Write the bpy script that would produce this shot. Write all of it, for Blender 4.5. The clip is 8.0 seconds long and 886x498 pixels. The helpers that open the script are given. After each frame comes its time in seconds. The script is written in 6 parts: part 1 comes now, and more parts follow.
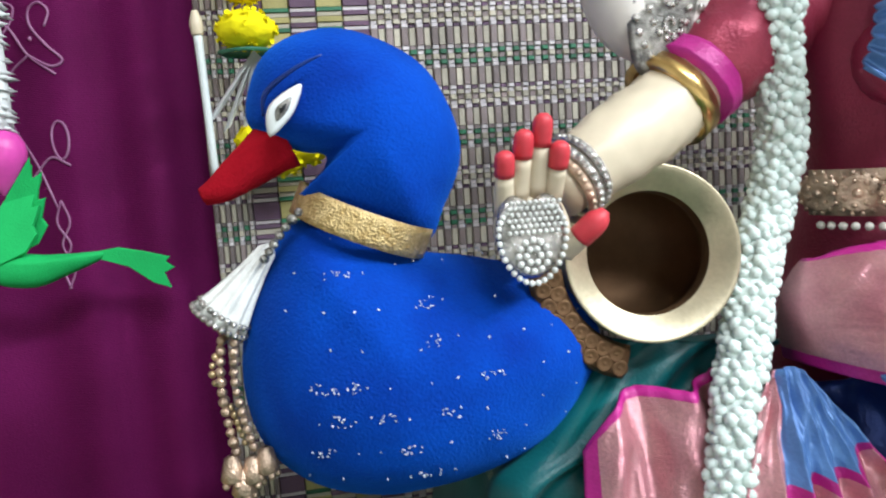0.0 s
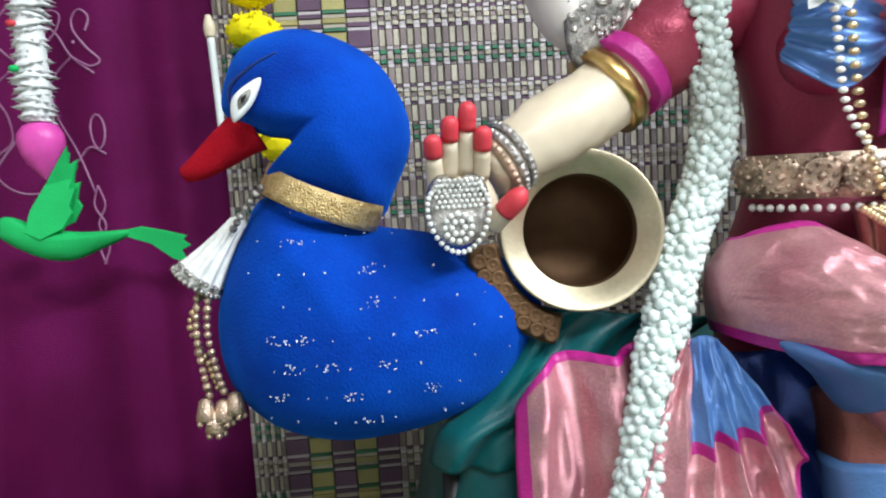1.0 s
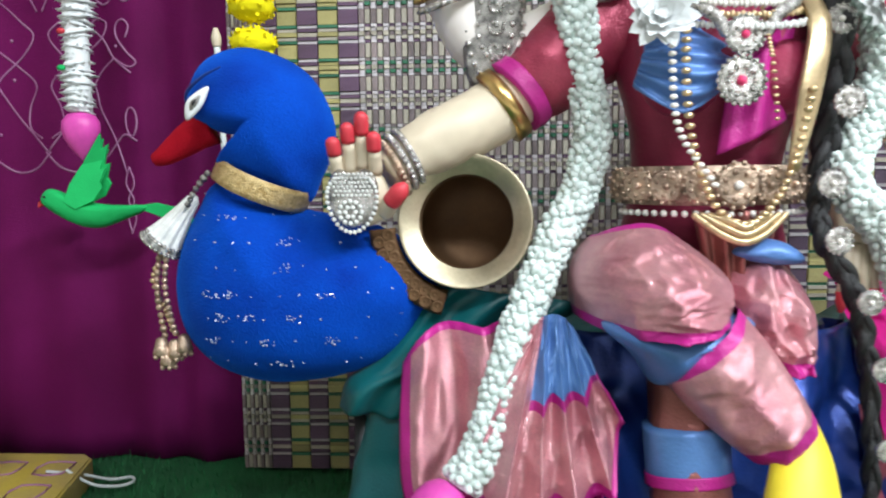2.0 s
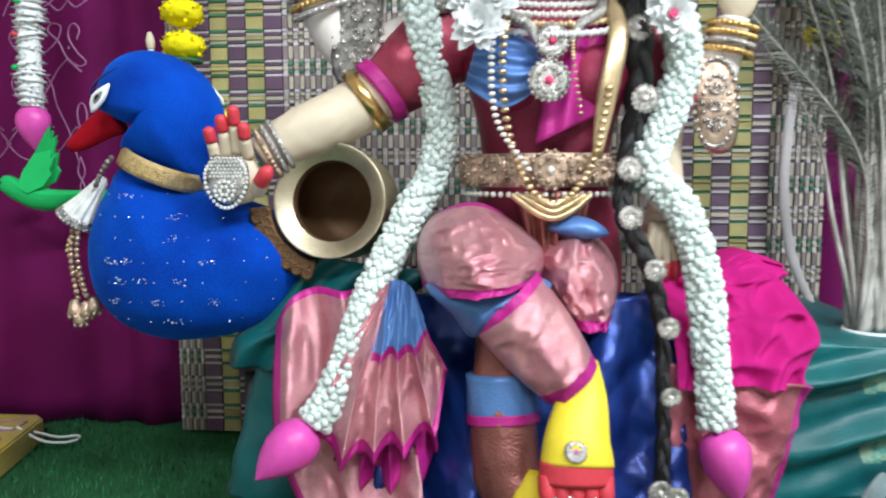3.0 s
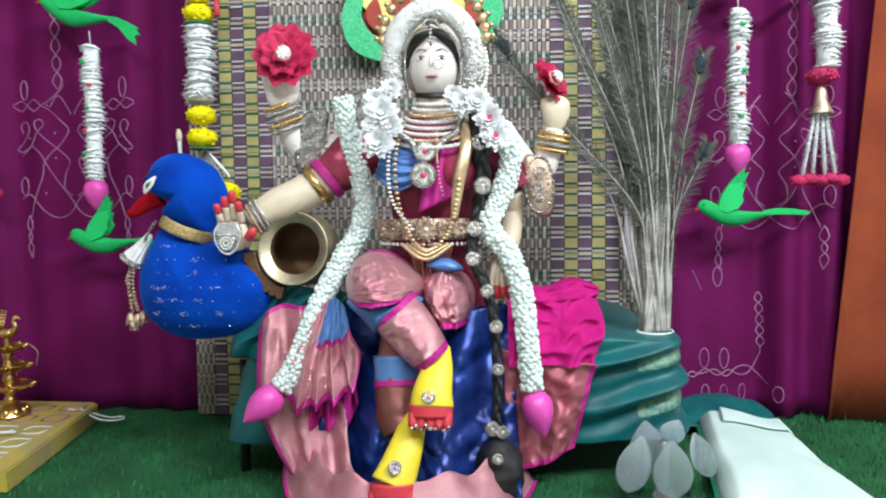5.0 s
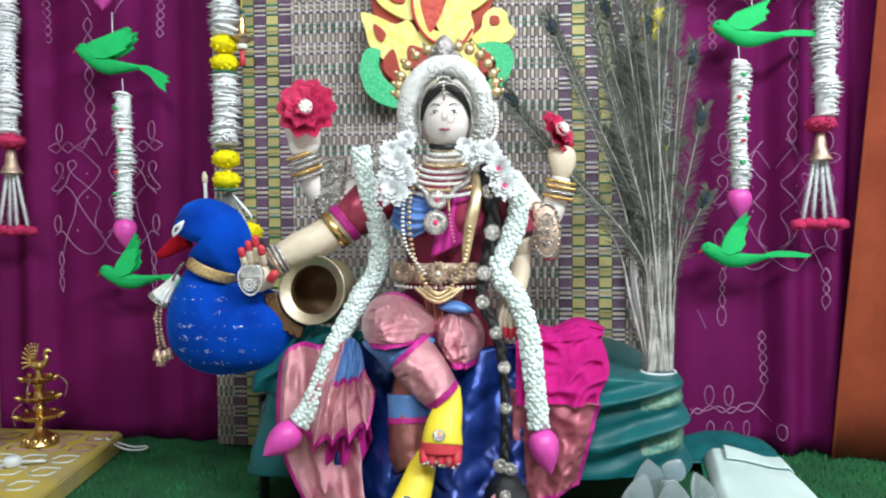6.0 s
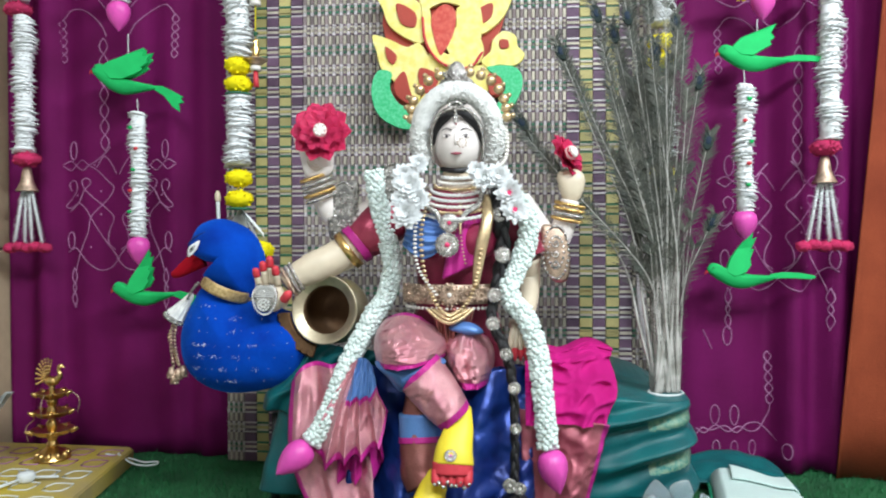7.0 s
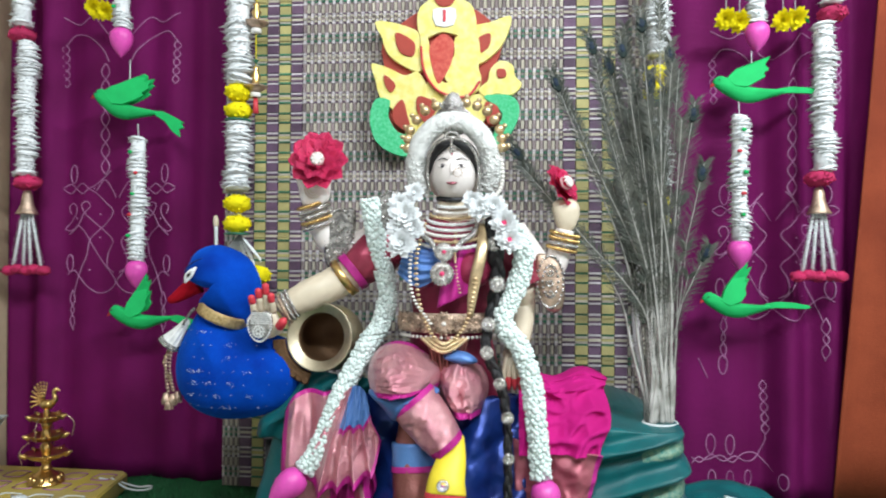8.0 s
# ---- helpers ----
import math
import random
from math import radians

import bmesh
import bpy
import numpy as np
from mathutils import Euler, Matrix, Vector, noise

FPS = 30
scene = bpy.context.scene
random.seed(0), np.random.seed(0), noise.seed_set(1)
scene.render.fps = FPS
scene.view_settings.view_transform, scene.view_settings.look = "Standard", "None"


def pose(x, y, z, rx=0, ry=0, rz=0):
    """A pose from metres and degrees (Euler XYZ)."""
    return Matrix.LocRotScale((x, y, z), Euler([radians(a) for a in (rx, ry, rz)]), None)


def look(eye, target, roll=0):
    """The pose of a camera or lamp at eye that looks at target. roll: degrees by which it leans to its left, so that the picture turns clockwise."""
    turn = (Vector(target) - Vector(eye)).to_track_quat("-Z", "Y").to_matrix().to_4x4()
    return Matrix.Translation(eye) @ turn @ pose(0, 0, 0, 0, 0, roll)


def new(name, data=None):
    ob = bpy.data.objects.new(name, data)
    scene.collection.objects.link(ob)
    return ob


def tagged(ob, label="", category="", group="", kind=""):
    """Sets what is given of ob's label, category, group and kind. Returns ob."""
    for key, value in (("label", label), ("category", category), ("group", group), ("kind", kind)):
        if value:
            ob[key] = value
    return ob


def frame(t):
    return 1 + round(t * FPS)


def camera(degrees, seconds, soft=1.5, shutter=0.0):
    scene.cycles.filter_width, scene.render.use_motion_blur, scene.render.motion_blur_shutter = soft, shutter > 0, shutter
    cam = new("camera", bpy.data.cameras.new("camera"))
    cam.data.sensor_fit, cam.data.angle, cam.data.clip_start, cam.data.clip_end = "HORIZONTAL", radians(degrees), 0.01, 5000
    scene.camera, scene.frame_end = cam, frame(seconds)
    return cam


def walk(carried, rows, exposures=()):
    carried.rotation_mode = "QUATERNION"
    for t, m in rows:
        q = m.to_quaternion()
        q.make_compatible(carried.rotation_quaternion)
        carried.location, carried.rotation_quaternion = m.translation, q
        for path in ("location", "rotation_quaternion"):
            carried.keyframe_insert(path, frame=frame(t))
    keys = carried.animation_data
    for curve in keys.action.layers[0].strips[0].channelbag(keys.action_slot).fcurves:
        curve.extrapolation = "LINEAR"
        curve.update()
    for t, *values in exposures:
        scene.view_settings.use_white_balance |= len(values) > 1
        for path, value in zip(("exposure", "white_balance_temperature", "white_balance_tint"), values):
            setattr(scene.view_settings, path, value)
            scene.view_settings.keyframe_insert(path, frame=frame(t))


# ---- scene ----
cam = camera(63.5, 8.0, soft=2.0, shutter=0.4)
PATH = [
    (0, (-0.454, -0.853, 0.468), (-0.102, 1.103, 0.236), -3.8),
    (0.5, (-0.415, -0.889, 0.454), (-0.136, 1.078, 0.227), -4.9),
    (1, (-0.377, -0.927, 0.45), (-0.209, 1.053, 0.231), -3.5),
    (1.2, (-0.353, -0.959, 0.449), (-0.242, 1.027, 0.243), -3.5),
    (2.3, (-0.175, -1.073, 0.436), (-0.276, 0.912, 0.214), -0.0),
    (2.5, (-0.143, -1.089, 0.43), (-0.255, 0.895, 0.203), -0.0),
    (3, (-0.066, -1.15, 0.426), (-0.171, 0.837, 0.217), -0.3),
    (3.5, (-0.012, -1.251, 0.43), (-0.079, 0.743, 0.293), -1.6),
    (4, (0.048, -1.368, 0.425), (0.012, 0.63, 0.34), -1.2),
    (4.2, (0.055, -1.417, 0.436), (0.032, 0.58, 0.326), -0.8),
    (5.3, (0.128, -1.596, 0.475), (-0.056, 0.392, 0.357), -1.0),
    (5.5, (0.131, -1.605, 0.485), (-0.055, 0.384, 0.387), -1.2),
    (6, (0.122, -1.627, 0.501), (-0.066, 0.364, 0.449), -0.4),
    (6.5, (0.109, -1.637, 0.515), (-0.138, 0.347, 0.496), -0.3),
    (7, (0.108, -1.649, 0.521), (-0.085, 0.342, 0.498), -0.1),
    (7.5, (0.118, -1.653, 0.531), (-0.019, 0.343, 0.543), 0.6),
    (8, (0.119, -1.655, 0.538), (-0.077, 0.335, 0.568), 0.4),
]
walk(cam, [(t, look(eye, target, roll)) for t, eye, target, roll in PATH], exposures=[(0.0, 0.17), (1.0, 0.14), (3.0, 0.0), (5.5, -0.1), (8.0, -0.17)])

# ---- light: a cool white tube lamp under the ceiling, in front of the display, plus an added fill ----
world = bpy.data.worlds.new("room_world")
scene.world = world
world.use_nodes = True
world.node_tree.nodes["Background"].inputs[0].default_value = (0.75, 0.85, 1.0, 1)
world.node_tree.nodes["Background"].inputs[1].default_value = 0.3


def area(name, eye, target, sx, sy, watts, colour):
    data = bpy.data.lights.new(name, "AREA")
    data.shape, data.size, data.size_y, data.energy, data.color = "RECTANGLE", sx, sy, watts, colour
    ob = new(name, data)
    ob.matrix_world = look(eye, target)
    return ob


area("tube_lamp", (1.5, -1.75, 2.15), (0.1, -0.3, 0.4), 1.2, 0.12, 84, (0.85, 0.94, 1.0))
# Added fill with no known source; it softens shadows and lifts the dark tones.
area("fill_light", (0.1, -2.8, 2.45), (0.0, -0.6, 0.4), 1.2, 0.3, 56, (0.86, 0.94, 1.0))

# ---- mesh helpers ----
V = Vector


def part(name, bm, material, parent=None, label="", smooth=True):
    """Link a bmesh as one mesh object, under parent if there is one."""
    mesh = bpy.data.meshes.new(name)
    bmesh.ops.recalc_face_normals(bm, faces=bm.faces)
    bm.to_mesh(mesh)
    bm.free()
    for m in material if isinstance(material, (list, tuple)) else [material]:
        mesh.materials.append(m)
    if smooth:
        mesh.polygons.foreach_set("use_smooth", [True] * len(mesh.polygons))
    ob = new(name, mesh)
    if parent:
        ob.parent = parent
    if label:
        tagged(ob, label)
    return ob


def thing(name, label, category, group="", at=(0, 0, 0), kind=""):
    ob = new(name)
    ob.empty_display_size = 0.02
    ob.location = at
    return tagged(ob, label, category, group, kind)


def spline(pts, n=8, closed=False):
    """Catmull-Rom through pts, n steps from point to point."""
    pts = [V(p) if len(p) == 3 else np.array(p, float) for p in pts]
    pts = [np.array(p, float) for p in pts]
    out, count = [], len(pts)
    for i in range(count if closed else count - 1):
        if closed:
            a, b, c, d = (pts[(i + k - 1) % count] for k in range(4))
        else:
            b, c = pts[i], pts[i + 1]
            a = pts[i - 1] if i else 2 * b - c
            d = pts[i + 2] if i + 2 < count else 2 * c - b
        for k in range(n):
            s = k / n
            out.append(0.5 * (2 * b + (c - a) * s + (2 * a - 5 * b + 4 * c - d) * s * s + (3 * b - a - 3 * c + d) * s ** 3))
    if not closed:
        out.append(pts[-1])
    return out


def frames_along(path, up=(0, -1, 0)):
    """For each place of a path: place, side, up, ahead."""
    out, path = [], [V(p[:3]) for p in path]
    for i, p in enumerate(path):
        t = (path[min(i + 1, len(path) - 1)] - path[max(i - 1, 0)])
        t = t.normalized() if t.length > 1e-9 else V((0, 0, 1))
        s = t.cross(V(up))
        if s.length < 0.05:
            s = t.cross(V((1, 0, 0)))
        s.normalize()
        out.append((p, s, s.cross(t).normalized(), t))
    return out


def tube(bm, pts, r=None, seg=10, n=6, mi=0, squash=1.0, up=(0, -1, 0), cap=True, lump=0.0):
    """A tube along pts of (x, y, z, radius), or (x, y, z) with one radius r."""
    path = spline([(*p, r) if len(p) == 3 else p for p in pts], n)
    rings = []
    for (p, s, u, t), q in zip(frames_along(path, up), path):
        ring = []
        for k in range(seg):
            a = 2 * math.pi * k / seg
            w = q[3] * (1 + (lump * noise.noise(p * 60 + V((k, 0, 0))) if lump else 0))
            ring.append(bm.verts.new(p + s * (w * math.cos(a)) + u * (w * squash * math.sin(a))))
        rings.append(ring)
    for a, b in zip(rings, rings[1:]):
        for k in range(seg):
            bm.faces.new((a[k], a[(k + 1) % seg], b[(k + 1) % seg], b[k])).material_index = mi
    if cap:
        for ring in (rings[0], rings[-1]):
            bm.faces.new(ring).material_index = mi
    return rings


def ball(bm, at, r, mi=0, seg=12, rings=8, m=None):
    """An ellipsoid of radii r (a number or three)."""
    r = (r, r, r) if isinstance(r, (int, float)) else r
    m = (m if m is not None else Matrix.Translation(at)) @ Matrix.Diagonal((*r, 1))
    rows = []
    for i in range(1, rings):
        a = math.pi * i / rings
        rows.append([bm.verts.new(m @ V((math.sin(a) * math.cos(2 * math.pi * k / seg), math.sin(a) * math.sin(2 * math.pi * k / seg), math.cos(a)))) for k in range(seg)])
    top, low = bm.verts.new(m @ V((0, 0, 1))), bm.verts.new(m @ V((0, 0, -1)))
    for k in range(seg):
        j = (k + 1) % seg
        bm.faces.new((top, rows[0][k], rows[0][j])).material_index = mi
        bm.faces.new((low, rows[-1][j], rows[-1][k])).material_index = mi
        for a, b in zip(rows, rows[1:]):
            bm.faces.new((a[k], b[k], b[j], a[j])).material_index = mi


def lathe(bm, profile, m=None, seg=32, mi=0, n=1):
    """Turn a profile of (radius, height) about z, then lay it by m."""
    m = m if m is not None else Matrix()
    rows = []
    for p in spline([(*q, 0) for q in profile], n):
        rows.append([bm.verts.new(m @ V((max(p[0], 1e-4) * math.cos(2 * math.pi * k / seg), max(p[0], 1e-4) * math.sin(2 * math.pi * k / seg), p[1]))) for k in range(seg)])
    for a, b in zip(rows, rows[1:]):
        for k in range(seg):
            bm.faces.new((a[k], a[(k + 1) % seg], b[(k + 1) % seg], b[k])).material_index = mi


def puff(bm, outline, centre, y, depth, mi=0, n=5, rings=9, power=0.5, back=1.0, rough=0.0, crease=None, pick=None):
    """A stuffed shape: an outline of (x, z), swollen to either side of the plane y."""
    edge = spline([(*p, 0) for p in outline], n, closed=True)
    c = V((centre[0], y, centre[1]))
    rim = [bm.verts.new((p[0], y, p[1])) for p in edge]
    for side in (-1, back):
        last = rim
        for k in range(1, rings):
            s = 1 - (k / rings) ** 1.6
            h = depth * (1 - s ** 2) ** power
            ring = []
            for p in edge:
                q = V((c.x + s * (p[0] - c.x), y + side * h, c.z + s * (p[1] - c.z)))
                if rough:
                    q.y += side * rough * noise.noise(q * 22)
                if crease and side < 0:
                    q.y -= crease(q.x, q.z) * min(1.0, 2.2 * (1 - s))
                ring.append(bm.verts.new(q))
            for i in range(len(edge)):
                j = (i + 1) % len(edge)
                f = bm.faces.new((last[i], last[j], ring[j], ring[i]))
                mid = f.calc_center_median()
                f.material_index = pick(mid.x, mid.z) if pick else mi
            last = ring
        bm.faces.new(last).material_index = mi


def slab(bm, outline, y, thick, mi=0, n=0, bevel=0.0, holes=()):
    """A flat board of outline (x, z), its front at y."""
    edge = [(p[0], p[1]) for p in (spline([(*p, 0) for p in outline], n, closed=True) if n else outline)]
    made = [bm.verts.new((x, y, z)) for x, z in edge]
    face = bm.faces.new(made)
    face.material_index = mi
    got = bmesh.ops.extrude_face_region(bm, geom=[face])
    for v in got["geom"]:
        if isinstance(v, bmesh.types.BMVert):
            v.co.y += thick
    for f in bm.faces:
        if any(v in made for v in f.verts):
            f.material_index = mi
    if bevel:
        rim = [e for e in bm.edges if e.verts[0] in made and e.verts[1] in made]
        bmesh.ops.bevel(bm, geom=rim, offset=bevel, segments=2, affect="EDGES", profile=0.6)


def sheet(bm, fn, nu, nv, thick=0.0, mi=0, pick=None):
    """A cloth: fn(u, v) gives a place for u and v from 0 to 1; pick(u, v) its material."""
    grid = [[bm.verts.new(fn(i / nu, j / nv)) for j in range(nv + 1)] for i in range(nu + 1)]
    faces = []
    for i in range(nu):
        for j in range(nv):
            f = bm.faces.new((grid[i][j], grid[i + 1][j], grid[i + 1][j + 1], grid[i][j + 1]))
            f.material_index = pick((i + 0.5) / nu, (j + 0.5) / nv) if pick else mi
            faces.append(f)
    if thick:
        bmesh.ops.recalc_face_normals(bm, faces=faces)
        bmesh.ops.solidify(bm, geom=faces, thickness=thick)


def block(bm, lo, hi, bevel=0.0, mi=0):
    got = bmesh.ops.create_cube(bm, size=1.0, matrix=Matrix.Translation((V(lo) + V(hi)) / 2) @ Matrix.Diagonal((*(V(hi) - V(lo)), 1)))
    faces = {f for v in got["verts"] for f in v.link_faces}
    for f in faces:
        f.material_index = mi
    if bevel:
        bmesh.ops.bevel(bm, geom=list({e for f in faces for e in f.edges}), offset=bevel, segments=2, affect="EDGES", profile=0.5)


def petal(bm, m, length, width, lift=0.15, mi=0, cup=0.2):
    """A pointed petal from the origin along x, its face to z."""
    rows = [(0.0, 0.18, 0.0), (0.35, 0.85, 0.4), (0.65, 1.0, 0.7), (0.88, 0.5, 0.95)]
    made = []
    for t, w, h in rows:
        x, z = t * length, lift * length * h
        made.append([bm.verts.new(m @ V((x, k * w * width / 2, z + cup * width * abs(k)))) for k in (-1, 0, 1)])
    tip = bm.verts.new(m @ V((length, 0, lift * length)))
    for a, b in zip(made, made[1:]):
        for k in (0, 1):
            bm.faces.new((a[k], a[k + 1], b[k + 1], b[k])).material_index = mi
    for k in (0, 1):
        bm.faces.new((made[-1][k], made[-1][k + 1], tip)).material_index = mi


def turned(at, axis, spin=0.0):
    """A pose at a place whose z points along axis."""
    return Matrix.Translation(at) @ V(axis).to_track_quat("Z", "Y").to_matrix().to_4x4() @ Matrix.Rotation(spin, 4, "Z")


# ---- materials ----
def material(name, colour, rough=0.6, metal=0.0, second=None, scale=20.0, fine=180.0, bump=0.15, sheen=0.0, coat=0.0, vary=0.25, trans=0.0, weave=0.0, depth=0.002, random=0.0, sub=0.0, spec=0.5):
    """A surface with blotches at one scale, grain and relief at another."""
    m = bpy.data.materials.new(name)
    m.use_nodes = True
    nt = m.node_tree
    bsdf = nt.nodes["Principled BSDF"]
    link = nt.links.new
    geo = nt.nodes.new("ShaderNodeNewGeometry")
    big, small = nt.nodes.new("ShaderNodeTexNoise"), nt.nodes.new("ShaderNodeTexNoise")
    big.inputs["Scale"].default_value, big.inputs["Detail"].default_value = scale, 4
    small.inputs["Scale"].default_value, small.inputs["Detail"].default_value = fine, 3
    link(geo.outputs["Position"], big.inputs["Vector"])
    link(geo.outputs["Position"], small.inputs["Vector"])
    mix = nt.nodes.new("ShaderNodeMix")
    mix.data_type = "RGBA"
    other = second or tuple(c * (1 - vary) for c in colour)
    mix.inputs["A"].default_value, mix.inputs["B"].default_value = (*colour, 1), (*other, 1)
    ramp = nt.nodes.new("ShaderNodeMapRange")
    ramp.inputs["From Min"].default_value, ramp.inputs["From Max"].default_value = 0.35, 0.68
    link(big.outputs["Fac"], ramp.inputs["Value"])
    link(ramp.outputs["Result"], mix.inputs["Factor"])
    grain = nt.nodes.new("ShaderNodeHueSaturation")
    value = nt.nodes.new("ShaderNodeMapRange")
    value.inputs["To Min"].default_value, value.inputs["To Max"].default_value = 1 - 0.6 * vary, 1 + 0.6 * vary
    link(small.outputs["Fac"], value.inputs["Value"])
    last = value.outputs["Result"]
    if random:
        own = nt.nodes.new("ShaderNodeMapRange")
        own.inputs["To Min"].default_value, own.inputs["To Max"].default_value = 1 - random, 1 + random
        link(geo.outputs["Random Per Island"], own.inputs["Value"])
        times = nt.nodes.new("ShaderNodeMath")
        times.operation = "MULTIPLY"
        link(last, times.inputs[0])
        link(own.outputs["Result"], times.inputs[1])
        last = times.outputs[0]
    link(last, grain.inputs["Value"])
    link(mix.outputs["Result"], grain.inputs["Color"])
    link(grain.outputs["Color"], bsdf.inputs["Base Color"])
    bsdf.inputs["Roughness"].default_value, bsdf.inputs["Metallic"].default_value = rough, metal
    bsdf.inputs["Sheen Weight"].default_value, bsdf.inputs["Coat Weight"].default_value = sheen, coat
    bsdf.inputs["Transmission Weight"].default_value = trans
    bsdf.inputs["Specular IOR Level"].default_value = spec
    if sub:
        bsdf.inputs["Subsurface Weight"].default_value = sub
        bsdf.inputs["Subsurface Scale"].default_value = 0.004
    if bump:
        b = nt.nodes.new("ShaderNodeBump")
        b.inputs["Strength"].default_value, b.inputs["Distance"].default_value = bump, depth
        link(small.outputs["Fac"], b.inputs["Height"])
        if weave:
            wave = nt.nodes.new("ShaderNodeTexWave")
            wave.bands_direction = "Z"
            wave.inputs["Scale"].default_value, wave.inputs["Distortion"].default_value = weave, 1.5
            link(geo.outputs["Position"], wave.inputs["Vector"])
            second_bump = nt.nodes.new("ShaderNodeBump")
            second_bump.inputs["Strength"].default_value, second_bump.inputs["Distance"].default_value = 0.4, 0.0006
            link(wave.outputs["Fac"], second_bump.inputs["Height"])
            link(b.outputs["Normal"], second_bump.inputs["Normal"])
            b = second_bump
        link(b.outputs["Normal"], bsdf.inputs["Normal"])
    return m


PLUM = material("plum_cloth", (0.150, 0.006, 0.086), 0.7, second=(0.11, 0.004, 0.06), scale=5, fine=420, bump=0.3, weave=160, spec=0.12)
RUST = material("rust_cloth", (0.27, 0.054, 0.022), 0.85, second=(0.19, 0.035, 0.015), scale=6, fine=300, bump=0.4, spec=0.2)
CHALK = material("chalk_line", (0.40, 0.19, 0.34), 0.9, second=(0.26, 0.08, 0.2), scale=30, fine=500, vary=0.4)
WALL = material("wall_paint", (0.72, 0.7, 0.66), 0.85, scale=3, vary=0.06)
TAN = material("tan_board", (0.44, 0.33, 0.22), 0.6, scale=4, fine=60, vary=0.2)
TURF = material("green_turf", (0.008, 0.12, 0.035), 0.9, second=(0.004, 0.07, 0.02), scale=9, fine=600, bump=0.8, depth=0.004, vary=0.5)
BLADE = material("turf_blade", (0.012, 0.15, 0.045), 0.7, second=(0.006, 0.09, 0.025), scale=9, fine=200, bump=0, vary=0.5, random=0.4)
VELVET = material("blue_velvet", (0.0008, 0.056, 0.43), 0.85, second=(0.0008, 0.024, 0.25), scale=13, fine=500, bump=0.5, vary=0.4, spec=0.08, sheen=0.5)
VELVET.node_tree.nodes["Principled BSDF"].inputs["Sheen Tint"].default_value = (0.02, 0.22, 0.9, 1)
SEQUIN = material("silver_sequin", (0.55, 0.65, 0.85), 0.25, 0.4, vary=0.1, bump=0)
GOLD_TRIM = material("gold_trim", (0.72, 0.54, 0.27), 0.42, 0.65, second=(0.46, 0.30, 0.11), scale=160, fine=600, bump=1.0, vary=0.5)
GOLD = material("gold_metal", (0.75, 0.5, 0.19), 0.28, 1.0, scale=40, vary=0.35, bump=0.1)
ANTIQUE = material("antique_gold", (0.66, 0.48, 0.36), 0.36, 0.8, scale=60, fine=500, vary=0.6, bump=0.6)
SILVER = material("silver_stones", (0.66, 0.63, 0.6), 0.25, 0.85, scale=120, fine=700, vary=0.6, bump=0.7)
PEARL = material("pearl_bead", (0.8, 0.76, 0.7), 0.22, 0.0, vary=0.1, bump=0, coat=0.4)
BRASS = material("satin_brass", (0.60, 0.52, 0.37), 0.45, 1.0, scale=30, fine=300, vary=0.25, bump=0.1)
BRASS_IN = material("dull_dark_brass", (0.17, 0.09, 0.042), 0.6, 0.6, scale=25, fine=200, vary=0.35, bump=0.1)
RED_FELT = material("red_felt", (0.42, 0.006, 0.018), 0.9, fine=500, bump=0.5, spec=0.1)
WHITE = material("white_plastic", (0.66, 0.70, 0.70), 0.5, fine=300, vary=0.12, bump=0.2)
PETAL = material("white_petal", (0.77, 0.79, 0.79), 0.7, scale=40, vary=0.06, bump=0, random=0.04, spec=0.15)
BEAD = material("mint_white_bud", (0.72, 0.81, 0.77), 0.65, scale=60, fine=400, vary=0.12, bump=0.2, random=0.10, spec=0.25)
MARIGOLD = material("lemon_marigold", (0.90, 0.77, 0.010), 0.85, scale=60, vary=0.12, bump=0.3, fine=260, random=0.1, spec=0.15)
BUD_PINK = material("pink_bud", (0.72, 0.075, 0.42), 0.42, scale=40, vary=0.18, bump=0.15)
GREEN_FOAM = material("green_foam", (0.012, 0.46, 0.12), 0.75, scale=30, fine=500, vary=0.15, bump=0.3, spec=0.25)
HOT_RED = material("crimson_fabric", (0.84, 0.045, 0.17), 0.6, scale=30, vary=0.2, bump=0.15)
CERISE = material("cerise_pompom", (0.55, 0.02, 0.11), 0.85, fine=500, vary=0.4, bump=0.6)
MAT_PURPLE = material("mat_purple", (0.125, 0.065, 0.12), 0.55, scale=14, fine=320, vary=0.35, bump=0.35, random=0.3, weave=260)
MAT_GREY = material("mat_mauve", (0.25, 0.195, 0.195), 0.55, scale=14, fine=320, vary=0.3, bump=0.35, random=0.3, weave=260)
MAT_TAN = material("mat_tan", (0.52, 0.47, 0.38), 0.55, scale=14, fine=320, vary=0.25, bump=0.35, random=0.2, weave=260)
MAT_LILAC = material("mat_lilac", (0.58, 0.53, 0.55), 0.55, scale=14, fine=320, vary=0.2, bump=0.3, random=0.2)
MAT_YELLOW = material("mat_straw", (0.46, 0.40, 0.16), 0.55, scale=14, fine=320, vary=0.25, bump=0.35, random=0.2, weave=260)
MAT_GREEN = material("mat_green", (0.03, 0.16, 0.085), 0.55, scale=14, fine=320, vary=0.3, bump=0.3, random=0.3)
TEAL = material("teal_satin", (0.002, 0.115, 0.122), 0.38, 0.0, second=(0.002, 0.07, 0.08), scale=12, fine=420, vary=0.3, bump=0.25, sheen=0.03, spec=0.35)
TEAL_GOLD = material("teal_brocade", (0.20, 0.29, 0.20), 0.42, 0.3, second=(0.01, 0.15, 0.13), scale=130, fine=500, vary=0.5, bump=0.4)
BLACK = material("black_metal", (0.012, 0.012, 0.014), 0.5, bump=0)
SKIN = material("ivory_paint", (0.64, 0.54, 0.40), 0.45, scale=12, vary=0.1, bump=0.08, fine=90)
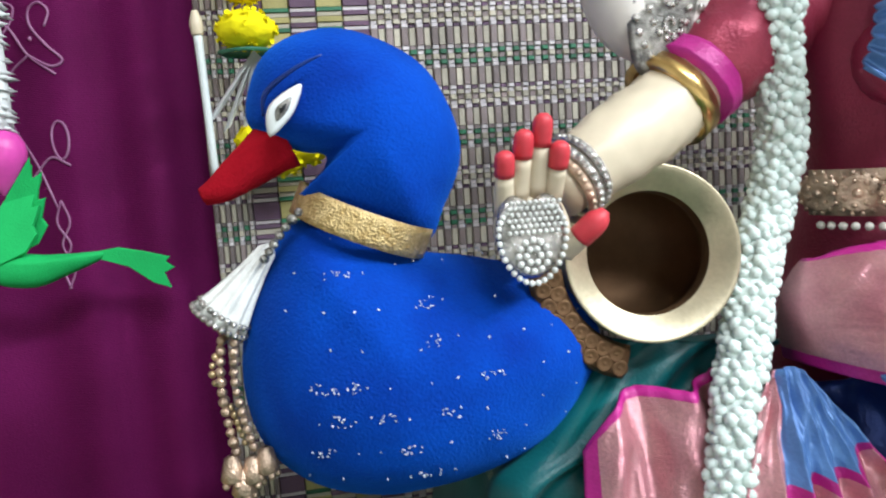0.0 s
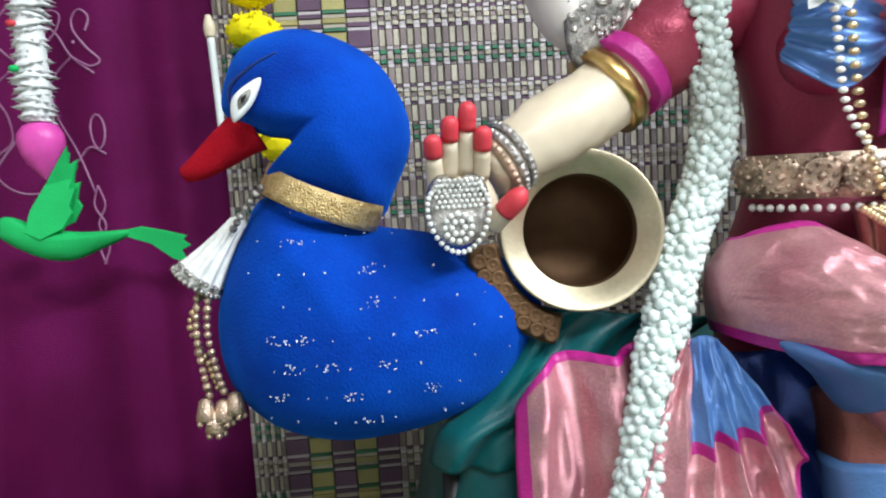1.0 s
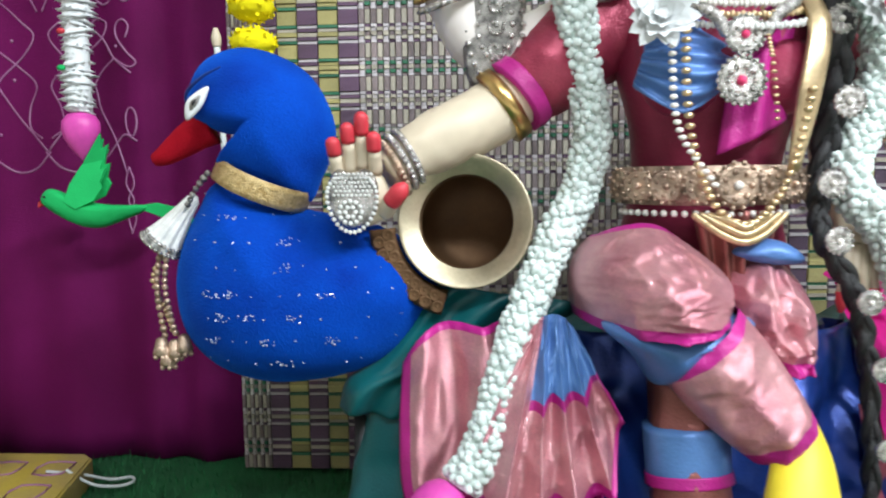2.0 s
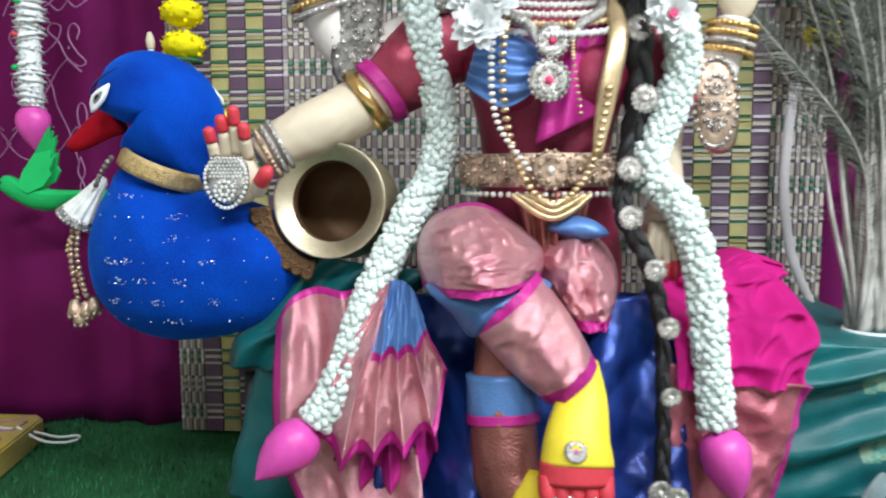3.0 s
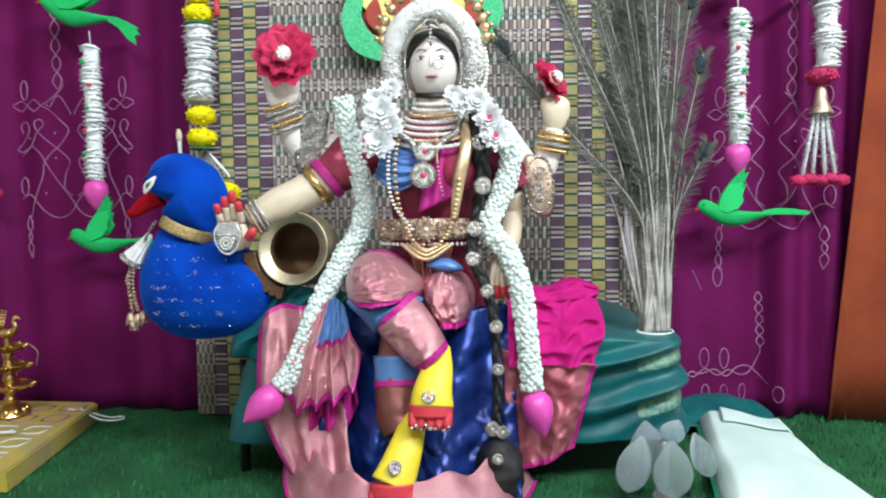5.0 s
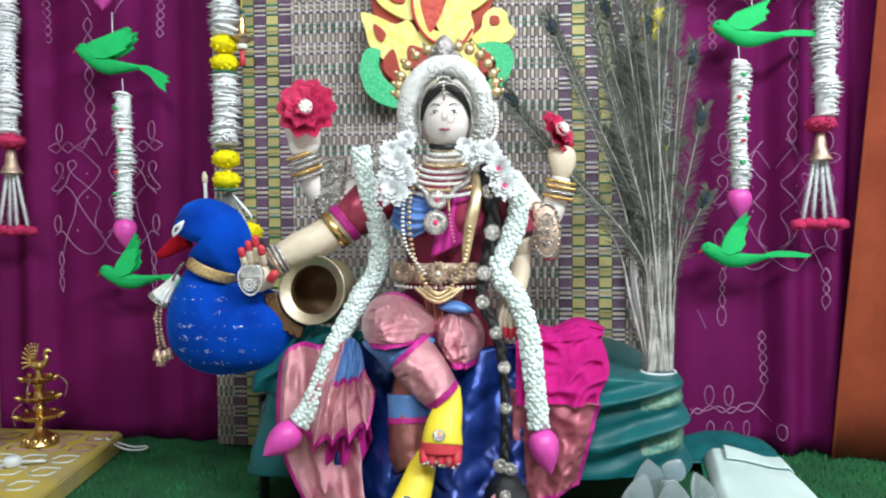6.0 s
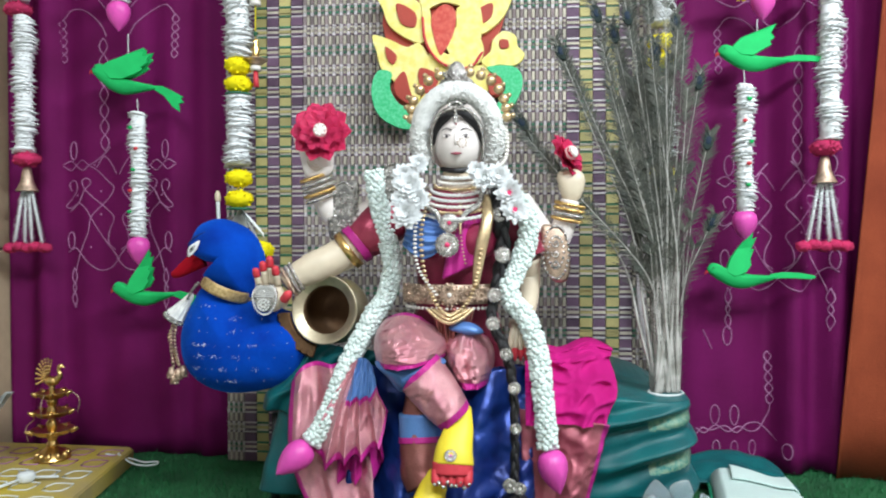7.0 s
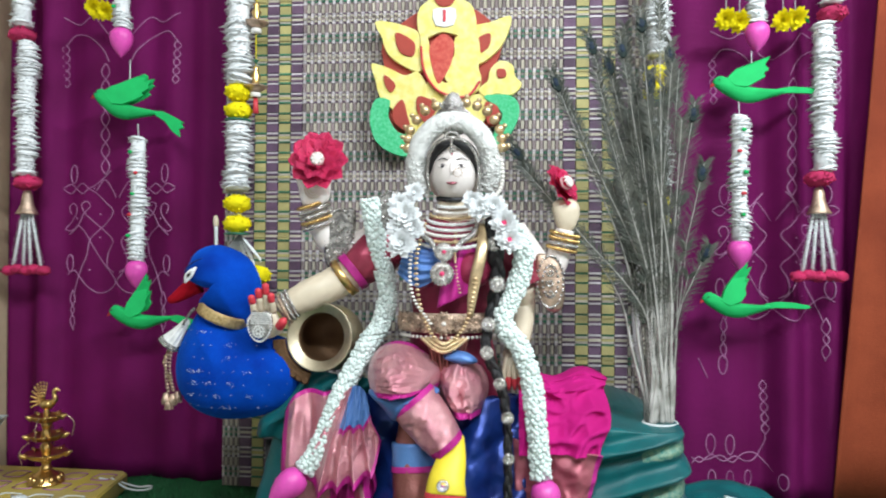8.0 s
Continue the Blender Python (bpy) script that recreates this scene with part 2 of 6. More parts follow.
SKIN_PALE = material("pale_face_paint", (0.78, 0.71, 0.67), 0.4, scale=12, vary=0.05, bump=0.03)
TIP_RED = material("red_paint", (0.62, 0.04, 0.06), 0.5, scale=30, vary=0.15, bump=0.1)
FOOT_YELLOW = material("yellow_paint", (0.80, 0.62, 0.03), 0.5, scale=20, vary=0.1, bump=0.1)
MAROON = material("maroon_silk", (0.33, 0.025, 0.075), 0.4, 0.25, second=(0.22, 0.014, 0.05), scale=14, fine=420, vary=0.35, bump=0.35, weave=300)
BROCADE = material("rose_gold_brocade", (0.68, 0.34, 0.37), 0.3, 0.55, second=(0.54, 0.21, 0.26), scale=26, fine=420, vary=0.4, bump=0.35, weave=420)
SLEEVE = material("rose_silk", (0.36, 0.045, 0.085), 0.38, 0.35, second=(0.26, 0.025, 0.06), scale=26, fine=420, vary=0.35, bump=0.35)
COPPER = material("copper_silk", (0.30, 0.10, 0.085), 0.36, 0.5, scale=16, fine=380, vary=0.35, bump=0.4)
ROSE_DARK = material("dusky_rose_silk", (0.42, 0.12, 0.15), 0.36, 0.4, second=(0.34, 0.08, 0.11), scale=20, fine=400, vary=0.3, bump=0.35)
MAGENTA = material("magenta_border", (0.50, 0.014, 0.24), 0.42, 0.1, scale=18, fine=420, vary=0.25, bump=0.3)
HOT_PINK = material("hot_pink_cloth", (0.50, 0.010, 0.185), 0.75, second=(0.42, 0.007, 0.15), scale=10, fine=420, vary=0.2, bump=0.3, spec=0.15)
ROYAL = material("royal_blue_satin", (0.014, 0.05, 0.27), 0.28, 0.4, second=(0.008, 0.022, 0.14), scale=12, fine=380, vary=0.3, bump=0.2)
SKY = material("sky_blue_silk", (0.10, 0.23, 0.52), 0.4, 0.2, second=(0.07, 0.16, 0.42), scale=16, fine=380, vary=0.2, bump=0.25)
HAIR = material("black_hair", (0.01, 0.009, 0.01), 0.6, scale=50, fine=500, vary=0.4, bump=0.6)
YELLOW_FOAM = material("yellow_glitter_foam", (0.82, 0.70, 0.17), 0.6, second=(0.86, 0.78, 0.32), scale=60, fine=700, vary=0.2, bump=0.7)
GREEN_GLIT = material("green_glitter_foam", (0.02, 0.50, 0.18), 0.5, second=(0.12, 0.62, 0.32), scale=160, fine=600, vary=0.5, bump=1.0)
BRICK_RED = material("brick_red_foam", (0.40, 0.045, 0.025), 0.6, scale=20, fine=500, vary=0.2, bump=0.3)
QUILL = material("pale_quill", (0.50, 0.48, 0.45), 0.55, second=(0.26, 0.25, 0.22), scale=45, vary=0.3, bump=0)
BARB = material("dark_barb", (0.045, 0.052, 0.04), 0.6, 0.0, second=(0.09, 0.09, 0.07), scale=30, vary=0.5, bump=0, random=0.5)
EYE_BLUE = material("feather_eye_blue", (0.008, 0.02, 0.04), 0.6, 0.0, vary=0.3, bump=0, spec=0.2)
EYE_TEAL = material("feather_eye_bronze", (0.022, 0.035, 0.032), 0.75, 0.0, vary=0.4, bump=0.4, spec=0.15)
GLASS = material("frosted_crystal", (0.82, 0.91, 0.95), 0.22, trans=0.8, vary=0.12, bump=0.5, fine=45, depth=0.006)
MINT = material("mint_white_bag", (0.60, 0.75, 0.71), 0.6, scale=10, fine=200, vary=0.1, bump=0.2)
MINT_EDGE = material("green_piping", (0.02, 0.42, 0.22), 0.6, bump=0.1)
RED_GLIT = material("red_glitter_foam", (0.55, 0.05, 0.035), 0.5, second=(0.65, 0.12, 0.08), scale=150, fine=600, vary=0.4, bump=0.8)
PAINTED = material("dark_painted_line", (0.07, 0.055, 0.06), 0.5, vary=0.1, bump=0)
OXIDE = material("dark_silver_filigree", (0.42, 0.40, 0.37), 0.35, 0.8, second=(0.10, 0.095, 0.09), scale=110, fine=700, vary=0.6, bump=0.8)
PALE_GOLD = material("pale_gold_beads", (0.74, 0.56, 0.33), 0.32, 0.85, scale=60, vary=0.35, bump=0.1)
FROST = material("pearl_white_glitter", (0.80, 0.80, 0.77), 0.45, 0.0, scale=90, fine=700, vary=0.25, bump=0.5, coat=0.2)
STRAW_BOARD = material("board_cover", (0.36, 0.28, 0.12), 0.6, second=(0.55, 0.42, 0.04), scale=7, fine=200, vary=0.25, bump=0.2)

# ---- the setting ----
def plain(name, lo, hi, mat, label, category, bevel=0.0):
    bm = bmesh.new()
    block(bm, lo, hi, bevel)
    return tagged(part(name, bm, mat, smooth=False), label, category, kind="structure")


plain("floor", (-3.0, -4.0, -0.14), (3.0, 0.3, -0.012), WALL, "plain pale floor of the room", "floor")
plain("wall_north", (-3.0, 0.1, -0.1), (3.0, 0.25, 2.7), WALL, "unseen pale wall added to bounce light behind the display", "wall")
# Unseen shell closing the room, added so its pale faces bounce the lamps.
plain("wall_south", (-3.0, -4.15, -0.1), (3.0, -4.0, 2.7), WALL, "unseen pale wall added to bounce light", "wall")
plain("wall_west", (-3.15, -4.0, -0.1), (-3.0, 0.1, 2.7), WALL, "unseen pale wall added to bounce light", "wall")
plain("wall_east", (3.0, -4.0, -0.1), (3.15, 0.1, 2.7), WALL, "unseen pale wall added to bounce light", "wall")
plain("ceiling", (-3.15, -4.15, 2.7), (3.15, 0.25, 2.85), WALL, "unseen pale ceiling added to bounce light", "ceiling")

# green artificial turf: a sheet with many short blades
bm = bmesh.new()
sheet(bm, lambda u, v: V((-1.6 + 3.2 * u, -1.1 + 1.19 * v, 0.003 * noise.noise(V((u * 14, v * 8, 0))))), 120, 60, 0.008)
carpet = tagged(part("turf_carpet", bm, TURF), "green artificial grass carpet with short matted pile", "carpet", kind="structure")
rng = random.Random(5)
verts, faces = [], []
for i in range(26000):
    x, y = rng.uniform(-1.0, 0.95), -0.95 + 1.0 * rng.random() ** 0.8
    if -0.3 < x < 0.35 and y > -0.36:
        continue
    a, h, lean = rng.uniform(0, 6.28), rng.uniform(0.006, 0.014), rng.uniform(0.0, 0.008)
    dx, dy, b = 0.0011 * math.cos(a), 0.0011 * math.sin(a), len(verts)
    verts += [(x - dx, y - dy, 0), (x + dx, y + dy, 0), (x + lean * math.cos(a + 1.2), y + lean * math.sin(a + 1.2), h)]
    faces.append((b, b + 1, b + 2))
mesh = bpy.data.meshes.new("turf_pile")
mesh.from_pydata(verts, [], faces)
mesh.materials.append(BLADE)
tagged(new("turf_pile", mesh), "short green plastic grass blades of the carpet", "grass", kind="stuff")


# plum curtain with soft vertical folds
def fold(x, z):
    """How far the curtain hangs in front of its line at x."""
    y = 0.007 * math.sin(x * 31 + 0.6 * math.sin(z * 2.1)) + 0.005 * math.sin(x * 57 + 1.3) + 0.006 * noise.noise(V((x * 6, z * 1.2, 3)))
    if x > 0.63:
        y += 0.017 * min(1.0, (x - 0.63) * 14) * math.sin((x - 0.655) * 64)
    if x < -0.6 and x > -0.7:
        y += 0.010 * math.sin((x + 0.7) * 62)
    if x < -1.0:
        y += 0.014 * math.sin((x + 1.0) * 60)
    return y


bm = bmesh.new()
sheet(bm, lambda u, v: V((-1.125 + 2.09 * u, fold(-1.125 + 2.09 * u, 1.75 * v) + 0.02, 0.004 + 1.75 * v)), 230, 40, 0.003)
curtain = tagged(part("curtain", bm, PLUM), "plum purple cloth backdrop hanging in soft folds", "curtain", kind="structure")


# white line drawings on the cloth: chains, waves, loops and flames
def strokes(points, r=0.0015):
    bm = bmesh.new()
    tube(bm, [(x, fold(x, z) + 0.0165, z) for x, z in points], r, seg=5, n=1)
    part("kolam_line", bm, CHALK, curtain)


def chain(a, b, amp, turns):
    a, b = np.array(a), np.array(b)
    d = (b - a) / np.linalg.norm(b - a)
    s, count = np.array((-d[1], d[0])), int(turns * 10)
    for sign in (-1, 1):
        strokes([tuple(a + (b - a) * k / count + s * sign * amp * math.sin(math.pi * turns * k / count)) for k in range(count + 1)])


def flame(x, z, h):
    strokes([(x + 0.24 * h * math.sin(2 * math.pi * k / 16) * (1 - (k / 16 - 0.5) ** 2), z + h * 0.5 * (1 - math.cos(2 * math.pi * k / 16))) for k in range(17)])


def dot(x, z):
    bm = bmesh.new()
    ball(bm, (x, fold(x, z) + 0.0165, z), 0.0025, seg=6, rings=4)
    part("kolam_dot", bm, CHALK, curtain)


def drawn(q, pts):
    """A smooth hand-drawn line through pts, laid by q."""
    strokes([q(p[0], p[1]) for p in spline([(a, b, 0) for a, b in pts], 5)])


def kolam(q):
    """One motif: a chain with flames over a lattice of crossing loops."""
    for sign in (1, -1):
        m = lambda a, b, sign=sign: q(sign * a, b)
        drawn(m, [(-0.150, 0.003), (-0.130, 0.012), (-0.112, 0.0), (-0.092, -0.012), (-0.074, 0.0), (-0.056, 0.010), (-0.036, 0.028), (-0.02, 0.045)])
        drawn(m, [(-0.150, 0.0), (-0.130, -0.011), (-0.112, 0.002), (-0.092, 0.013), (-0.074, 0.0), (-0.054, -0.012), (-0.030, -0.036), (-0.012, -0.056), (-0.03, -0.085), (-0.068, -0.124), (-0.078, -0.165), (-0.10, -0.21), (-0.118, -0.26)])
        drawn(m, [(-0.055, -0.006), (-0.036, 0.022), (-0.016, 0.0), (-0.004, -0.022)])
        drawn(m, [(-0.105, -0.09), (-0.13, -0.104), (-0.143, -0.098), (-0.128, -0.082), (-0.112, -0.06), (-0.112, -0.043), (-0.124, -0.036), (-0.134, -0.046), (-0.128, -0.062)])
        drawn(m, [(-0.134, -0.113), (-0.105, -0.09), (-0.088, -0.062), (-0.07, -0.044), (-0.078, -0.032), (-0.094, -0.038), (-0.086, -0.058), (-0.06, -0.082), (-0.034, -0.104), (-0.012, -0.128), (-0.024, -0.16), (-0.026, -0.19), (-0.008, -0.206)])
        drawn(m, [(-0.105, -0.09), (-0.082, -0.108), (-0.06, -0.145), (-0.036, -0.182), (0.0, -0.226)])
        drawn(m, [(-0.138, -0.212), (-0.118, -0.202), (-0.10, -0.216), (-0.076, -0.24), (-0.048, -0.256), (-0.02, -0.25), (0.004, -0.226)])
        flame(*m(-0.121, 0.014), 0.045)
        flame(*m(-0.130, -0.205), 0.042)
        drawn(m, [(-0.122, -0.25), (-0.129, -0.275), (-0.117, -0.30), (-0.129, -0.325), (-0.119, -0.35)])
        drawn(m, [(-0.122, -0.25), (-0.114, -0.275), (-0.127, -0.30), (-0.115, -0.325), (-0.121, -0.35)])
        drawn(m, [(-0.15, 0.36), (-0.125, 0.385), (-0.08, 0.376), (-0.045, 0.345), (-0.03, 0.315)])
        drawn(m, [(-0.155, 0.43), (-0.11, 0.41), (-0.07, 0.425), (-0.03, 0.38), (0.0, 0.36)])
        chain(m(-0.150, 0.36), m(-0.146, 0.255), 0.007, 5)
        for dx, dz in ((-0.11, -0.073), (-0.045, -0.063), (-0.045, -0.12), (-0.07, -0.2), (-0.06, 0.0)):
            dot(*m(dx, dz))
    chain(q(-0.034, 0.035), q(-0.038, 0.31), 0.010, 7)


kolam(lambda a, b: (-0.848 + a, 0.707 + b))
kolam(lambda a, b: (0.700 - 0.9 * a, 0.652 + 0.95 * b))
drawn(lambda a, b: (a, b), [(0.52, 0.083), (0.535, 0.098), (0.555, 0.092), (0.585, 0.103), (0.61, 0.088), (0.635, 0.107), (0.662, 0.107), (0.688, 0.085), (0.70, 0.07)])
drawn(lambda a, b: (a, b), [(0.52, 0.098), (0.54, 0.086), (0.565, 0.104), (0.59, 0.09), (0.615, 0.102), (0.64, 0.09), (0.665, 0.095), (0.685, 0.13), (0.688, 0.15)])
for x in (0.563, 0.605):
    flame(x, 0.105, 0.044)
for x in (0.566, 0.605, 0.647, 0.715):
    flame(x, 0.034, 0.035)
chain((0.682, 0.27), (0.688, 0.15), 0.007, 5)
flame(0.589, 0.285, 0.042)
drawn(lambda a, b: (a, b), [(0.535, 0.32), (0.545, 0.30), (0.556, 0.276)])

# rust cloth and tan cupboard at either end
bm = bmesh.new()
sheet(bm, lambda u, v: V((0.808 + 0.093 * 1.9 * v * 0.95 + 0.85 * u, -0.035 + 0.016 * math.sin(u * 24 + 0.5) + 0.012 * noise.noise(V((u * 5, v * 2, 0))), 0.004 + 1.9 * v)), 80, 14, 0.003)
tagged(part("rust_curtain", bm, RUST), "rust orange cloth hanging beside the backdrop", "curtain", kind="structure")
cup = thing("cupboard", "tan laminated wooden cupboard beside the backdrop", "cupboard")
bm = bmesh.new()
block(bm, (-1.9, -0.055, 0.004), (-1.128, 0.09, 0.50), 0.004)
part("lower_body", bm, TAN, cup, smooth=False)
bm = bmesh.new()
block(bm, (-1.9, -0.12, 0.505), (-1.128, 0.09, 2.0), 0.006)
part("upper_body", bm, TAN, cup, smooth=False)

# woven mat: every crossing of reed and thread is a small raised pad
mat_thing = tagged(new("woven_mat"), "woven reed mat with purple, straw and green bands hanging as a backdrop", "mat", kind="structure")
columns, x = [], -0.560


def add_columns(count, width, kinds):
    global x
    for i in range(count):
        columns.append((x, x + width, kinds[i % len(kinds)]))
        x += width


add_columns(7, 0.0061, "ab")
add_columns(5, 0.029, "PYPYP")
add_columns(70, 0.00857, "ab")
add_columns(5, 0.029, "PYPYP")
add_columns(11, 0.0078, "ba")
PURPLE, GREY, TANNED, LILAC, STRAW, GREEN = range(6)
rows, z, k = [], 0.006, 0
plan = [("A", 0.020), ("1", 0.0046), ("2", 0.0052), ("3", 0.0064), ("4", 0.0052), ("5", 0.0046)]
while z < 1.62:
    name, height = plan[k % 6]
    rows.append((z, z + height, name, k // 6))
    z, k = z + height, k + 1
verts, faces, kinds = [], [], []
rng = random.Random(8)
for ci, (x0, x1, c) in enumerate(columns):
    for ri, (z0, z1, r, turn) in enumerate(rows):
        over = (ci + ri) % 2
        if c == "Y":
            kind = {"A": STRAW, "1": GREEN, "5": GREEN, "2": STRAW, "3": STRAW, "4": STRAW}[r]
            if turn % 2 and r in "24":
                kind = TANNED
        elif c == "P":
            kind = {"A": PURPLE, "1": LILAC, "2": PURPLE, "3": TANNED, "4": PURPLE, "5": LILAC}[r]
        elif r == "A":
            kind = GREY if c == "a" else TANNED
            over = c == "a"
        elif r in "15":
            kind = LILAC if over else (PURPLE if turn % 2 else GREY)
        elif r == "3":
            kind = TANNED if over else GREY
        else:
            kind = GREEN if (over and turn % 2 == 0) else (TANNED if over else LILAC)
        y = -0.024 - 0.012 * math.sin((x0 + 0.55) * 3.1) - (0.0022 if over else 0.0) - rng.uniform(0, 0.0006)
        i, g, d = len(verts), 0.0004, 0.0013
        verts += [(x0, y + 0.003, z0), (x1, y + 0.003, z0), (x1, y + 0.003, z1), (x0, y + 0.003, z1)]
        verts += [(x0 + d, y, z0 + g), (x1 - d, y, z0 + g), (x1 - d, y, z1 - g), (x0 + d, y, z1 - g)]
        faces += [(i + 4, i + 5, i + 6, i + 7), (i, i + 1, i + 5, i + 4), (i + 1, i + 2, i + 6, i + 5), (i + 2, i + 3, i + 7, i + 6), (i + 3, i, i + 4, i + 7)]
        kinds += [kind] * 5
mesh = bpy.data.meshes.new("weave")
mesh.from_pydata(verts, [], faces)
for m in (MAT_PURPLE, MAT_GREY, MAT_TAN, MAT_LILAC, MAT_YELLOW, MAT_GREEN):
    mesh.materials.append(m)
mesh.polygons.foreach_set("material_index", kinds)
weave = tagged(new("weave", mesh), "purple, straw, lilac and green reed crossings", kind="stuff")
weave.parent = mat_thing
bm = bmesh.new()
sheet(bm, lambda u, v: V((-0.561 + 1.018 * u, -0.0185 - 0.012 * math.sin((1.018 * u - 0.011) * 3.1), 0.004 + 1.62 * v)), 40, 2, 0.002)
part("backing", bm, MAT_TAN, mat_thing)
bm = bmesh.new()
EDGE = spline([(0.398, -0.045, 0.56), (0.388, -0.052, 0.47), (0.386, -0.055, 0.387), (0.402, -0.052, 0.30), (0.437, -0.046, 0.225)], 8)
sheet(bm, lambda u, v: V(EDGE[round(u * 32)]) + V(((v - 0.5) * 0.014, -0.003 * abs(v - 0.5), 0)), 32, 2, 0.0015)
part("edge_binding", bm, MAT_LILAC, mat_thing, "loose pale binding curling off the mat's edge")

# ---- the blue velvet peacock ----
from mathutils.bvhtree import BVHTree

peacock = thing("peacock_cushion", "stuffed blue velvet peacock with silver sequins and a gold collar", "stuffed toy", at=(-0.4, -0.35, 0.24))


def child(name, bm, mat, parent, label="", smooth=True):
    """A part built in world places under a thing that stands elsewhere."""
    bmesh.ops.transform(bm, matrix=Matrix.Translation(-parent.matrix_basis.translation), verts=bm.verts)
    return part(name, bm, mat, parent, label, smooth)


BODY = [(-0.466, 0.437), (-0.484, 0.412), (-0.5, 0.382), (-0.509, 0.347), (-0.508, 0.31), (-0.496, 0.279), (-0.467, 0.253), (-0.423, 0.239), (-0.377, 0.24),
        (-0.33, 0.25), (-0.292, 0.268), (-0.265, 0.30), (-0.25, 0.33), (-0.262, 0.361), (-0.3, 0.388), (-0.343, 0.402), (-0.383, 0.41), (-0.425, 0.428)]
HEAD = [(-0.491, 0.512), (-0.481, 0.541), (-0.462, 0.557), (-0.432, 0.563), (-0.399, 0.554), (-0.37, 0.534), (-0.352, 0.5), (-0.35, 0.47), (-0.363, 0.439),
        (-0.38, 0.414), (-0.426, 0.430), (-0.463, 0.450), (-0.45, 0.462), (-0.441, 0.479), (-0.46, 0.484), (-0.485, 0.497)]
bm = bmesh.new()
puff(bm, BODY, (-0.40, 0.33), -0.355, 0.075, rings=12, power=0.55, rough=0.003)
BODY_TREE = BVHTree.FromBMesh(bm)
body = child("body", bm, VELVET, peacock, "royal blue velvet body")
bm = bmesh.new()
puff(bm, HEAD, (-0.413, 0.495), -0.36, 0.052, rings=12, power=0.55, rough=0.003)
child("head", bm, VELVET, peacock, "royal blue velvet head and neck")
bm = bmesh.new()
tube(bm, [(-0.468, -0.365, 0.49, 0.019), (-0.487, -0.368, 0.479, 0.015), (-0.508, -0.37, 0.464, 0.0105), (-0.522, -0.37, 0.458, 0.006)], seg=14, squash=1.0, lump=0.1)
child("beak", bm, RED_FELT, peacock, "red felt beak")
# gold collar: a band round the neck
bm = bmesh.new()
a, b = V((-0.464, 0, 0.4485)), V((-0.380, 0, 0.412))


def collar(u, v):
    ang = 2 * math.pi * u
    c, w = (a + b) / 2, (b - a) / 2
    p = c + w * 1.05 * math.cos(ang) + V((0.0045, 0, 0.0095)) * (v - 0.5) * 2.0 + V((0.002, 0, 0.005))
    p.y = -0.362 - 0.043 * math.sin(ang)
    return p + V((0, 0, -0.004 * max(0, math.sin(ang))))


sheet(bm, collar, 48, 4, 0.003)
child("collar", bm, GOLD_TRIM, peacock, "gold braid collar")


def body_y(x, z):
    """The front of the body at a place."""
    hit = BODY_TREE.ray_cast(V((x, -1.0, z)), V((0, 1, 0)))[0]
    return hit.y if hit else -0.36


# eye, with its dark outline
for nm, mt, sc, yy in (("eye_white", PETAL, 0.92, -0.4065), ("iris", OXIDE, 0.46, -0.4085), ("pupil", BLACK, 0.2, -0.4103)):
    bm = bmesh.new()
    puff(bm, [(-0.4655 + sc * (dx), 0.5075 + sc * dz) for dx, dz in ((-0.010, -0.017), (-0.011, -0.002), (-0.003, 0.008), (0.013, 0.016), (0.0095, 0.003), (0.002, -0.008))],
         (-0.465, 0.508), yy, 0.004, rings=4)
    child(nm, bm, mt, peacock)
bm = bmesh.new()
tube(bm, [(-0.478, -0.397, 0.505, 0.0008), (-0.475, -0.402, 0.518, 0.0016), (-0.458, -0.409, 0.53, 0.0012), (-0.44, -0.412, 0.538, 0.0006)], seg=6)
child("eye_line", bm, ROYAL, peacock)
# sequins, in rows and small flower clusters
rng = random.Random(3)
bm = bmesh.new()


def sequin(x, z, r):
    m = turned((x, body_y(x, z) - 0.0012, z), (rng.uniform(-0.35, 0.35), -1, rng.uniform(-0.2, 0.45)), rng.random() * 3)
    f = [bm.verts.new(m @ V((r * 1.8 * math.cos(t * math.pi / 3), r * math.sin(t * math.pi / 3), 0))) for t in range(6)]
    g = [bm.verts.new(v.co + V((0, 0.0006, 0))) for v in f]
    bm.faces.new(f)
    bm.faces.new(g[::-1])


for z in (0.425, 0.405, 0.382, 0.36, 0.337, 0.315, 0.292, 0.27):
    x = -0.485 + rng.uniform(0, 0.03)
    while x < -0.275:
        if rng.random() < 0.2:
            for i in range(11):
                sequin(x + rng.uniform(-0.008, 0.008), z + rng.uniform(-0.004, 0.004), rng.uniform(0.0003, 0.0006))
        elif rng.random() < 0.6:
            sequin(x, z + rng.uniform(-0.002, 0.002), rng.uniform(0.0003, 0.0007))
        x += rng.uniform(0.012, 0.026)
tagged(child("sequin_trim", bm, SEQUIN, peacock, "silver sequins"), kind="stuff")
# silver bell and bead strings on the breast
bm = bmesh.new()
m = turned((-0.519, -0.374, 0.377), (0.62, 0, 0.78))
rows = []
for r, h in ((0.002, 0.060), (0.006, 0.055), (0.008, 0.042), (0.012, 0.024), (0.0165, 0.008), (0.019, 0.0), (0.017, 0.001), (0.010, 0.02)):
    rows.append([bm.verts.new(m @ V((r * (1 + 0.10 * math.cos(10 * a)) * math.cos(a), r * (1 + 0.10 * math.cos(10 * a)) * math.sin(a), h))) for a in np.linspace(0, 2 * math.pi, 60, endpoint=False)])
for a, b in zip(rows, rows[1:]):
    for k in range(60):
        bm.faces.new((a[k], a[(k + 1) % 60], b[(k + 1) % 60], b[k]))
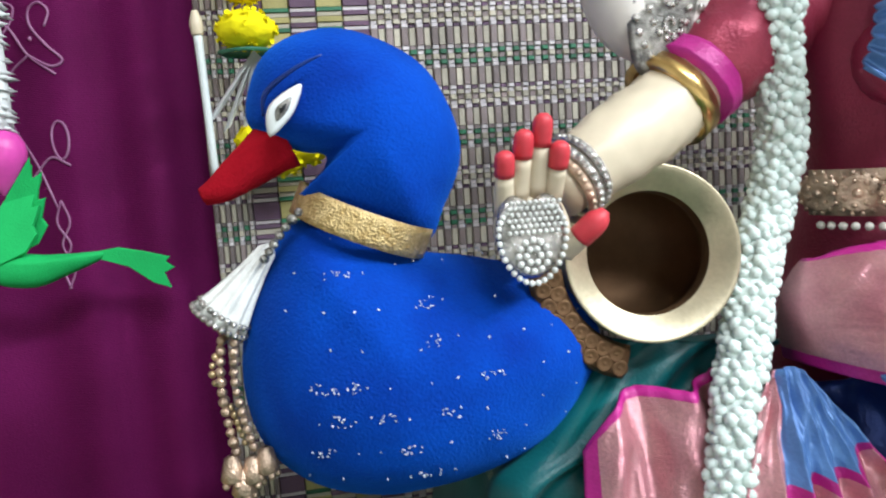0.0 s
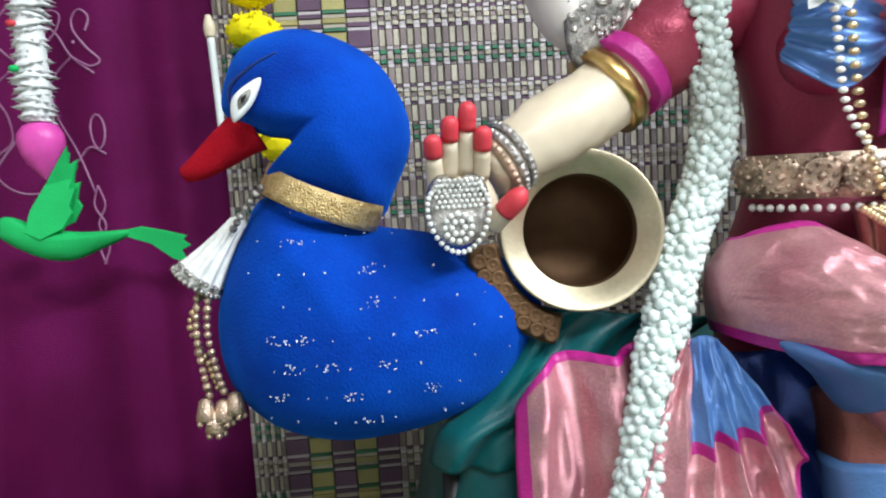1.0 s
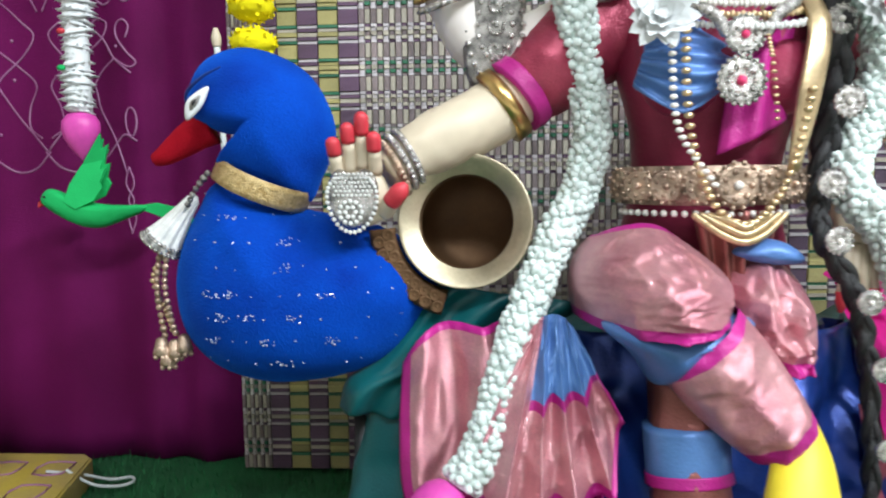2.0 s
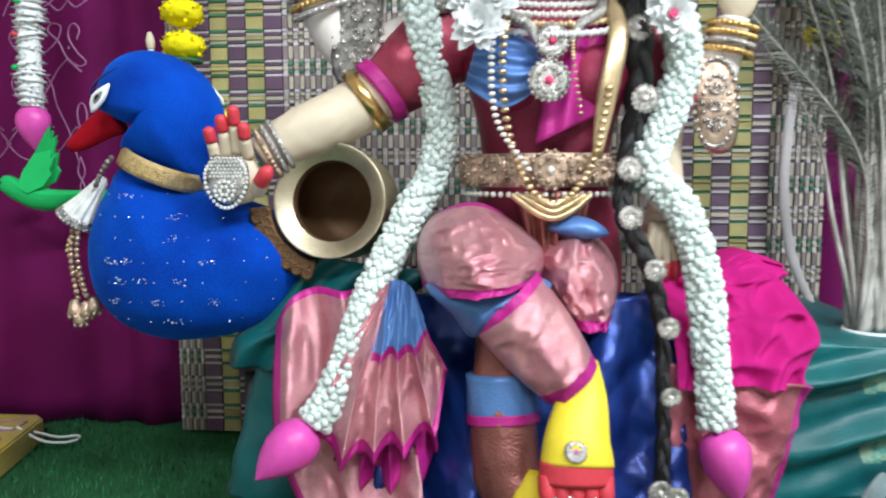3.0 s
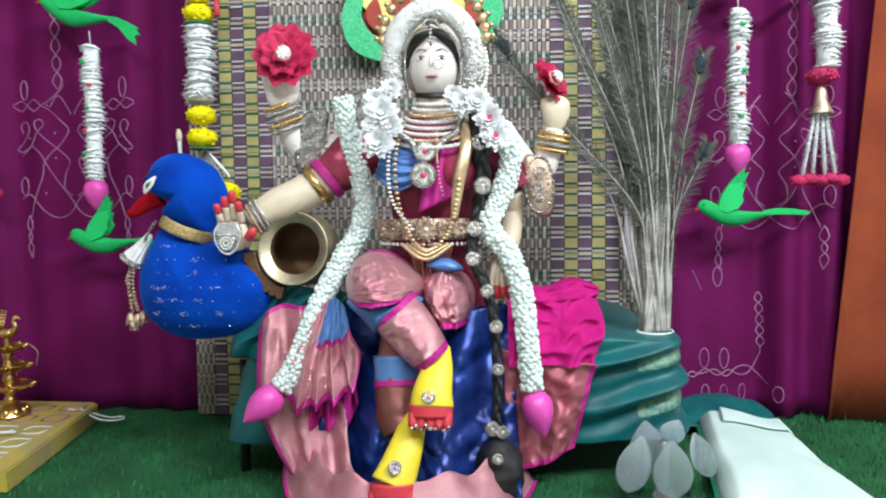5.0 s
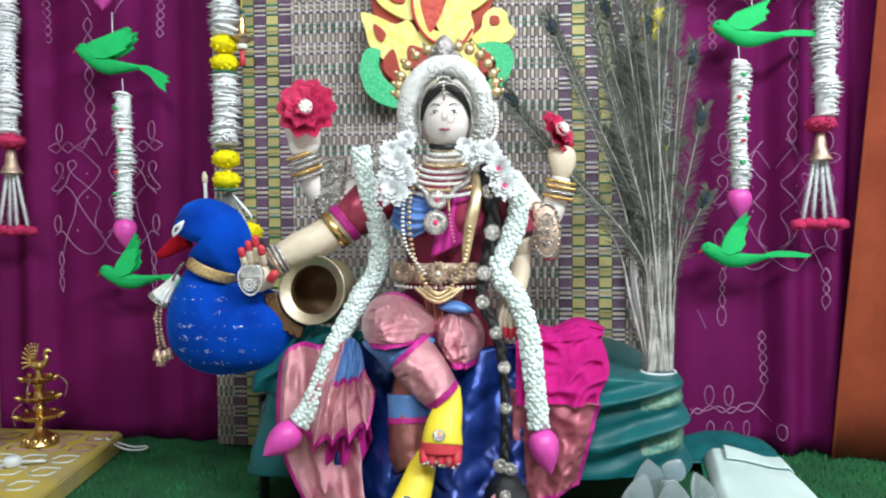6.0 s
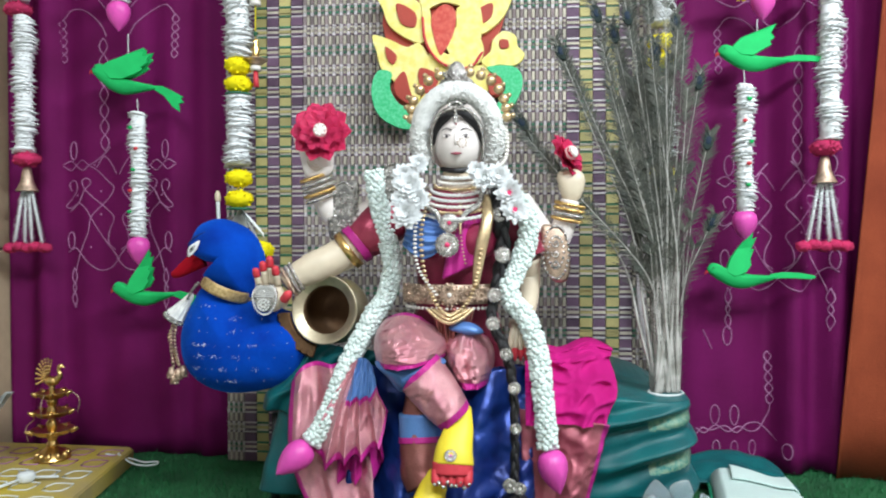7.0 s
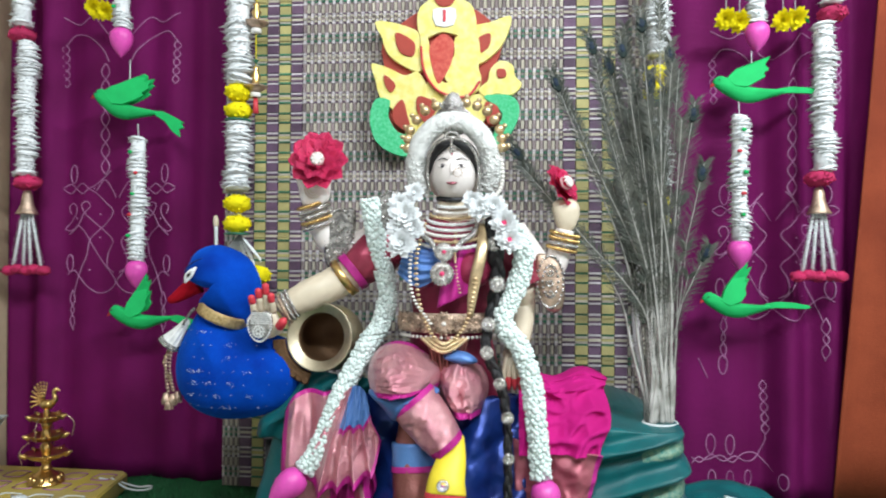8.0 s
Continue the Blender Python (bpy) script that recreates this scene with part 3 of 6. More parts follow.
bell = child("bell", bm, FROST, peacock, "pleated silver cloth bell")
for ring, count in ((0.0, 26), (0.006, 24)):
    bm = bmesh.new()
    for k in range(count):
        a = 2 * math.pi * k / count
        ball(bm, m @ V(((0.0195 - ring * 0.35) * math.cos(a), (0.0195 - ring * 0.35) * math.sin(a), ring)), 0.0024, seg=6, rings=5)
    tagged(child("bell_hem", bm, SILVER, peacock, "row of silver beads on the bell's hem"), kind="stuff")


def bead_line(name, pts, r, mat=ANTIQUE):
    bm = bmesh.new()
    path, gone, last = spline(pts, 14), 1.0, V(pts[0])
    for p in path:
        gone += (V(p) - last).length
        last = V(p)
        if gone > 1.75 * r:
            ball(bm, p, r * rng.uniform(0.85, 1.1), seg=8, rings=5)
            gone = 0.0
    return tagged(child(name, bm, mat, peacock), kind="stuff")


bead_line("bead_string", [(-0.462, -0.395, 0.445), (-0.474, -0.392, 0.432), (-0.486, -0.385, 0.416)], 0.0034, OXIDE)
bead_line("bead_string", [(-0.517, -0.380, 0.372), (-0.521, -0.381, 0.34), (-0.519, -0.381, 0.31), (-0.516, -0.381, 0.29)], 0.0036)
bead_line("bead_string", [(-0.509, -0.384, 0.370), (-0.512, -0.385, 0.34), (-0.508, -0.385, 0.31), (-0.504, -0.384, 0.292)], 0.0033)
bead_line("bead_string", [(-0.513, -0.378, 0.371), (-0.526, -0.379, 0.345), (-0.516, -0.379, 0.318), (-0.510, -0.379, 0.295)], 0.0026, PALE_GOLD)
for tx, tz in ((-0.519, 0.279), (-0.506, 0.277), (-0.497, 0.282), (-0.513, 0.269)):
    bm = bmesh.new()
    lathe(bm, [(0.002, 0.010), (0.005, 0.008), (0.007, 0.0), (0.0085, -0.006), (0.006, -0.008), (0.001, -0.006)], Matrix.Translation((tx, -0.383, tz)), 10)
    for k in range(5):
        ball(bm, (tx + 0.006 * math.cos(1.3 * k), -0.383 + 0.006 * math.sin(1.3 * k), tz - 0.009), 0.0028, seg=6, rings=4)
    child("tassel_bell", bm, ANTIQUE, peacock, "small gold tassel bell")

# ---- brass pot, its mouth to the room ----
pot = thing("brass_pot", "wide-rimmed brass pot tipped forward beside the idol's hand", "pot", at=(-0.226, -0.397, 0.3985))
m = turned((0, 0, 0), (-0.12, -1, 0.12))
bm = bmesh.new()
lathe(bm, [(0.0, -0.105), (0.03, -0.103), (0.048, -0.093), (0.06, -0.07), (0.06, -0.045), (0.047, -0.022), (0.0445, -0.015), (0.05, -0.005), (0.0605, 0.0), (0.062, 0.002), (0.0605, 0.0038), (0.052, -0.001), (0.0438, -0.007)], m, 64, n=3)
part("body", bm, BRASS, pot, "satin brass body and flared rim")
# The inside is coloured much darker and browner than the body.
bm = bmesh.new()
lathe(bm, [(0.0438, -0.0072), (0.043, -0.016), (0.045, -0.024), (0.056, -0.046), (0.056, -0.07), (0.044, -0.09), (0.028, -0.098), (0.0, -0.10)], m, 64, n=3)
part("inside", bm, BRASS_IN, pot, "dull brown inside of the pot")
ring = thing("ornate_band", "antique gold filigree band curving under the brass pot", "jewellery", at=(-0.24, -0.37, 0.36))
bm = bmesh.new()
arc = [(-0.226 + 0.0765 * math.cos(t), -0.392, 0.396 + 0.0765 * math.sin(t)) for t in np.linspace(3.2, 4.45, 18)]
tube(bm, arc, 0.0125, seg=8, n=1, squash=0.3)
child("band", bm, BRASS_IN, ring)
for k in range(1, 17):
    bm = bmesh.new()
    c = V(arc[k]) + V((0.0045 * (-1) ** k * math.cos(3.2 + 0.073 * k), -0.0035, 0.0045 * (-1) ** k * math.sin(3.2 + 0.073 * k)))
    lathe(bm, [(0.0058, 0), (0.0064, 0.0015), (0.0045, 0.002), (0.0028, 0.0005), (0.0, 0.0018)], turned(c, (0, -1, 0)), 10)
    child("rosette", bm, BRASS_IN, ring)

# ---- bench under a teal sari cloth ----
bench = thing("bench", "low black metal bench draped with a teal brocade cloth", "bench", at=(0.04, -0.22, 0))
bm = bmesh.new()


def drape(u, v):
    ang = math.pi * (1.0 + u)
    c, s = math.cos(ang), math.sin(ang)
    pw = 0.13
    cx, cy = math.copysign(abs(c) ** pw, c), math.copysign(abs(s) ** pw, s)
    low = 0.068 + 0.10 * max(0.0, 0.38 * cx - 0.20)
    w = min(1.0, v / 0.72)
    z = low + (0.243 - low) * w
    k = 1.0 + (0.075 if cx < 0 else 0.012) * (1 - w) ** 1.2 * abs(cx) - 0.02 * w ** 8
    if v >= 0.72:
        w = (v - 0.72) / 0.28
        z, k = 0.243 + 0.010 * math.sin(w * 1.5), 0.98 * (1 - w) + 0.01
    x, y = 0.047 + 0.379 * cx * k, -0.10 + 0.291 * cy * k
    n = V((x * 7, y * 7, z * 7))
    if x > 0.08:
        t = z * 92 - (x - 0.1) * 17 - y * 10 + 1.3 * math.sin(x * 9 + 1) + 2.2 * noise.noise(V((x * 5, z * 8, 2)))
        swag = 0.013 * (1 - 2 * abs(math.sin(t * 0.5))) * (0.7 + 0.5 * noise.noise(V((x * 4, z * 6, 8)))) + 0.004 * math.sin(t * 1.9 - x * 9)
    else:
        swag = 0.007 * (1 - 2 * abs(math.sin(x * 21 + z * 7 + 2 * noise.noise(V((x * 8, z * 6, 1)))))) + 0.004 * noise.noise(V((x * 18, z * 9, 4)))
    swag += 0.010 * noise.noise(n) + 0.004 * noise.noise(n * 4)
    side = max(0.0, min(1.0, (0.74 - v) * 8))
    x += cx * swag * side * 0.6
    y += cy * swag * side
    if v >= 0.72:
        z += 0.008 * noise.noise(n * 2)
        if 0.24 < x < 0.40 and y > -0.24:
            z += 0.026 * math.sin(math.pi * (x - 0.24) / 0.16) * min(1.0, (y + 0.24) * 14)
    return V((x - 0.04, y + 0.22, z))


def bands(u, v):
    """Where gold is woven into the cloth."""
    if u > 0.55:
        a, b = 0.15 + 0.34 * (u - 0.55), 0.49 + 0.22 * (u - 0.55)
        return 1 if a < v < a + 0.12 or b < v < b + 0.10 else 0
    return 1 if u < 0.3 and 0.60 < v < 0.63 else 0


sheet(bm, drape, 190, 84, 0.003, pick=bands)
part("cloth", bm, [TEAL, TEAL_GOLD], bench, "teal satin cloth with woven gold bands")
bm = bmesh.new()
FOLD = spline([(-0.255, -0.383, 0.337), (-0.272, -0.386, 0.318), (-0.286, -0.389, 0.295), (-0.310, -0.392, 0.266), (-0.342, -0.394, 0.244), (-0.352, -0.388, 0.215)], 8)


def tuck(u, v):
    p = V(FOLD[round(u * 40)])
    curl = 0.022 * max(0.0, 1 - v * 7) ** 2
    wav = 0.006 * math.sin(v * 16 + u * 5) + 0.008 * noise.noise(V((u * 3, v * 5, 2)))
    return V((p.x + 0.15 * v * (1 - 0.35 * u) - 0.04, p.y + curl - wav * min(1, v * 6) + 0.012 * v + 0.22, p.z - 0.02 * v * (1 - u) - 0.012 * v * u))


sheet(bm, tuck, 40, 36, 0.003)
part("tucked_fold", bm, TEAL, bench, "teal satin fold drawn up over the peacock's tail")
for lx in (-0.375, 0.30):
    for ly in (-0.13, 0.10):
        bm = bmesh.new()
        tube(bm, [(lx, ly, 0.003), (lx + 0.004, ly, 0.2)], 0.009, seg=10, n=2)
        part("leg", bm, BLACK, bench)
bm = bmesh.new()
block(bm, (-0.30, -0.08, 0.19), (0.30, 0.12, 0.215), 0.004)
part("seat_board", bm, BLACK, bench)

# ---- the seated idol: one plain mesh ----
bm = bmesh.new()
SK, FACE, TIP, BLOUSE, HR, YEL, DARK, LIPS, SLV, CUFF = range(10)
tube(bm, [(0.005, -0.32, 0.25, 0.09), (0.005, -0.335, 0.34, 0.088), (0.005, -0.345, 0.42, 0.070), (0.005, -0.355, 0.48, 0.074), (0.006, -0.362, 0.54, 0.092), (0.008, -0.36, 0.585, 0.086), (0.01, -0.362, 0.612, 0.045)], seg=28, mi=BLOUSE, squash=0.72)
for sx in (-1, 1):
    ball(bm, (0.005 + 0.042 * sx, -0.408, 0.522), (0.036, 0.03, 0.034), BLOUSE, 16, 10)
tube(bm, [(0.011, -0.365, 0.595, 0.034), (0.012, -0.372, 0.63, 0.028), (0.012, -0.372, 0.66, 0.029)], seg=16, mi=SK)
# head, hair and a plain painted face
ball(bm, (0.012, -0.378, 0.692), (0.0405, 0.047, 0.051), FACE, 28, 20)
ball(bm, (0.012, -0.352, 0.712), (0.046, 0.046, 0.050), HR, 24, 16)
ball(bm, (0.012, -0.335, 0.71), (0.062, 0.03, 0.066), FACE, 24, 14)
tube(bm, [(0.012, -0.408, 0.744, 0.003), (-0.008, -0.410, 0.735, 0.008), (-0.025, -0.402, 0.719, 0.008), (-0.033, -0.388, 0.69, 0.003)], seg=8, mi=HR, squash=0.5)
tube(bm, [(0.012, -0.408, 0.744, 0.003), (0.032, -0.410, 0.735, 0.008), (0.049, -0.402, 0.719, 0.008), (0.057, -0.388, 0.69, 0.003)], seg=8, mi=HR, squash=0.5)
tube(bm, [(0.012, -0.4215, 0.706, 0.003), (0.012, -0.4235, 0.692, 0.0046), (0.012, -0.4205, 0.684, 0.003)], seg=8, mi=FACE)
for sx in (-1, 1):
    ball(bm, (0.012 + 0.0165 * sx, -0.4185, 0.7), (0.0078, 0.0025, 0.0034), FACE, 12, 8)
    ball(bm, (0.012 + 0.0165 * sx, -0.4208, 0.7), (0.0030, 0.0012, 0.0026), DARK, 10, 6)
    tube(bm, [(0.012 + 0.007 * sx, -0.4225, 0.711, 0.0007), (0.012 + 0.017 * sx, -0.4195, 0.7145, 0.0011), (0.012 + 0.027 * sx, -0.4125, 0.711, 0.0005)], seg=5, mi=DARK)
    tube(bm, [(0.012 + 0.008 * sx, -0.4225, 0.7005, 0.0005), (0.012 + 0.0165 * sx, -0.4215, 0.7040, 0.0008), (0.012 + 0.025 * sx, -0.4155, 0.7005, 0.0004)], seg=5, mi=DARK)
tube(bm, [(0.002, -0.4205, 0.6715, 0.0006), (0.012, -0.4235, 0.6705, 0.0026), (0.022, -0.4205, 0.6715, 0.0006)], seg=8, mi=LIPS)
ball(bm, (0.012, -0.4255, 0.722), (0.0022, 0.001, 0.0035), LIPS, 8, 6)
# lower arm with open hand, palm to the room
tube(bm, [(-0.06, -0.345, 0.592, 0.043), (-0.115, -0.352, 0.562, 0.044), (-0.150, -0.358, 0.535, 0.041), (-0.170, -0.36, 0.520, 0.034)], seg=24, n=14, mi=SLV, lump=0.16)
tube(bm, [(-0.169, -0.360, 0.520, 0.038), (-0.180, -0.363, 0.511, 0.0375)], seg=24, mi=CUFF, lump=0.1)
tube(bm, [(-0.170, -0.358, 0.518, 0.029), (-0.205, -0.372, 0.494, 0.030), (-0.25, -0.39, 0.472, 0.028), (-0.282, -0.40, 0.455, 0.022), (-0.296, -0.408, 0.444, 0.018)], seg=24, n=12, mi=SK, lump=0.09)
puff(bm, [(-0.343, 0.428), (-0.337, 0.444), (-0.322, 0.449), (-0.303, 0.446), (-0.293, 0.43), (-0.293, 0.41), (-0.305, 0.398), (-0.325, 0.396), (-0.339, 0.408)], (-0.318, 0.424), -0.418, 0.012, SK, rings=6)
for (bx, bz), (tx, tz), l in (((-0.336, 0.436), (-0.3385, 0.474), 0.62), ((-0.326, 0.444), (-0.3255, 0.486), 0.62), ((-0.315, 0.446), (-0.313, 0.495), 0.62), ((-0.304, 0.444), (-0.303, 0.478), 0.55)):
    mx, mz = bx + (tx - bx) * l, bz + (tz - bz) * l
    tube(bm, [(bx, -0.42, bz, 0.0068), (mx, -0.432, mz, 0.0058)], seg=10, n=4, mi=SK)
    tube(bm, [(mx, -0.432, mz, 0.0064), (mx + (tx - mx) * 0.75, -0.437, mz + (tz - mz) * 0.75, 0.0062), (tx, -0.438, tz, 0.0025)], seg=10, n=4, mi=TIP)
tube(bm, [(-0.297, -0.418, 0.41, 0.009), (-0.289, -0.43, 0.419, 0.0075)], seg=10, mi=SK)
tube(bm, [(-0.290, -0.429, 0.418, 0.0082), (-0.281, -0.436, 0.428, 0.0078), (-0.276, -0.437, 0.434, 0.003)], seg=10, mi=TIP)
# raised arms: elbow out, hand up
for pts in ([(-0.10, -0.345, 0.585, 0.036), (-0.17, -0.345, 0.56, 0.03), (-0.213, -0.35, 0.565, 0.026), (-0.235, -0.36, 0.60, 0.024), (-0.25, -0.372, 0.635, 0.019)],
            [(0.11, -0.335, 0.585, 0.036), (0.16, -0.32, 0.525, 0.032), (0.19, -0.315, 0.525, 0.024), (0.207, -0.318, 0.565, 0.02), (0.214, -0.32, 0.595, 0.017)]):
    tube(bm, pts, seg=16, mi=FACE)
puff(bm, [(-0.279, 0.705), (-0.272, 0.668), (-0.262, 0.636), (-0.238, 0.633), (-0.215, 0.645), (-0.211, 0.68), (-0.216, 0.70), (-0.25, 0.69)], (-0.243, 0.667), -0.385, 0.013, FACE, rings=6)
for ring in (0.006, 0.011, 0.016):
    tube(bm, [(-0.240 + ring * math.cos(a), -0.3985, 0.663 + ring * math.sin(a)) for a in np.linspace(0.4 * ring * 100, 0.4 * ring * 100 + 4.8, 12)], 0.0007, seg=5, n=1, mi=SK)
for dx in (-0.275, -0.262, -0.226, -0.218):
    tube(bm, [(dx, -0.385, 0.685, 0.006), (dx - 0.004, -0.39, 0.706, 0.005), (dx - 0.003, -0.39, 0.716, 0.003)], seg=8, mi=FACE)
puff(bm, [(0.19, 0.645), (0.193, 0.615), (0.205, 0.592), (0.226, 0.593), (0.238, 0.615), (0.238, 0.64), (0.22, 0.652)], (0.214, 0.62), -0.325, 0.013, SK, rings=6)
# other lower arm, hand resting before the hip
tube(bm, [(0.085, -0.345, 0.575, 0.04), (0.118, -0.345, 0.53, 0.04), (0.135, -0.345, 0.49, 0.036)], seg=24, n=12, mi=SLV, lump=0.16)
tube(bm, [(0.133, -0.335, 0.49, 0.027), (0.138, -0.325, 0.45, 0.021), (0.134, -0.36, 0.41, 0.019), (0.124, -0.39, 0.382, 0.017), (0.115, -0.405, 0.370, 0.016)], seg=18, mi=SK)
for k in range(4):
    x = 0.106 + 0.0075 * k
    tube(bm, [(x + 0.006, -0.410, 0.374, 0.007), (x, -0.420, 0.355, 0.005), (x - 0.003 + 0.002 * k, -0.420, 0.334 + 0.003 * (k % 2), 0.0045)], seg=8, mi=SK)
    tube(bm, [(x - 0.003 + 0.002 * k, -0.420, 0.335 + 0.003 * (k % 2), 0.005), (x - 0.003 + 0.002 * k, -0.420, 0.325, 0.0048), (x - 0.003 + 0.002 * k, -0.419, 0.316, 0.002)], seg=8, mi=TIP)
# feet: yellow instep, red toes
for pts, tx, tz, y in (([(0.026, -0.502, 0.254, 0.016), (0.024, -0.527, 0.225, 0.023), (0.018, -0.545, 0.196, 0.029), (0.017, -0.552, 0.176, 0.032)], 0.016, 0.174, -0.552),
                       ([(-0.012, -0.515, 0.15, 0.018), (-0.02, -0.545, 0.12, 0.024), (-0.032, -0.568, 0.085, 0.029), (-0.040, -0.578, 0.068, 0.031)], -0.040, 0.066, -0.578)):
    tube(bm, pts, seg=18, mi=YEL, squash=0.6)
    tube(bm, [(tx, y, tz + 0.006, 0.0315), (tx, y - 0.003, tz - 0.012, 0.032)], seg=18, mi=TIP, squash=0.55)
    for k in range(5):
        x = tx - 0.025 + 0.0122 * k
        tube(bm, [(x, y - 0.004, tz - 0.006, 0.008), (x, y - 0.011, tz - 0.020, 0.0075), (x, y - 0.012, tz - 0.028 + 0.002 * k * (tx < 0), 0.004)], seg=8, mi=TIP)
idol = tagged(part("idol_statue", bm, [SKIN, SKIN_PALE, TIP_RED, MAROON, HAIR, FOOT_YELLOW, PAINTED, ROSE_DARK, SLEEVE, MAGENTA]), "seated four-armed ivory idol with maroon blouse and painted feet", "statue")

# ---- sari ----
sari = thing("sari", "rose gold brocade sari with magenta borders and royal blue satin", "sari", at=(0.0, -0.42, 0.0))


def lump(name, pts, mat, seg=22, squash=1.0, wr=0.10, label="", n=8):
    bm = bmesh.new()
    tube(bm, pts, seg=seg, n=n, squash=squash, lump=wr)
    return child(name, bm, mat, sari, label)


def wrinkle(u, v, seed, amp):
    p = V((u * 2.6 + v * 1.4, v * 2.6 - u * 0.9, seed))
    return amp * (0.55 - abs(noise.noise(p)) * 1.6) + 0.45 * amp * (0.5 - abs(noise.noise(p * 2.7)) * 1.5)


def thigh(name, left, right, back, front, seed, label=""):
    """Cloth over a bent thigh: from the waist forward over the knee, with a woven border below."""
    bm = bmesh.new()
    (lt, lb), (rt, rb) = left, right

    def fn(u, v):
        bulge = math.sin(math.pi * v) * 0.012
        x = (lt[0] + (lb[0] - lt[0]) * v - bulge) * (1 - u) + (rt[0] + (rb[0] - rt[0]) * v + bulge) * u
        z = (lt[1] + (lb[1] - lt[1]) * v ** 1.25) * (1 - u) + (rt[1] + (rb[1] - rt[1]) * v ** 1.25) * u + 0.02 * math.sin(math.pi * u) * (1 - v) ** 2
        arch = max(0.0, math.sin(math.pi * u)) ** 0.55
        deep = math.sin(min(1.0, 0.12 + v * 1.15) * math.pi / 2)
        return V((x, back + (front - back) * arch * deep - wrinkle(u * 1.3, v * 1.2, seed, 0.016) * arch, z))

    sheet(bm, fn, 60, 60, 0.002, pick=lambda u, v: 1 if v > 0.9 or v < 0.05 else 0)
    return child(name, bm, [BROCADE, MAGENTA, GOLD_TRIM], sari, label)


thigh("thigh_drape", ((-0.112, 0.385), (-0.128, 0.314)), ((-0.024, 0.370), (0.0, 0.326)), -0.40, -0.54, 3.0, "rose gold brocade over the thigh")
thigh("thigh_drape", ((-0.014, 0.362), (0.006, 0.283)), ((0.062, 0.354), (0.068, 0.276)), -0.39, -0.492, 8.0)
bm = bmesh.new()
axis = [V((-0.046, -0.49, 0.311)), V((0.017, -0.503, 0.236))]


def shin(u, v):
    p = axis[0].lerp(axis[1], v)
    side = V((0.77, 0, 0.64))
    r = 0.040 - 0.011 * v + 0.004 * math.sin(v * 3.1)
    ang = math.pi * u * 2
    return p + side * r * math.cos(ang) + V((0, -1, 0)) * (0.036 * math.sin(ang) * (1 + 0.1 * math.sin(v * 9)) + wrinkle(u * 2, v, 12.0, 0.009) * max(0, math.sin(ang)))


sheet(bm, shin, 56, 44, 0.0, pick=lambda u, v: 1 if v > 0.88 or v < 0.09 else 0)
bmesh.ops.remove_doubles(bm, verts=bm.verts, dist=0.0002)
child("shin_drape", bm, [BROCADE, MAGENTA], sari)
lump("shin_drape", [(-0.03, -0.45, 0.27, 0.04), (-0.044, -0.475, 0.21, 0.032), (-0.04, -0.495, 0.15, 0.033), (-0.030, -0.505, 0.125, 0.033)], COPPER, label="copper silk over the lower leg")
lump("blue_cuff", [(-0.046, -0.472, 0.235, 0.0345), (-0.044, -0.477, 0.195, 0.0345)], SKY, label="sky blue silk", wr=0.05)
lump("magenta_cuff", [(-0.0445, -0.478, 0.197, 0.0352), (-0.044, -0.48, 0.188, 0.0355)], MAGENTA, wr=0.02)
# sky blue triangle between thigh and shin, and at the other hip
bm = bmesh.new()
puff(bm, [(-0.118, 0.322), (-0.08, 0.326), (-0.02, 0.33), (0.0, 0.322), (-0.03, 0.31), (-0.055, 0.286), (-0.075, 0.272), (-0.095, 0.298)], (-0.062, 0.306), -0.485, 0.042, n=6, rings=10, rough=0.012)
child("fold", bm, SKY, sari, "sky blue silk fold")
bm = bmesh.new()
puff(bm, [(0.0, 0.372), (0.02, 0.384), (0.045, 0.38), (0.06, 0.365), (0.03, 0.362)], (0.03, 0.372), -0.44, 0.018, rings=6, rough=0.002)
child("fold", bm, SKY, sari)
# royal blue satin hanging before the bench
bm = bmesh.new()


def satin(u, v):
    x = -0.165 + 0.30 * u
    z = 0.30 - 0.292 * v
    fold_y = 0.016 * math.sin(u * 19 + 4 * math.sin(v * 2.2) + 1.2) + 0.022 * (0.5 - abs(noise.noise(V((u * 5 + v * 3, v * 4, 2))))) + 0.01 * (0.5 - abs(noise.noise(V((u * 11 - v * 6, v * 8, 5)))))
    return V((x + 0.03 * (u - 0.5) * v, -0.395 - 0.045 * math.sin(u * math.pi) - 0.10 * v ** 1.4 + fold_y * (0.5 + 0.7 * v), z))


sheet(bm, satin, 90, 60, 0.002)
child("satin_fall", bm, ROYAL, sari, "royal blue satin falling in folds")
# wide hem lying on the turf: brocade with magenta edge
bm = bmesh.new()


def hem(u, v):
    a = math.pi * (1.06 + 0.88 * u)
    k = 0.80 + 0.20 * v
    x, y = -0.055 + 0.215 * math.cos(a) * k + 0.02, -0.36 + 0.27 * math.sin(a) * k
    z = 0.062 * (1 - v) ** 1.4 + 0.014 + 0.006 * math.sin(u * 40) * (1 - v) + 0.006 * noise.noise(V((u * 9, v * 3, 1))) + 0.05 * max(0, 0.22 - u) * 4 * (1 - 0.4 * v)
    return V((x, y, z))


sheet(bm, hem, 110, 18, 0.003, pick=lambda u, v: 1 if v > 0.9 else 0)
child("hem", bm, [BROCADE, MAGENTA], sari, "rose gold hem with magenta edge")
# side panel with magenta edge
bm = bmesh.new()


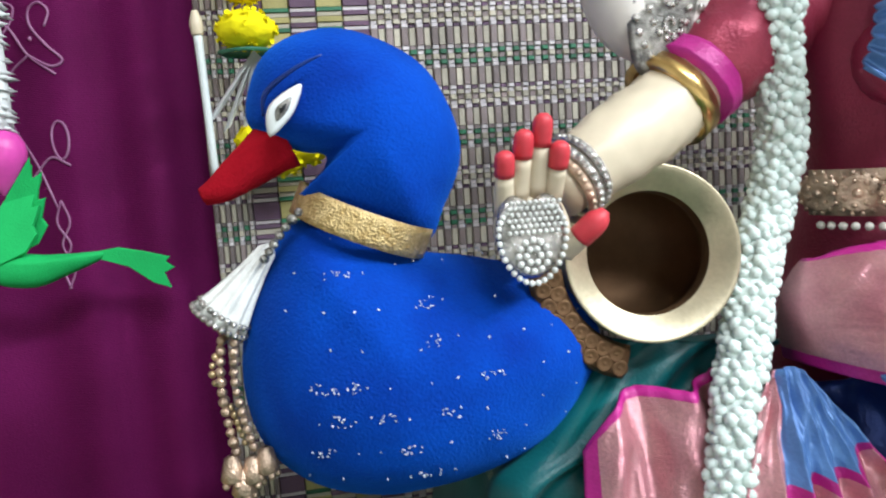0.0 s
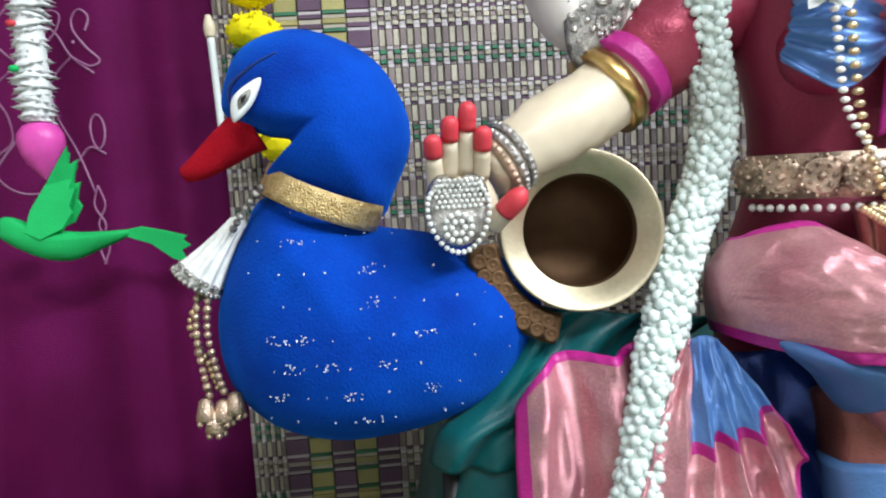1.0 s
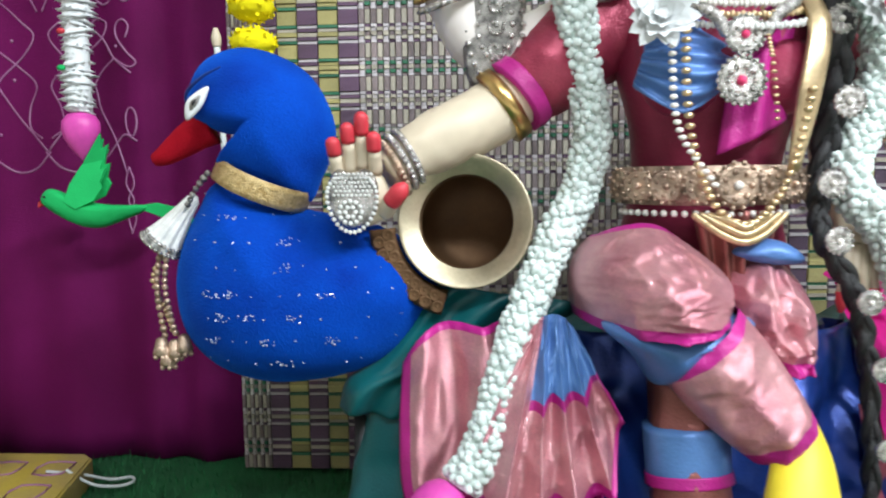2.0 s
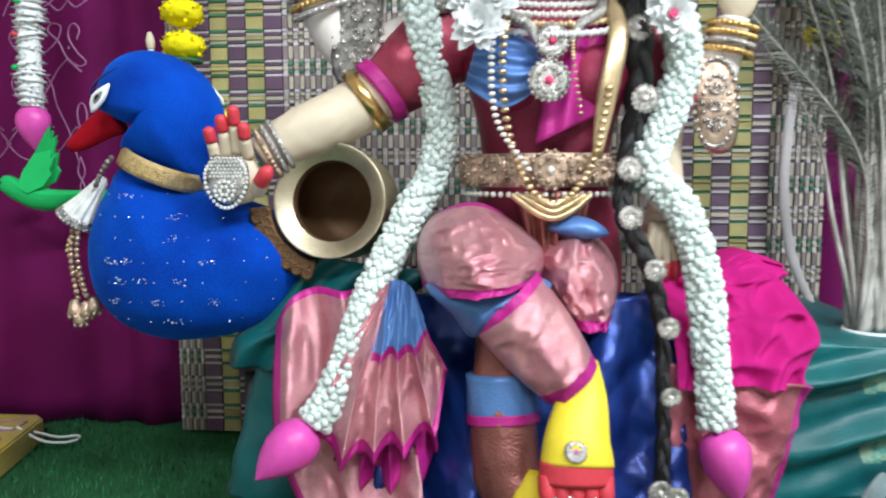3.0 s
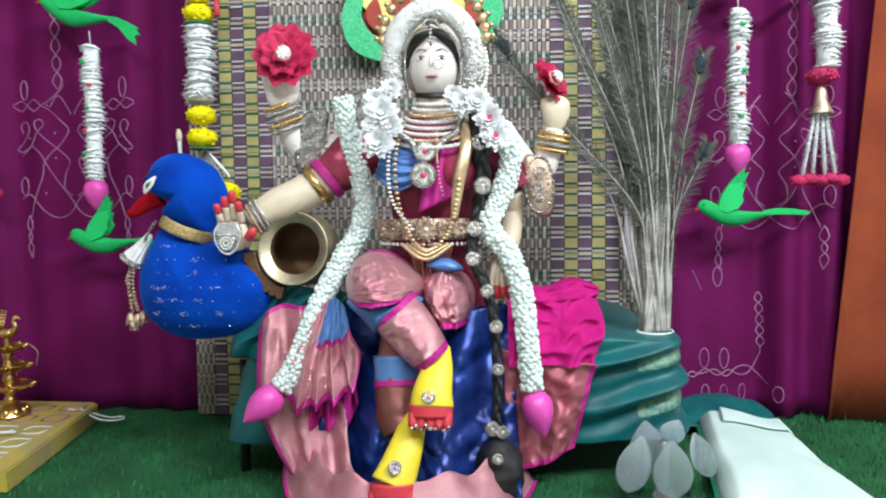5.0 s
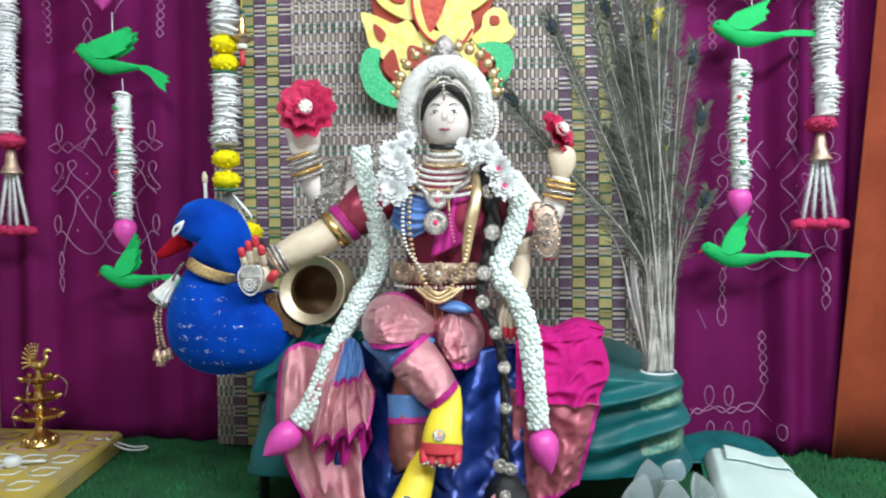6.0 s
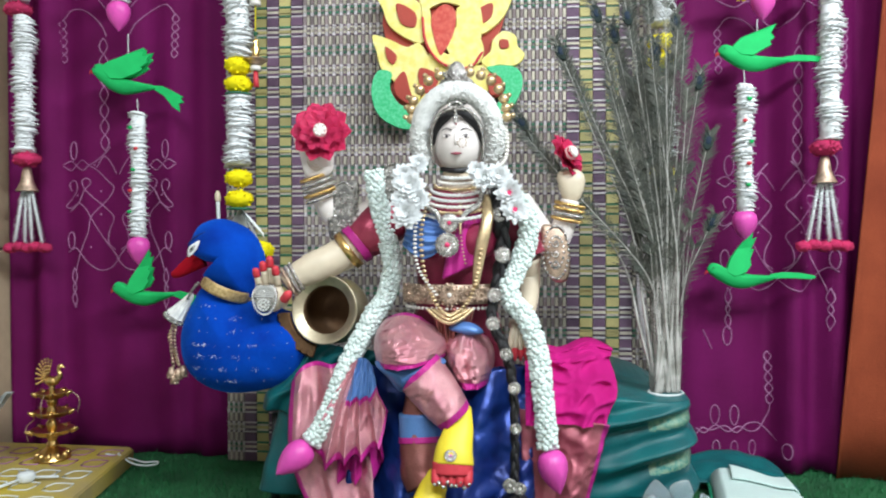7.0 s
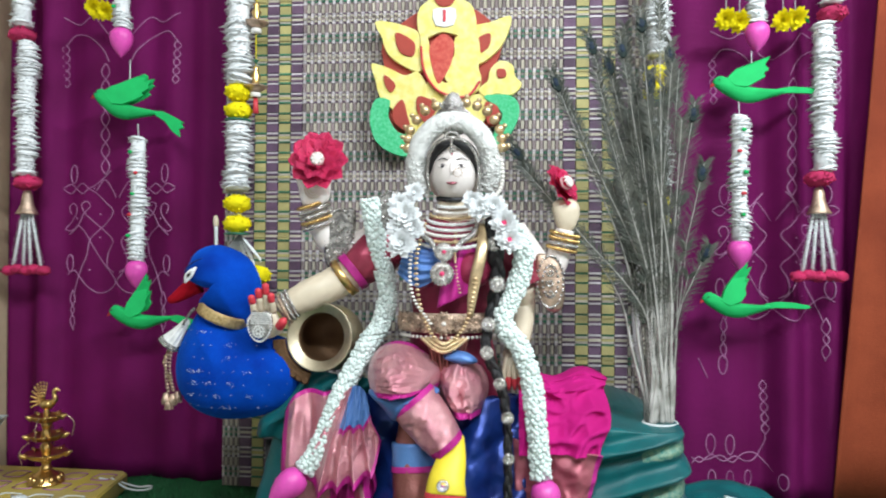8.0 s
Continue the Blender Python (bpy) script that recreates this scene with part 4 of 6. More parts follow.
PANEL_L = spline([(-0.285, -0.404, 0.281), (-0.288, -0.412, 0.216), (-0.286, -0.422, 0.157), (-0.270, -0.436, 0.112), (-0.240, -0.456, 0.066), (-0.205, -0.482, 0.032), (-0.165, -0.53, 0.018)], 10)
PANEL_R = spline([(-0.165, -0.405, 0.328), (-0.145, -0.425, 0.25), (-0.135, -0.442, 0.18), (-0.125, -0.462, 0.13), (-0.115, -0.495, 0.09), (-0.10, -0.53, 0.06), (-0.08, -0.565, 0.03)], 10)


def panel(u, v):
    p = V(PANEL_L[round(v * 60)]).lerp(V(PANEL_R[round(v * 60)]), u)
    inner = min(1.0, u * 5) * (1 - 0.3 * u)
    p.y -= inner * (0.014 * math.sin(u * 13 + v * 2.5) + wrinkle(u * 1.4, v * 1.6, 5.0, 0.012))
    p.z += 0.010 * math.sin(u * 6) * max(0.0, 1 - v * 5) - 0.014 * max(0.0, 1 - u * 5) ** 2 * max(0.0, 1 - v * 6)
    return p


sheet(bm, panel, 56, 60, 0.002, pick=lambda u, v: 1 if u < 0.075 or v < 0.02 else 0)
child("side_panel", bm, [BROCADE, MAGENTA], sari, "rose gold side panel with magenta edge")
# fan of pleats
bm = bmesh.new()
FAN_EDGE = spline([(-0.236, -0.462, 0.180), (-0.214, -0.478, 0.150), (-0.193, -0.484, 0.146), (-0.168, -0.488, 0.156), (-0.147, -0.492, 0.162), (-0.124, -0.494, 0.170), (-0.106, -0.49, 0.192), (-0.098, -0.478, 0.238)], 20)


def pleats(edge, apex, count, amp, seed):
    """Cloth gathered at one place and opening into rounded pleats."""
    last = len(edge) - 1

    def fn(u, v):
        top, low = V(apex) + V((0.035 * (u - 0.5), 0, 0.012 * math.sin(math.pi * u))), V(edge[round(u * last)])
        ridge = 1 - 2 * abs(math.sin(math.pi * (u * count + 0.2 * math.sin(seed + v * 2))))
        p = top.lerp(low, v)
        p.y -= amp * (0.15 + 0.85 * v) * ridge + 0.012 * math.sin(math.pi * v) + wrinkle(u * 2, v * 1.5, seed, 0.006)
        p.z -= 0.006 * v * ridge
        return p

    return fn


sheet(bm, pleats(FAN_EDGE, (-0.150, -0.435, 0.308), 5, 0.011, 2.0), 140, 40, 0.0015,
      pick=lambda u, v: (2 if v < 0.40 else 1 if v < 0.45 else 0) if 0.28 < u and v < 0.45 else (1 if v > 0.93 or u > 0.985 else 0))
child("pleat_fan", bm, [BROCADE, MAGENTA, SKY], sari, "fan of rose gold and sky blue pleats")
bm = bmesh.new()
UNDER = spline([(-0.215, -0.447, 0.138), (-0.190, -0.455, 0.118), (-0.165, -0.46, 0.110), (-0.140, -0.462, 0.124), (-0.118, -0.46, 0.128), (-0.108, -0.452, 0.16)], 20)
sheet(bm, pleats(UNDER, (-0.150, -0.42, 0.30), 4, 0.010, 7.0), 100, 36, 0.0015, pick=lambda u, v: 1 if v > 0.72 else (2 if v < 0.45 else 0))
child("pleat_fan", bm, [BROCADE, MAGENTA, ROYAL], sari, "lower layer of pleats with a deep magenta border")
# loose end at the other side: hot pink, and copper silk below
bm = bmesh.new()


def loose(u, v):
    p = V((0.13, -0.30, 0.330)).lerp(V((0.290, -0.20, 0.322)), u).lerp(V((0.13, -0.425, 0.212)).lerp(V((0.272, -0.415, 0.206)), u), v)
    p.y -= 0.10 * (v ** 0.6 - v)
    p.x += 0.010 * math.sin(math.pi * v) * u + 0.005 * math.sin(v * 11) * u
    p.z += 0.008 * math.sin(u * 9 + 1) * (1 - v) + 0.035 * math.sin(math.pi * v)
    p.y -= wrinkle(u * 0.7 + v * 0.5, v * 0.9 - u * 0.3, 23.0, 0.034) + 0.010 * math.sin(u * 6 - v * 5 + 0.6)
    return p


sheet(bm, loose, 70, 60)
child("loose_end", bm, HOT_PINK, sari, "hot pink loose end of the sari")
bm = bmesh.new()


def side_fall(u, v):
    p = V((0.12, -0.42, 0.235)).lerp(V((0.272, -0.412, 0.208)), u).lerp(V((0.13, -0.445, 0.03)).lerp(V((0.235, -0.425, 0.074)), u), v)
    p.y -= wrinkle(u, v, 31.0, 0.010) + 0.008 * math.sin(u * 9 + v * 2)
    return p


sheet(bm, side_fall, 50, 50, 0.002, pick=lambda u, v: 1 if u > 0.93 or v > 0.95 else 0)
child("side_fall", bm, [ROSE_DARK, MAGENTA], sari, "copper silk fall with magenta edge")
bm = bmesh.new()
sheet(bm, lambda u, v: V((0.045 + 0.10 * u, -0.43 + 0.08 * u - 0.02 * v + 0.01 * math.sin(u * 20 + v * 3), 0.30 - 0.27 * v)), 40, 40, 0.002)
child("satin_fall", bm, ROYAL, sari)
# drape over the chest
bm = bmesh.new()


def chest(u, v):
    x, z = -0.082 + 0.078 * u + 0.012 * v, 0.478 + 0.078 * v + 0.012 * math.sin(math.pi * u) + 0.036 * abs(2 * u - 1) ** 1.6 * (1 - v)
    return V((x, -0.405 - 0.040 * math.exp(-0.7 * (((x + 0.037) / 0.04) ** 2 + ((z - 0.52) / 0.045) ** 2)) - 0.0025 * math.sin(v * 30 + u * 5), z))


sheet(bm, chest, 40, 50, 0.002)
child("chest_fold", bm, SKY, sari, "sky blue silk over the chest")
bm = bmesh.new()
sheet(bm, lambda u, v: V((-0.012 + 0.066 * u + 0.020 * v, -0.440 + 0.05 * abs(u - 0.35) ** 1.5 + 0.012 * v - 0.002 * math.sin(u * 17 + v * 2), 0.455 + 0.125 * v + 0.03 * u * (1 - v))), 40, 24, 0.002)
child("chest_fold", bm, MAGENTA, sari, "magenta silk over the shoulder")
bm = bmesh.new()
tube(bm, [(0.046, -0.445, 0.44, 0.005), (0.054, -0.450, 0.50, 0.010), (0.066, -0.438, 0.56, 0.010), (0.062, -0.41, 0.60, 0.008)], seg=8, squash=0.3)
child("gold_border", bm, PALE_GOLD, sari, "gold zari border")

# ---- jewellery ----
def discs(parent, at, r, petals=10, mat=SILVER, gem=HOT_RED, axis=(0, -1, 0)):
    """A round brooch: rim of small stones, inner ring, a red stone in the middle."""
    m = turned(at, axis)
    bm = bmesh.new()
    lathe(bm, [(r * 0.86, 0.0), (r * 0.94, 0.003), (r * 0.7, 0.0042), (r * 0.45, 0.003), (0, 0.003)], m, 24)
    for ring, count, size in ((0.92, petals * 2, 0.11), (0.55, petals, 0.13)):
        for k in range(count):
            a = 2 * math.pi * k / count
            ball(bm, m @ V((r * ring * math.cos(a), r * ring * math.sin(a), 0.0035)), r * size, seg=6, rings=4)
    tagged(child("plate", bm, mat, parent), kind="stuff")
    bm = bmesh.new()
    ball(bm, m @ V((0, 0, 0.004)), (r * 0.2, r * 0.2, r * 0.2), seg=8, rings=6)
    child("stone", bm, gem, parent)


neck = thing("necklace", "silver stone necklace with two round pendants and red stones", "necklace", at=(0.005, -0.44, 0.57))
discs(neck, (0.002, -0.446, 0.551), 0.017)
discs(neck, (-0.001, -0.449, 0.514), 0.021)
for sx in (-1, 1):
    bm = bmesh.new()
    path = spline([(0.005 + 0.052 * sx, -0.405, 0.605), (0.005 + 0.045 * sx, -0.43, 0.582), (0.005 + 0.026 * sx, -0.442, 0.568), (0.004 + 0.016 * sx, -0.446, 0.553)], 9)
    for i, p in enumerate(path):
        ball(bm, p, 0.0042 if i % 2 else 0.0058, seg=6, rings=5)
    tagged(child("chain", bm, SILVER, neck), kind="stuff")
for k in range(8):
    rr, zz = 0.030 + 0.0058 * k, 0.636 - 0.0072 * k
    bm = bmesh.new()
    count = 30 + 4 * k
    for i in range(count):
        a = math.pi * (0.98 + 1.04 * i / (count - 1))
        ball(bm, (0.012 + rr * 1.02 * math.cos(a), -0.372 + rr * 1.12 * math.sin(a), zz - (0.006 + 0.0032 * k) * abs(math.sin(a)) - 0.001 * (i % 2)), (0.0024, 0.0022, 0.0034), seg=6, rings=5)
    tagged(child("choker_row", bm, (FROST, PEARL, PALE_GOLD, FROST)[k % 4], neck), kind="stuff")
bm = bmesh.new()
tube(bm, [(-0.018, -0.385, 0.648, 0.004), (0.012, -0.405, 0.643, 0.0045), (0.042, -0.385, 0.648, 0.004)], seg=8, squash=0.5)
child("black_band", bm, BLACK, neck)

for pts, mt, lab, r in (([(-0.034, -0.425, 0.60), (-0.045, -0.448, 0.54), (-0.040, -0.452, 0.47), (-0.020, -0.45, 0.415), (0.004, -0.458, 0.398), (0.03, -0.45, 0.415), (0.046, -0.448, 0.45), (0.056, -0.455, 0.51)], PALE_GOLD, "long gold bead chain hanging to the belt", 0.0036),
                        ([(0.02, -0.43, 0.585), (0.022, -0.455, 0.53), (0.03, -0.45, 0.48)], PALE_GOLD, "thin gold chain on the chest", 0.002),
                        ([(-0.05, -0.43, 0.585), (-0.056, -0.449, 0.53), (-0.050, -0.452, 0.475), (-0.02, -0.452, 0.43)], PEARL, "pale bead chain on the chest", 0.003)):
    ch = thing("bead_chain", lab, "necklace", "chains on the idol", at=pts[0])
    path = spline(pts, 16)
    bm, gone, last = bmesh.new(), 1.0, V(path[0])
    for p in path:
        gone += (V(p) - last).length
        last = V(p)
        if gone > 1.7 * r:
            ball(bm, p, (r * 1.25, r * 0.8, r * 0.8), seg=7, rings=5)
            gone = 0
    tagged(child("bead_row", bm, mt, ch), kind="stuff")

belt = thing("waist_belt", "antique gold waist belt with stones and hanging pearls", "belt", at=(0, -0.42, 0.425))
bm = bmesh.new()
sheet(bm, lambda u, v: V((0.002 + 0.082 * math.cos(math.pi * (1 + u)), -0.365 + 0.072 * math.sin(math.pi * (1 + u)), 0.412 + 0.034 * v)), 40, 4, 0.003)
child("band", bm, ANTIQUE, belt)
for k in range(9):
    a = math.pi * (1.06 + 0.88 * k / 8)
    discs(belt, (0.002 + 0.084 * math.cos(a), -0.365 + 0.076 * math.sin(a), 0.429), 0.0165 if k != 4 else 0.021, 7, ANTIQUE, ANTIQUE if k != 4 else PEARL, (0.5 * math.cos(a), math.sin(a), 0))
bm = bmesh.new()
for k in range(26):
    a = math.pi * (1.06 + 0.88 * k / 25)
    ball(bm, (0.002 + 0.084 * math.cos(a), -0.365 + 0.076 * math.sin(a), 0.405), 0.0032, seg=7, rings=5)
tagged(child("pearl_fringe", bm, PEARL, belt), kind="stuff")
for k in range(3):
    bm = bmesh.new()
    for p in spline([(-0.034 + 0.006 * k, -0.446, 0.404), (-0.016 + 0.004 * k, -0.455, 0.390 + 0.005 * k), (0.003, -0.459, 0.383 + 0.006 * k), (0.022 - 0.004 * k, -0.455, 0.390 + 0.005 * k), (0.040 - 0.006 * k, -0.446, 0.404)], 8):
        ball(bm, p, 0.0034, seg=6, rings=5)
    tagged(child("bead_swag", bm, PALE_GOLD, belt, "swag of gold beads below the belt"), kind="stuff")
bm = bmesh.new()
sheet(bm, lambda u, v: V((0.006 + (u - 0.5) * 0.075 * (1 - 0.45 * v), -0.428 - 0.014 * math.sin(u * 3.14) - 0.004 * math.sin(u * 26), 0.408 - 0.07 * v)), 36, 12, 0.003)
child("front_fold", bm, COPPER, belt, "golden brown silk fold below the belt")

hand_plate = thing("hand_ornament", "silver stone ornament over the open palm", "jewellery", at=(-0.322, -0.435, 0.42))
bm = bmesh.new()
puff(bm, [(-0.343, 0.438), (-0.334, 0.447), (-0.323, 0.443), (-0.312, 0.447), (-0.302, 0.438), (-0.301, 0.415), (-0.31, 0.4), (-0.324, 0.395), (-0.338, 0.402), (-0.345, 0.418)], (-0.323, 0.42), -0.432, 0.006, rings=4)
child("plate", bm, SILVER, hand_plate)
bm = bmesh.new()
rng = random.Random(4)
for k in range(34):
    a = 2 * math.pi * k / 34
    ball(bm, (-0.323 + 0.0215 * math.cos(a), -0.4365, 0.420 + 0.0245 * math.sin(a) + 0.003 * math.cos(2 * a)), 0.0021, seg=6, rings=4)
for ring, count in ((0.0045, 6), (0.0095, 12)):
    for k in range(count):
        a = 2 * math.pi * k / count
        ball(bm, (-0.324 + ring * math.cos(a), -0.4395, 0.410 + ring * math.sin(a)), 0.0022, seg=6, rings=4)
for i in range(9):
    for j in range(6):
        ball(bm, (-0.338 + 0.0038 * i + 0.0019 * (j % 2), -0.4385, 0.4245 + 0.0036 * j), 0.0015, seg=5, rings=4)
tagged(child("stone_setting", bm, FROST, hand_plate, "pale stones set close"), kind="stuff")


def bangle(at, axis, r, mat, w=0.004, lab="silver stone bangle on the wrist", squash=1.0, plain_band=False):
    ob = thing("bangle", lab, "bangle", "bangles of the idol", at=at)
    m = turned((0, 0, 0), axis)
    bm = bmesh.new()
    rows = 0 if plain_band else 30
    for k in range(rows):
        a = 2 * math.pi * k / rows
        ball(bm, m @ V((r * math.cos(a), r * squash * math.sin(a), 0)), (w * 0.75, w * 0.75, w * 0.75), seg=6, rings=5)
    lathe(bm, [(r - w * 0.4, -w * 0.7), (r + w * 0.3, -w * 0.7), (r + w * 0.3, w * 0.7), (r - w * 0.4, w * 0.7)], m, 28)
    tagged(part("ring", bm, mat, ob), kind="stuff")


for k, mt in enumerate((SILVER, SILVER, ANTIQUE)):
    bangle((-0.277 - 0.006 * k, -0.398 - 0.002 * k, 0.458 - 0.005 * k), (-0.8, -0.2, -0.45), 0.026, mt)
bangle((-0.19, -0.362, 0.505), (-0.75, -0.1, -0.55), 0.0345, GOLD, 0.010, "broad plain gold armlet at the sleeve", plain_band=True)
for k, mt in enumerate((SILVER, GOLD, SILVER, SILVER, GOLD)):
    bangle((-0.237 - 0.003 * k, -0.362 - 0.002 * k, 0.602 + 0.009 * k), (-0.3, -0.2, 0.9), 0.031 - 0.0008 * k, mt, 0.0045)
for k, mt in enumerate((GOLD, SILVER, GOLD, GOLD)):
    bangle((0.2075 + 0.002 * k, -0.318, 0.56 + 0.009 * k), (0.2, -0.1, 0.95), 0.0265, mt, 0.0045, "gold bangle on the raised wrist")


def armlet(name, cx, cz, y, s, tall, lab):
    """A leaf-shaped upper arm ornament with curled relief."""
    ob = thing(name, lab, "jewellery", "arm ornaments", at=(cx, y, cz))
    bm = bmesh.new()
    puff(bm, [(cx + s * dx, cz + dz * tall) for dx, dz in ((-0.03, -0.05), (-0.034, 0.0), (-0.02, 0.042), (0.012, 0.055), (0.034, 0.05), (0.03, 0.0), (0.018, -0.045), (-0.005, -0.06))], (cx, cz), y, 0.006, rings=4)
    child("plate", bm, ANTIQUE if cx > 0 else OXIDE, ob)
    bm = bmesh.new()
    for ring in (0.98, 0.6):
        for k in range(int(30 * ring)):
            a = 2 * math.pi * k / int(30 * ring)
            ball(bm, (cx + s * 0.031 * ring * math.cos(a), y - 0.003 - 0.004 * (1 - ring), cz + 0.053 * tall * ring * math.sin(a)), 0.0032, seg=6, rings=4)
    for k in range(3):
        o = -0.022 + 0.02 * k
        for i in range(14):
            a = 0.5 * i
            r = 0.002 + 0.0006 * i
            ball(bm, (cx + s * r * math.cos(a), y - 0.0065, cz + (o + r * 0.9 * math.sin(a)) * tall), 0.002, seg=6, rings=4)
    tagged(child("stone_setting", bm, SILVER, ob), kind="stuff")


armlet("arm_ornament", -0.197, 0.577, -0.372, 0.85, 0.98, "silver leaf-shaped arm ornament with dark scrolls")
armlet("arm_ornament", 0.185, 0.50, -0.355, -0.75, 0.9, "gold leaf-shaped arm ornament behind the braid")
armlet("shoulder_ornament", -0.098, 0.626, -0.395, 1, 0.6, "silver filigree ornament on the shoulder")

# jewels on the feet
for x, y, z in ((0.014, -0.563, 0.192), (-0.033, -0.588, 0.098)):
    ob = thing("foot_jewel", "round stone jewel on the painted foot", "jewellery", "foot jewels", at=(x, y, z))
    discs(ob, (x, y, z), 0.010, 8, SILVER, BUD_PINK, (0, -0.85, 0.5))
for tx, tz, y in ((0.016, 0.150, -0.568), (-0.040, 0.045, -0.594)):
    ob = thing("toe_rings", "row of silver toe rings", "jewellery", "foot jewels", at=(tx, y, tz))
    bm = bmesh.new()
    for k in range(9):
        ball(bm, (tx - 0.026 + 0.0065 * k, y - 0.002 * math.sin(k * 2), tz + 0.004 * math.sin(k * 2.4)), 0.0035, seg=7, rings=5)
    child("rings", bm, SILVER, ob)

# crown and head ornament
crown = thing("crown", "silver crown with white flower halo and gold balls", "crown", at=(0.012, -0.38, 0.74))
bm = bmesh.new()
path = spline([(-0.048, -0.375, 0.655, 0.014), (-0.056, -0.385, 0.70, 0.016), (-0.046, -0.395, 0.745, 0.018), (-0.018, -0.402, 0.773, 0.018), (0.014, -0.404, 0.782, 0.018), (0.046, -0.402, 0.771, 0.018), (0.07, -0.395, 0.742, 0.017), (0.079, -0.385, 0.70, 0.015), (0.072, -0.375, 0.66, 0.012)], 8)
rng = random.Random(12)
for p, s, u, t in frames_along([q[:3] for q in path]):
    for k in range(26):
        a = rng.uniform(0, 2 * math.pi)
        ball(bm, p + (s * math.cos(a) + u * math.sin(a)) * 0.0165 + t * rng.uniform(-0.004, 0.004), rng.uniform(0.0014, 0.0026), seg=6, rings=4)
tube(bm, [tuple(p[:3]) + (p[3] * 1.0,) for p in path], seg=14, n=1, lump=0.15)
child("pearl_halo", bm, FROST, crown, "pearl white beaded halo round the head")
for i, p in enumerate(spline([(-0.060, -0.37, 0.735), (-0.058, -0.36, 0.765), (-0.035, -0.355, 0.797), (0.0, -0.35, 0.81), (0.03, -0.35, 0.81), (0.064, -0.355, 0.795), (0.084, -0.36, 0.765), (0.089, -0.37, 0.735)], 2)):
    bm = bmesh.new()
    p = V((0.014, -0.36, 0.72)) + (V(p) - V((0.014, -0.36, 0.72))) * 1.13 + V((0, -0.02, 0))
    ball(bm, p, 0.0092, seg=12, rings=8)
    ball(bm, V(p) + V((0, 0, 0)) + (V(p) - V((0.014, -0.36, 0.72))).normalized() * 0.011, 0.0045, seg=8, rings=6)
    child("gold_ball", bm, PALE_GOLD, crown)
bm = bmesh.new()
slab(bm, [(-0.022, 0.77), (-0.018, 0.795), (-0.006, 0.806), (0.0, 0.824), (0.012, 0.832), (0.024, 0.824), (0.03, 0.806), (0.042, 0.795), (0.046, 0.77), (0.012, 0.756)], -0.41, 0.012, n=4)
for k in range(40):
    ball(bm, (0.012 + rng.uniform(-0.024, 0.024), -0.413, 0.785 + rng.uniform(-0.018, 0.03)), 0.0032, seg=6, rings=4)
child("crest", bm, SILVER, crown, "silver crest")
bm = bmesh.new()
for sx in (-1, 1):
    for p in spline([(0.012, -0.43, 0.748), (0.012 + 0.024 * sx, -0.425, 0.742), (0.012 + 0.041 * sx, -0.41, 0.72), (0.012 + 0.046 * sx, -0.395, 0.69), (0.012 + 0.043 * sx, -0.388, 0.66)], 7):
        ball(bm, p, 0.0032, seg=6, rings=5)
for k in range(5):
    ball(bm, (0.012, -0.432, 0.748 - 0.006 * k), 0.0032, seg=6, rings=5)
for k in range(9):
    a = math.pi * k / 8
    ball(bm, (0.012 + 0.011 * math.cos(a), -0.431, 0.75 + 0.007 * math.sin(a)), 0.003, seg=6, rings=5)
child("forehead_chain", bm, SILVER, crown)
bm = bmesh.new()
for p in spline([(0.092, -0.38, 0.735), (0.099, -0.385, 0.70), (0.096, -0.39, 0.665), (0.08, -0.395, 0.645)], 5):
    ball(bm, p, 0.0042, seg=8, rings=5)
child("pearl_string", bm, PEARL, crown)
nose = thing("nose_ring", "small round nose ring with pearls", "jewellery", at=(0.02, -0.43, 0.685))
bm = bmesh.new()
for k in range(9):
    a = 2 * math.pi * k / 9
    ball(bm, (0.023 + 0.0075 * math.cos(a), -0.431, 0.688 + 0.0075 * math.sin(a)), 0.0016, seg=6, rings=4)
child("ring", bm, ANTIQUE, nose)

# long black braid with silver brooches
braid = thing("braid", "long black plaited hair with silver brooches and tassel", "braid", at=(0.09, -0.44, 0.3))
BR = [(0.078, -0.382, 0.64, 0.016), (0.086, -0.422, 0.58, 0.019), (0.091, -0.415, 0.5, 0.019), (0.078, -0.423, 0.43, 0.017), (0.074, -0.443, 0.385, 0.016), (0.098, -0.453, 0.335, 0.016), (0.11, -0.456, 0.27, 0.014), (0.112, -0.463, 0.19, 0.013), (0.111, -0.468, 0.12, 0.014), (0.113, -0.473, 0.085, 0.03), (0.115, -0.473, 0.04, 0.036), (0.116, -0.473, 0.014, 0.03)]
bm = bmesh.new()
tube(bm, [(x, y, z, r * (0.4 if z > 0.1 else 1.0)) for x, y, z, r in BR], seg=14, n=10, lump=0.3)
child("plait", bm, HAIR, braid)
line = frames_along(spline([p[:3] for p in BR[:9]], 12))
wide = spline([(p[3] * (0.8 if p[2] > 0.45 else 0.66), 0, 0) for p in BR[:9]], 12)
for strand in range(3):
    bm = bmesh.new()
    tube(bm, [tuple(p + s * (0.48 * w[0] * math.sin(0.42 * i + 2.094 * strand)) + u * (0.34 * w[0] * math.sin(0.84 * i + 4.19 * strand))) + (0.46 * w[0],) for i, ((p, s, u, t), w) in enumerate(zip(line, wide))], seg=8, n=2, lump=0.25)
    child("strand", bm, HAIR, braid)
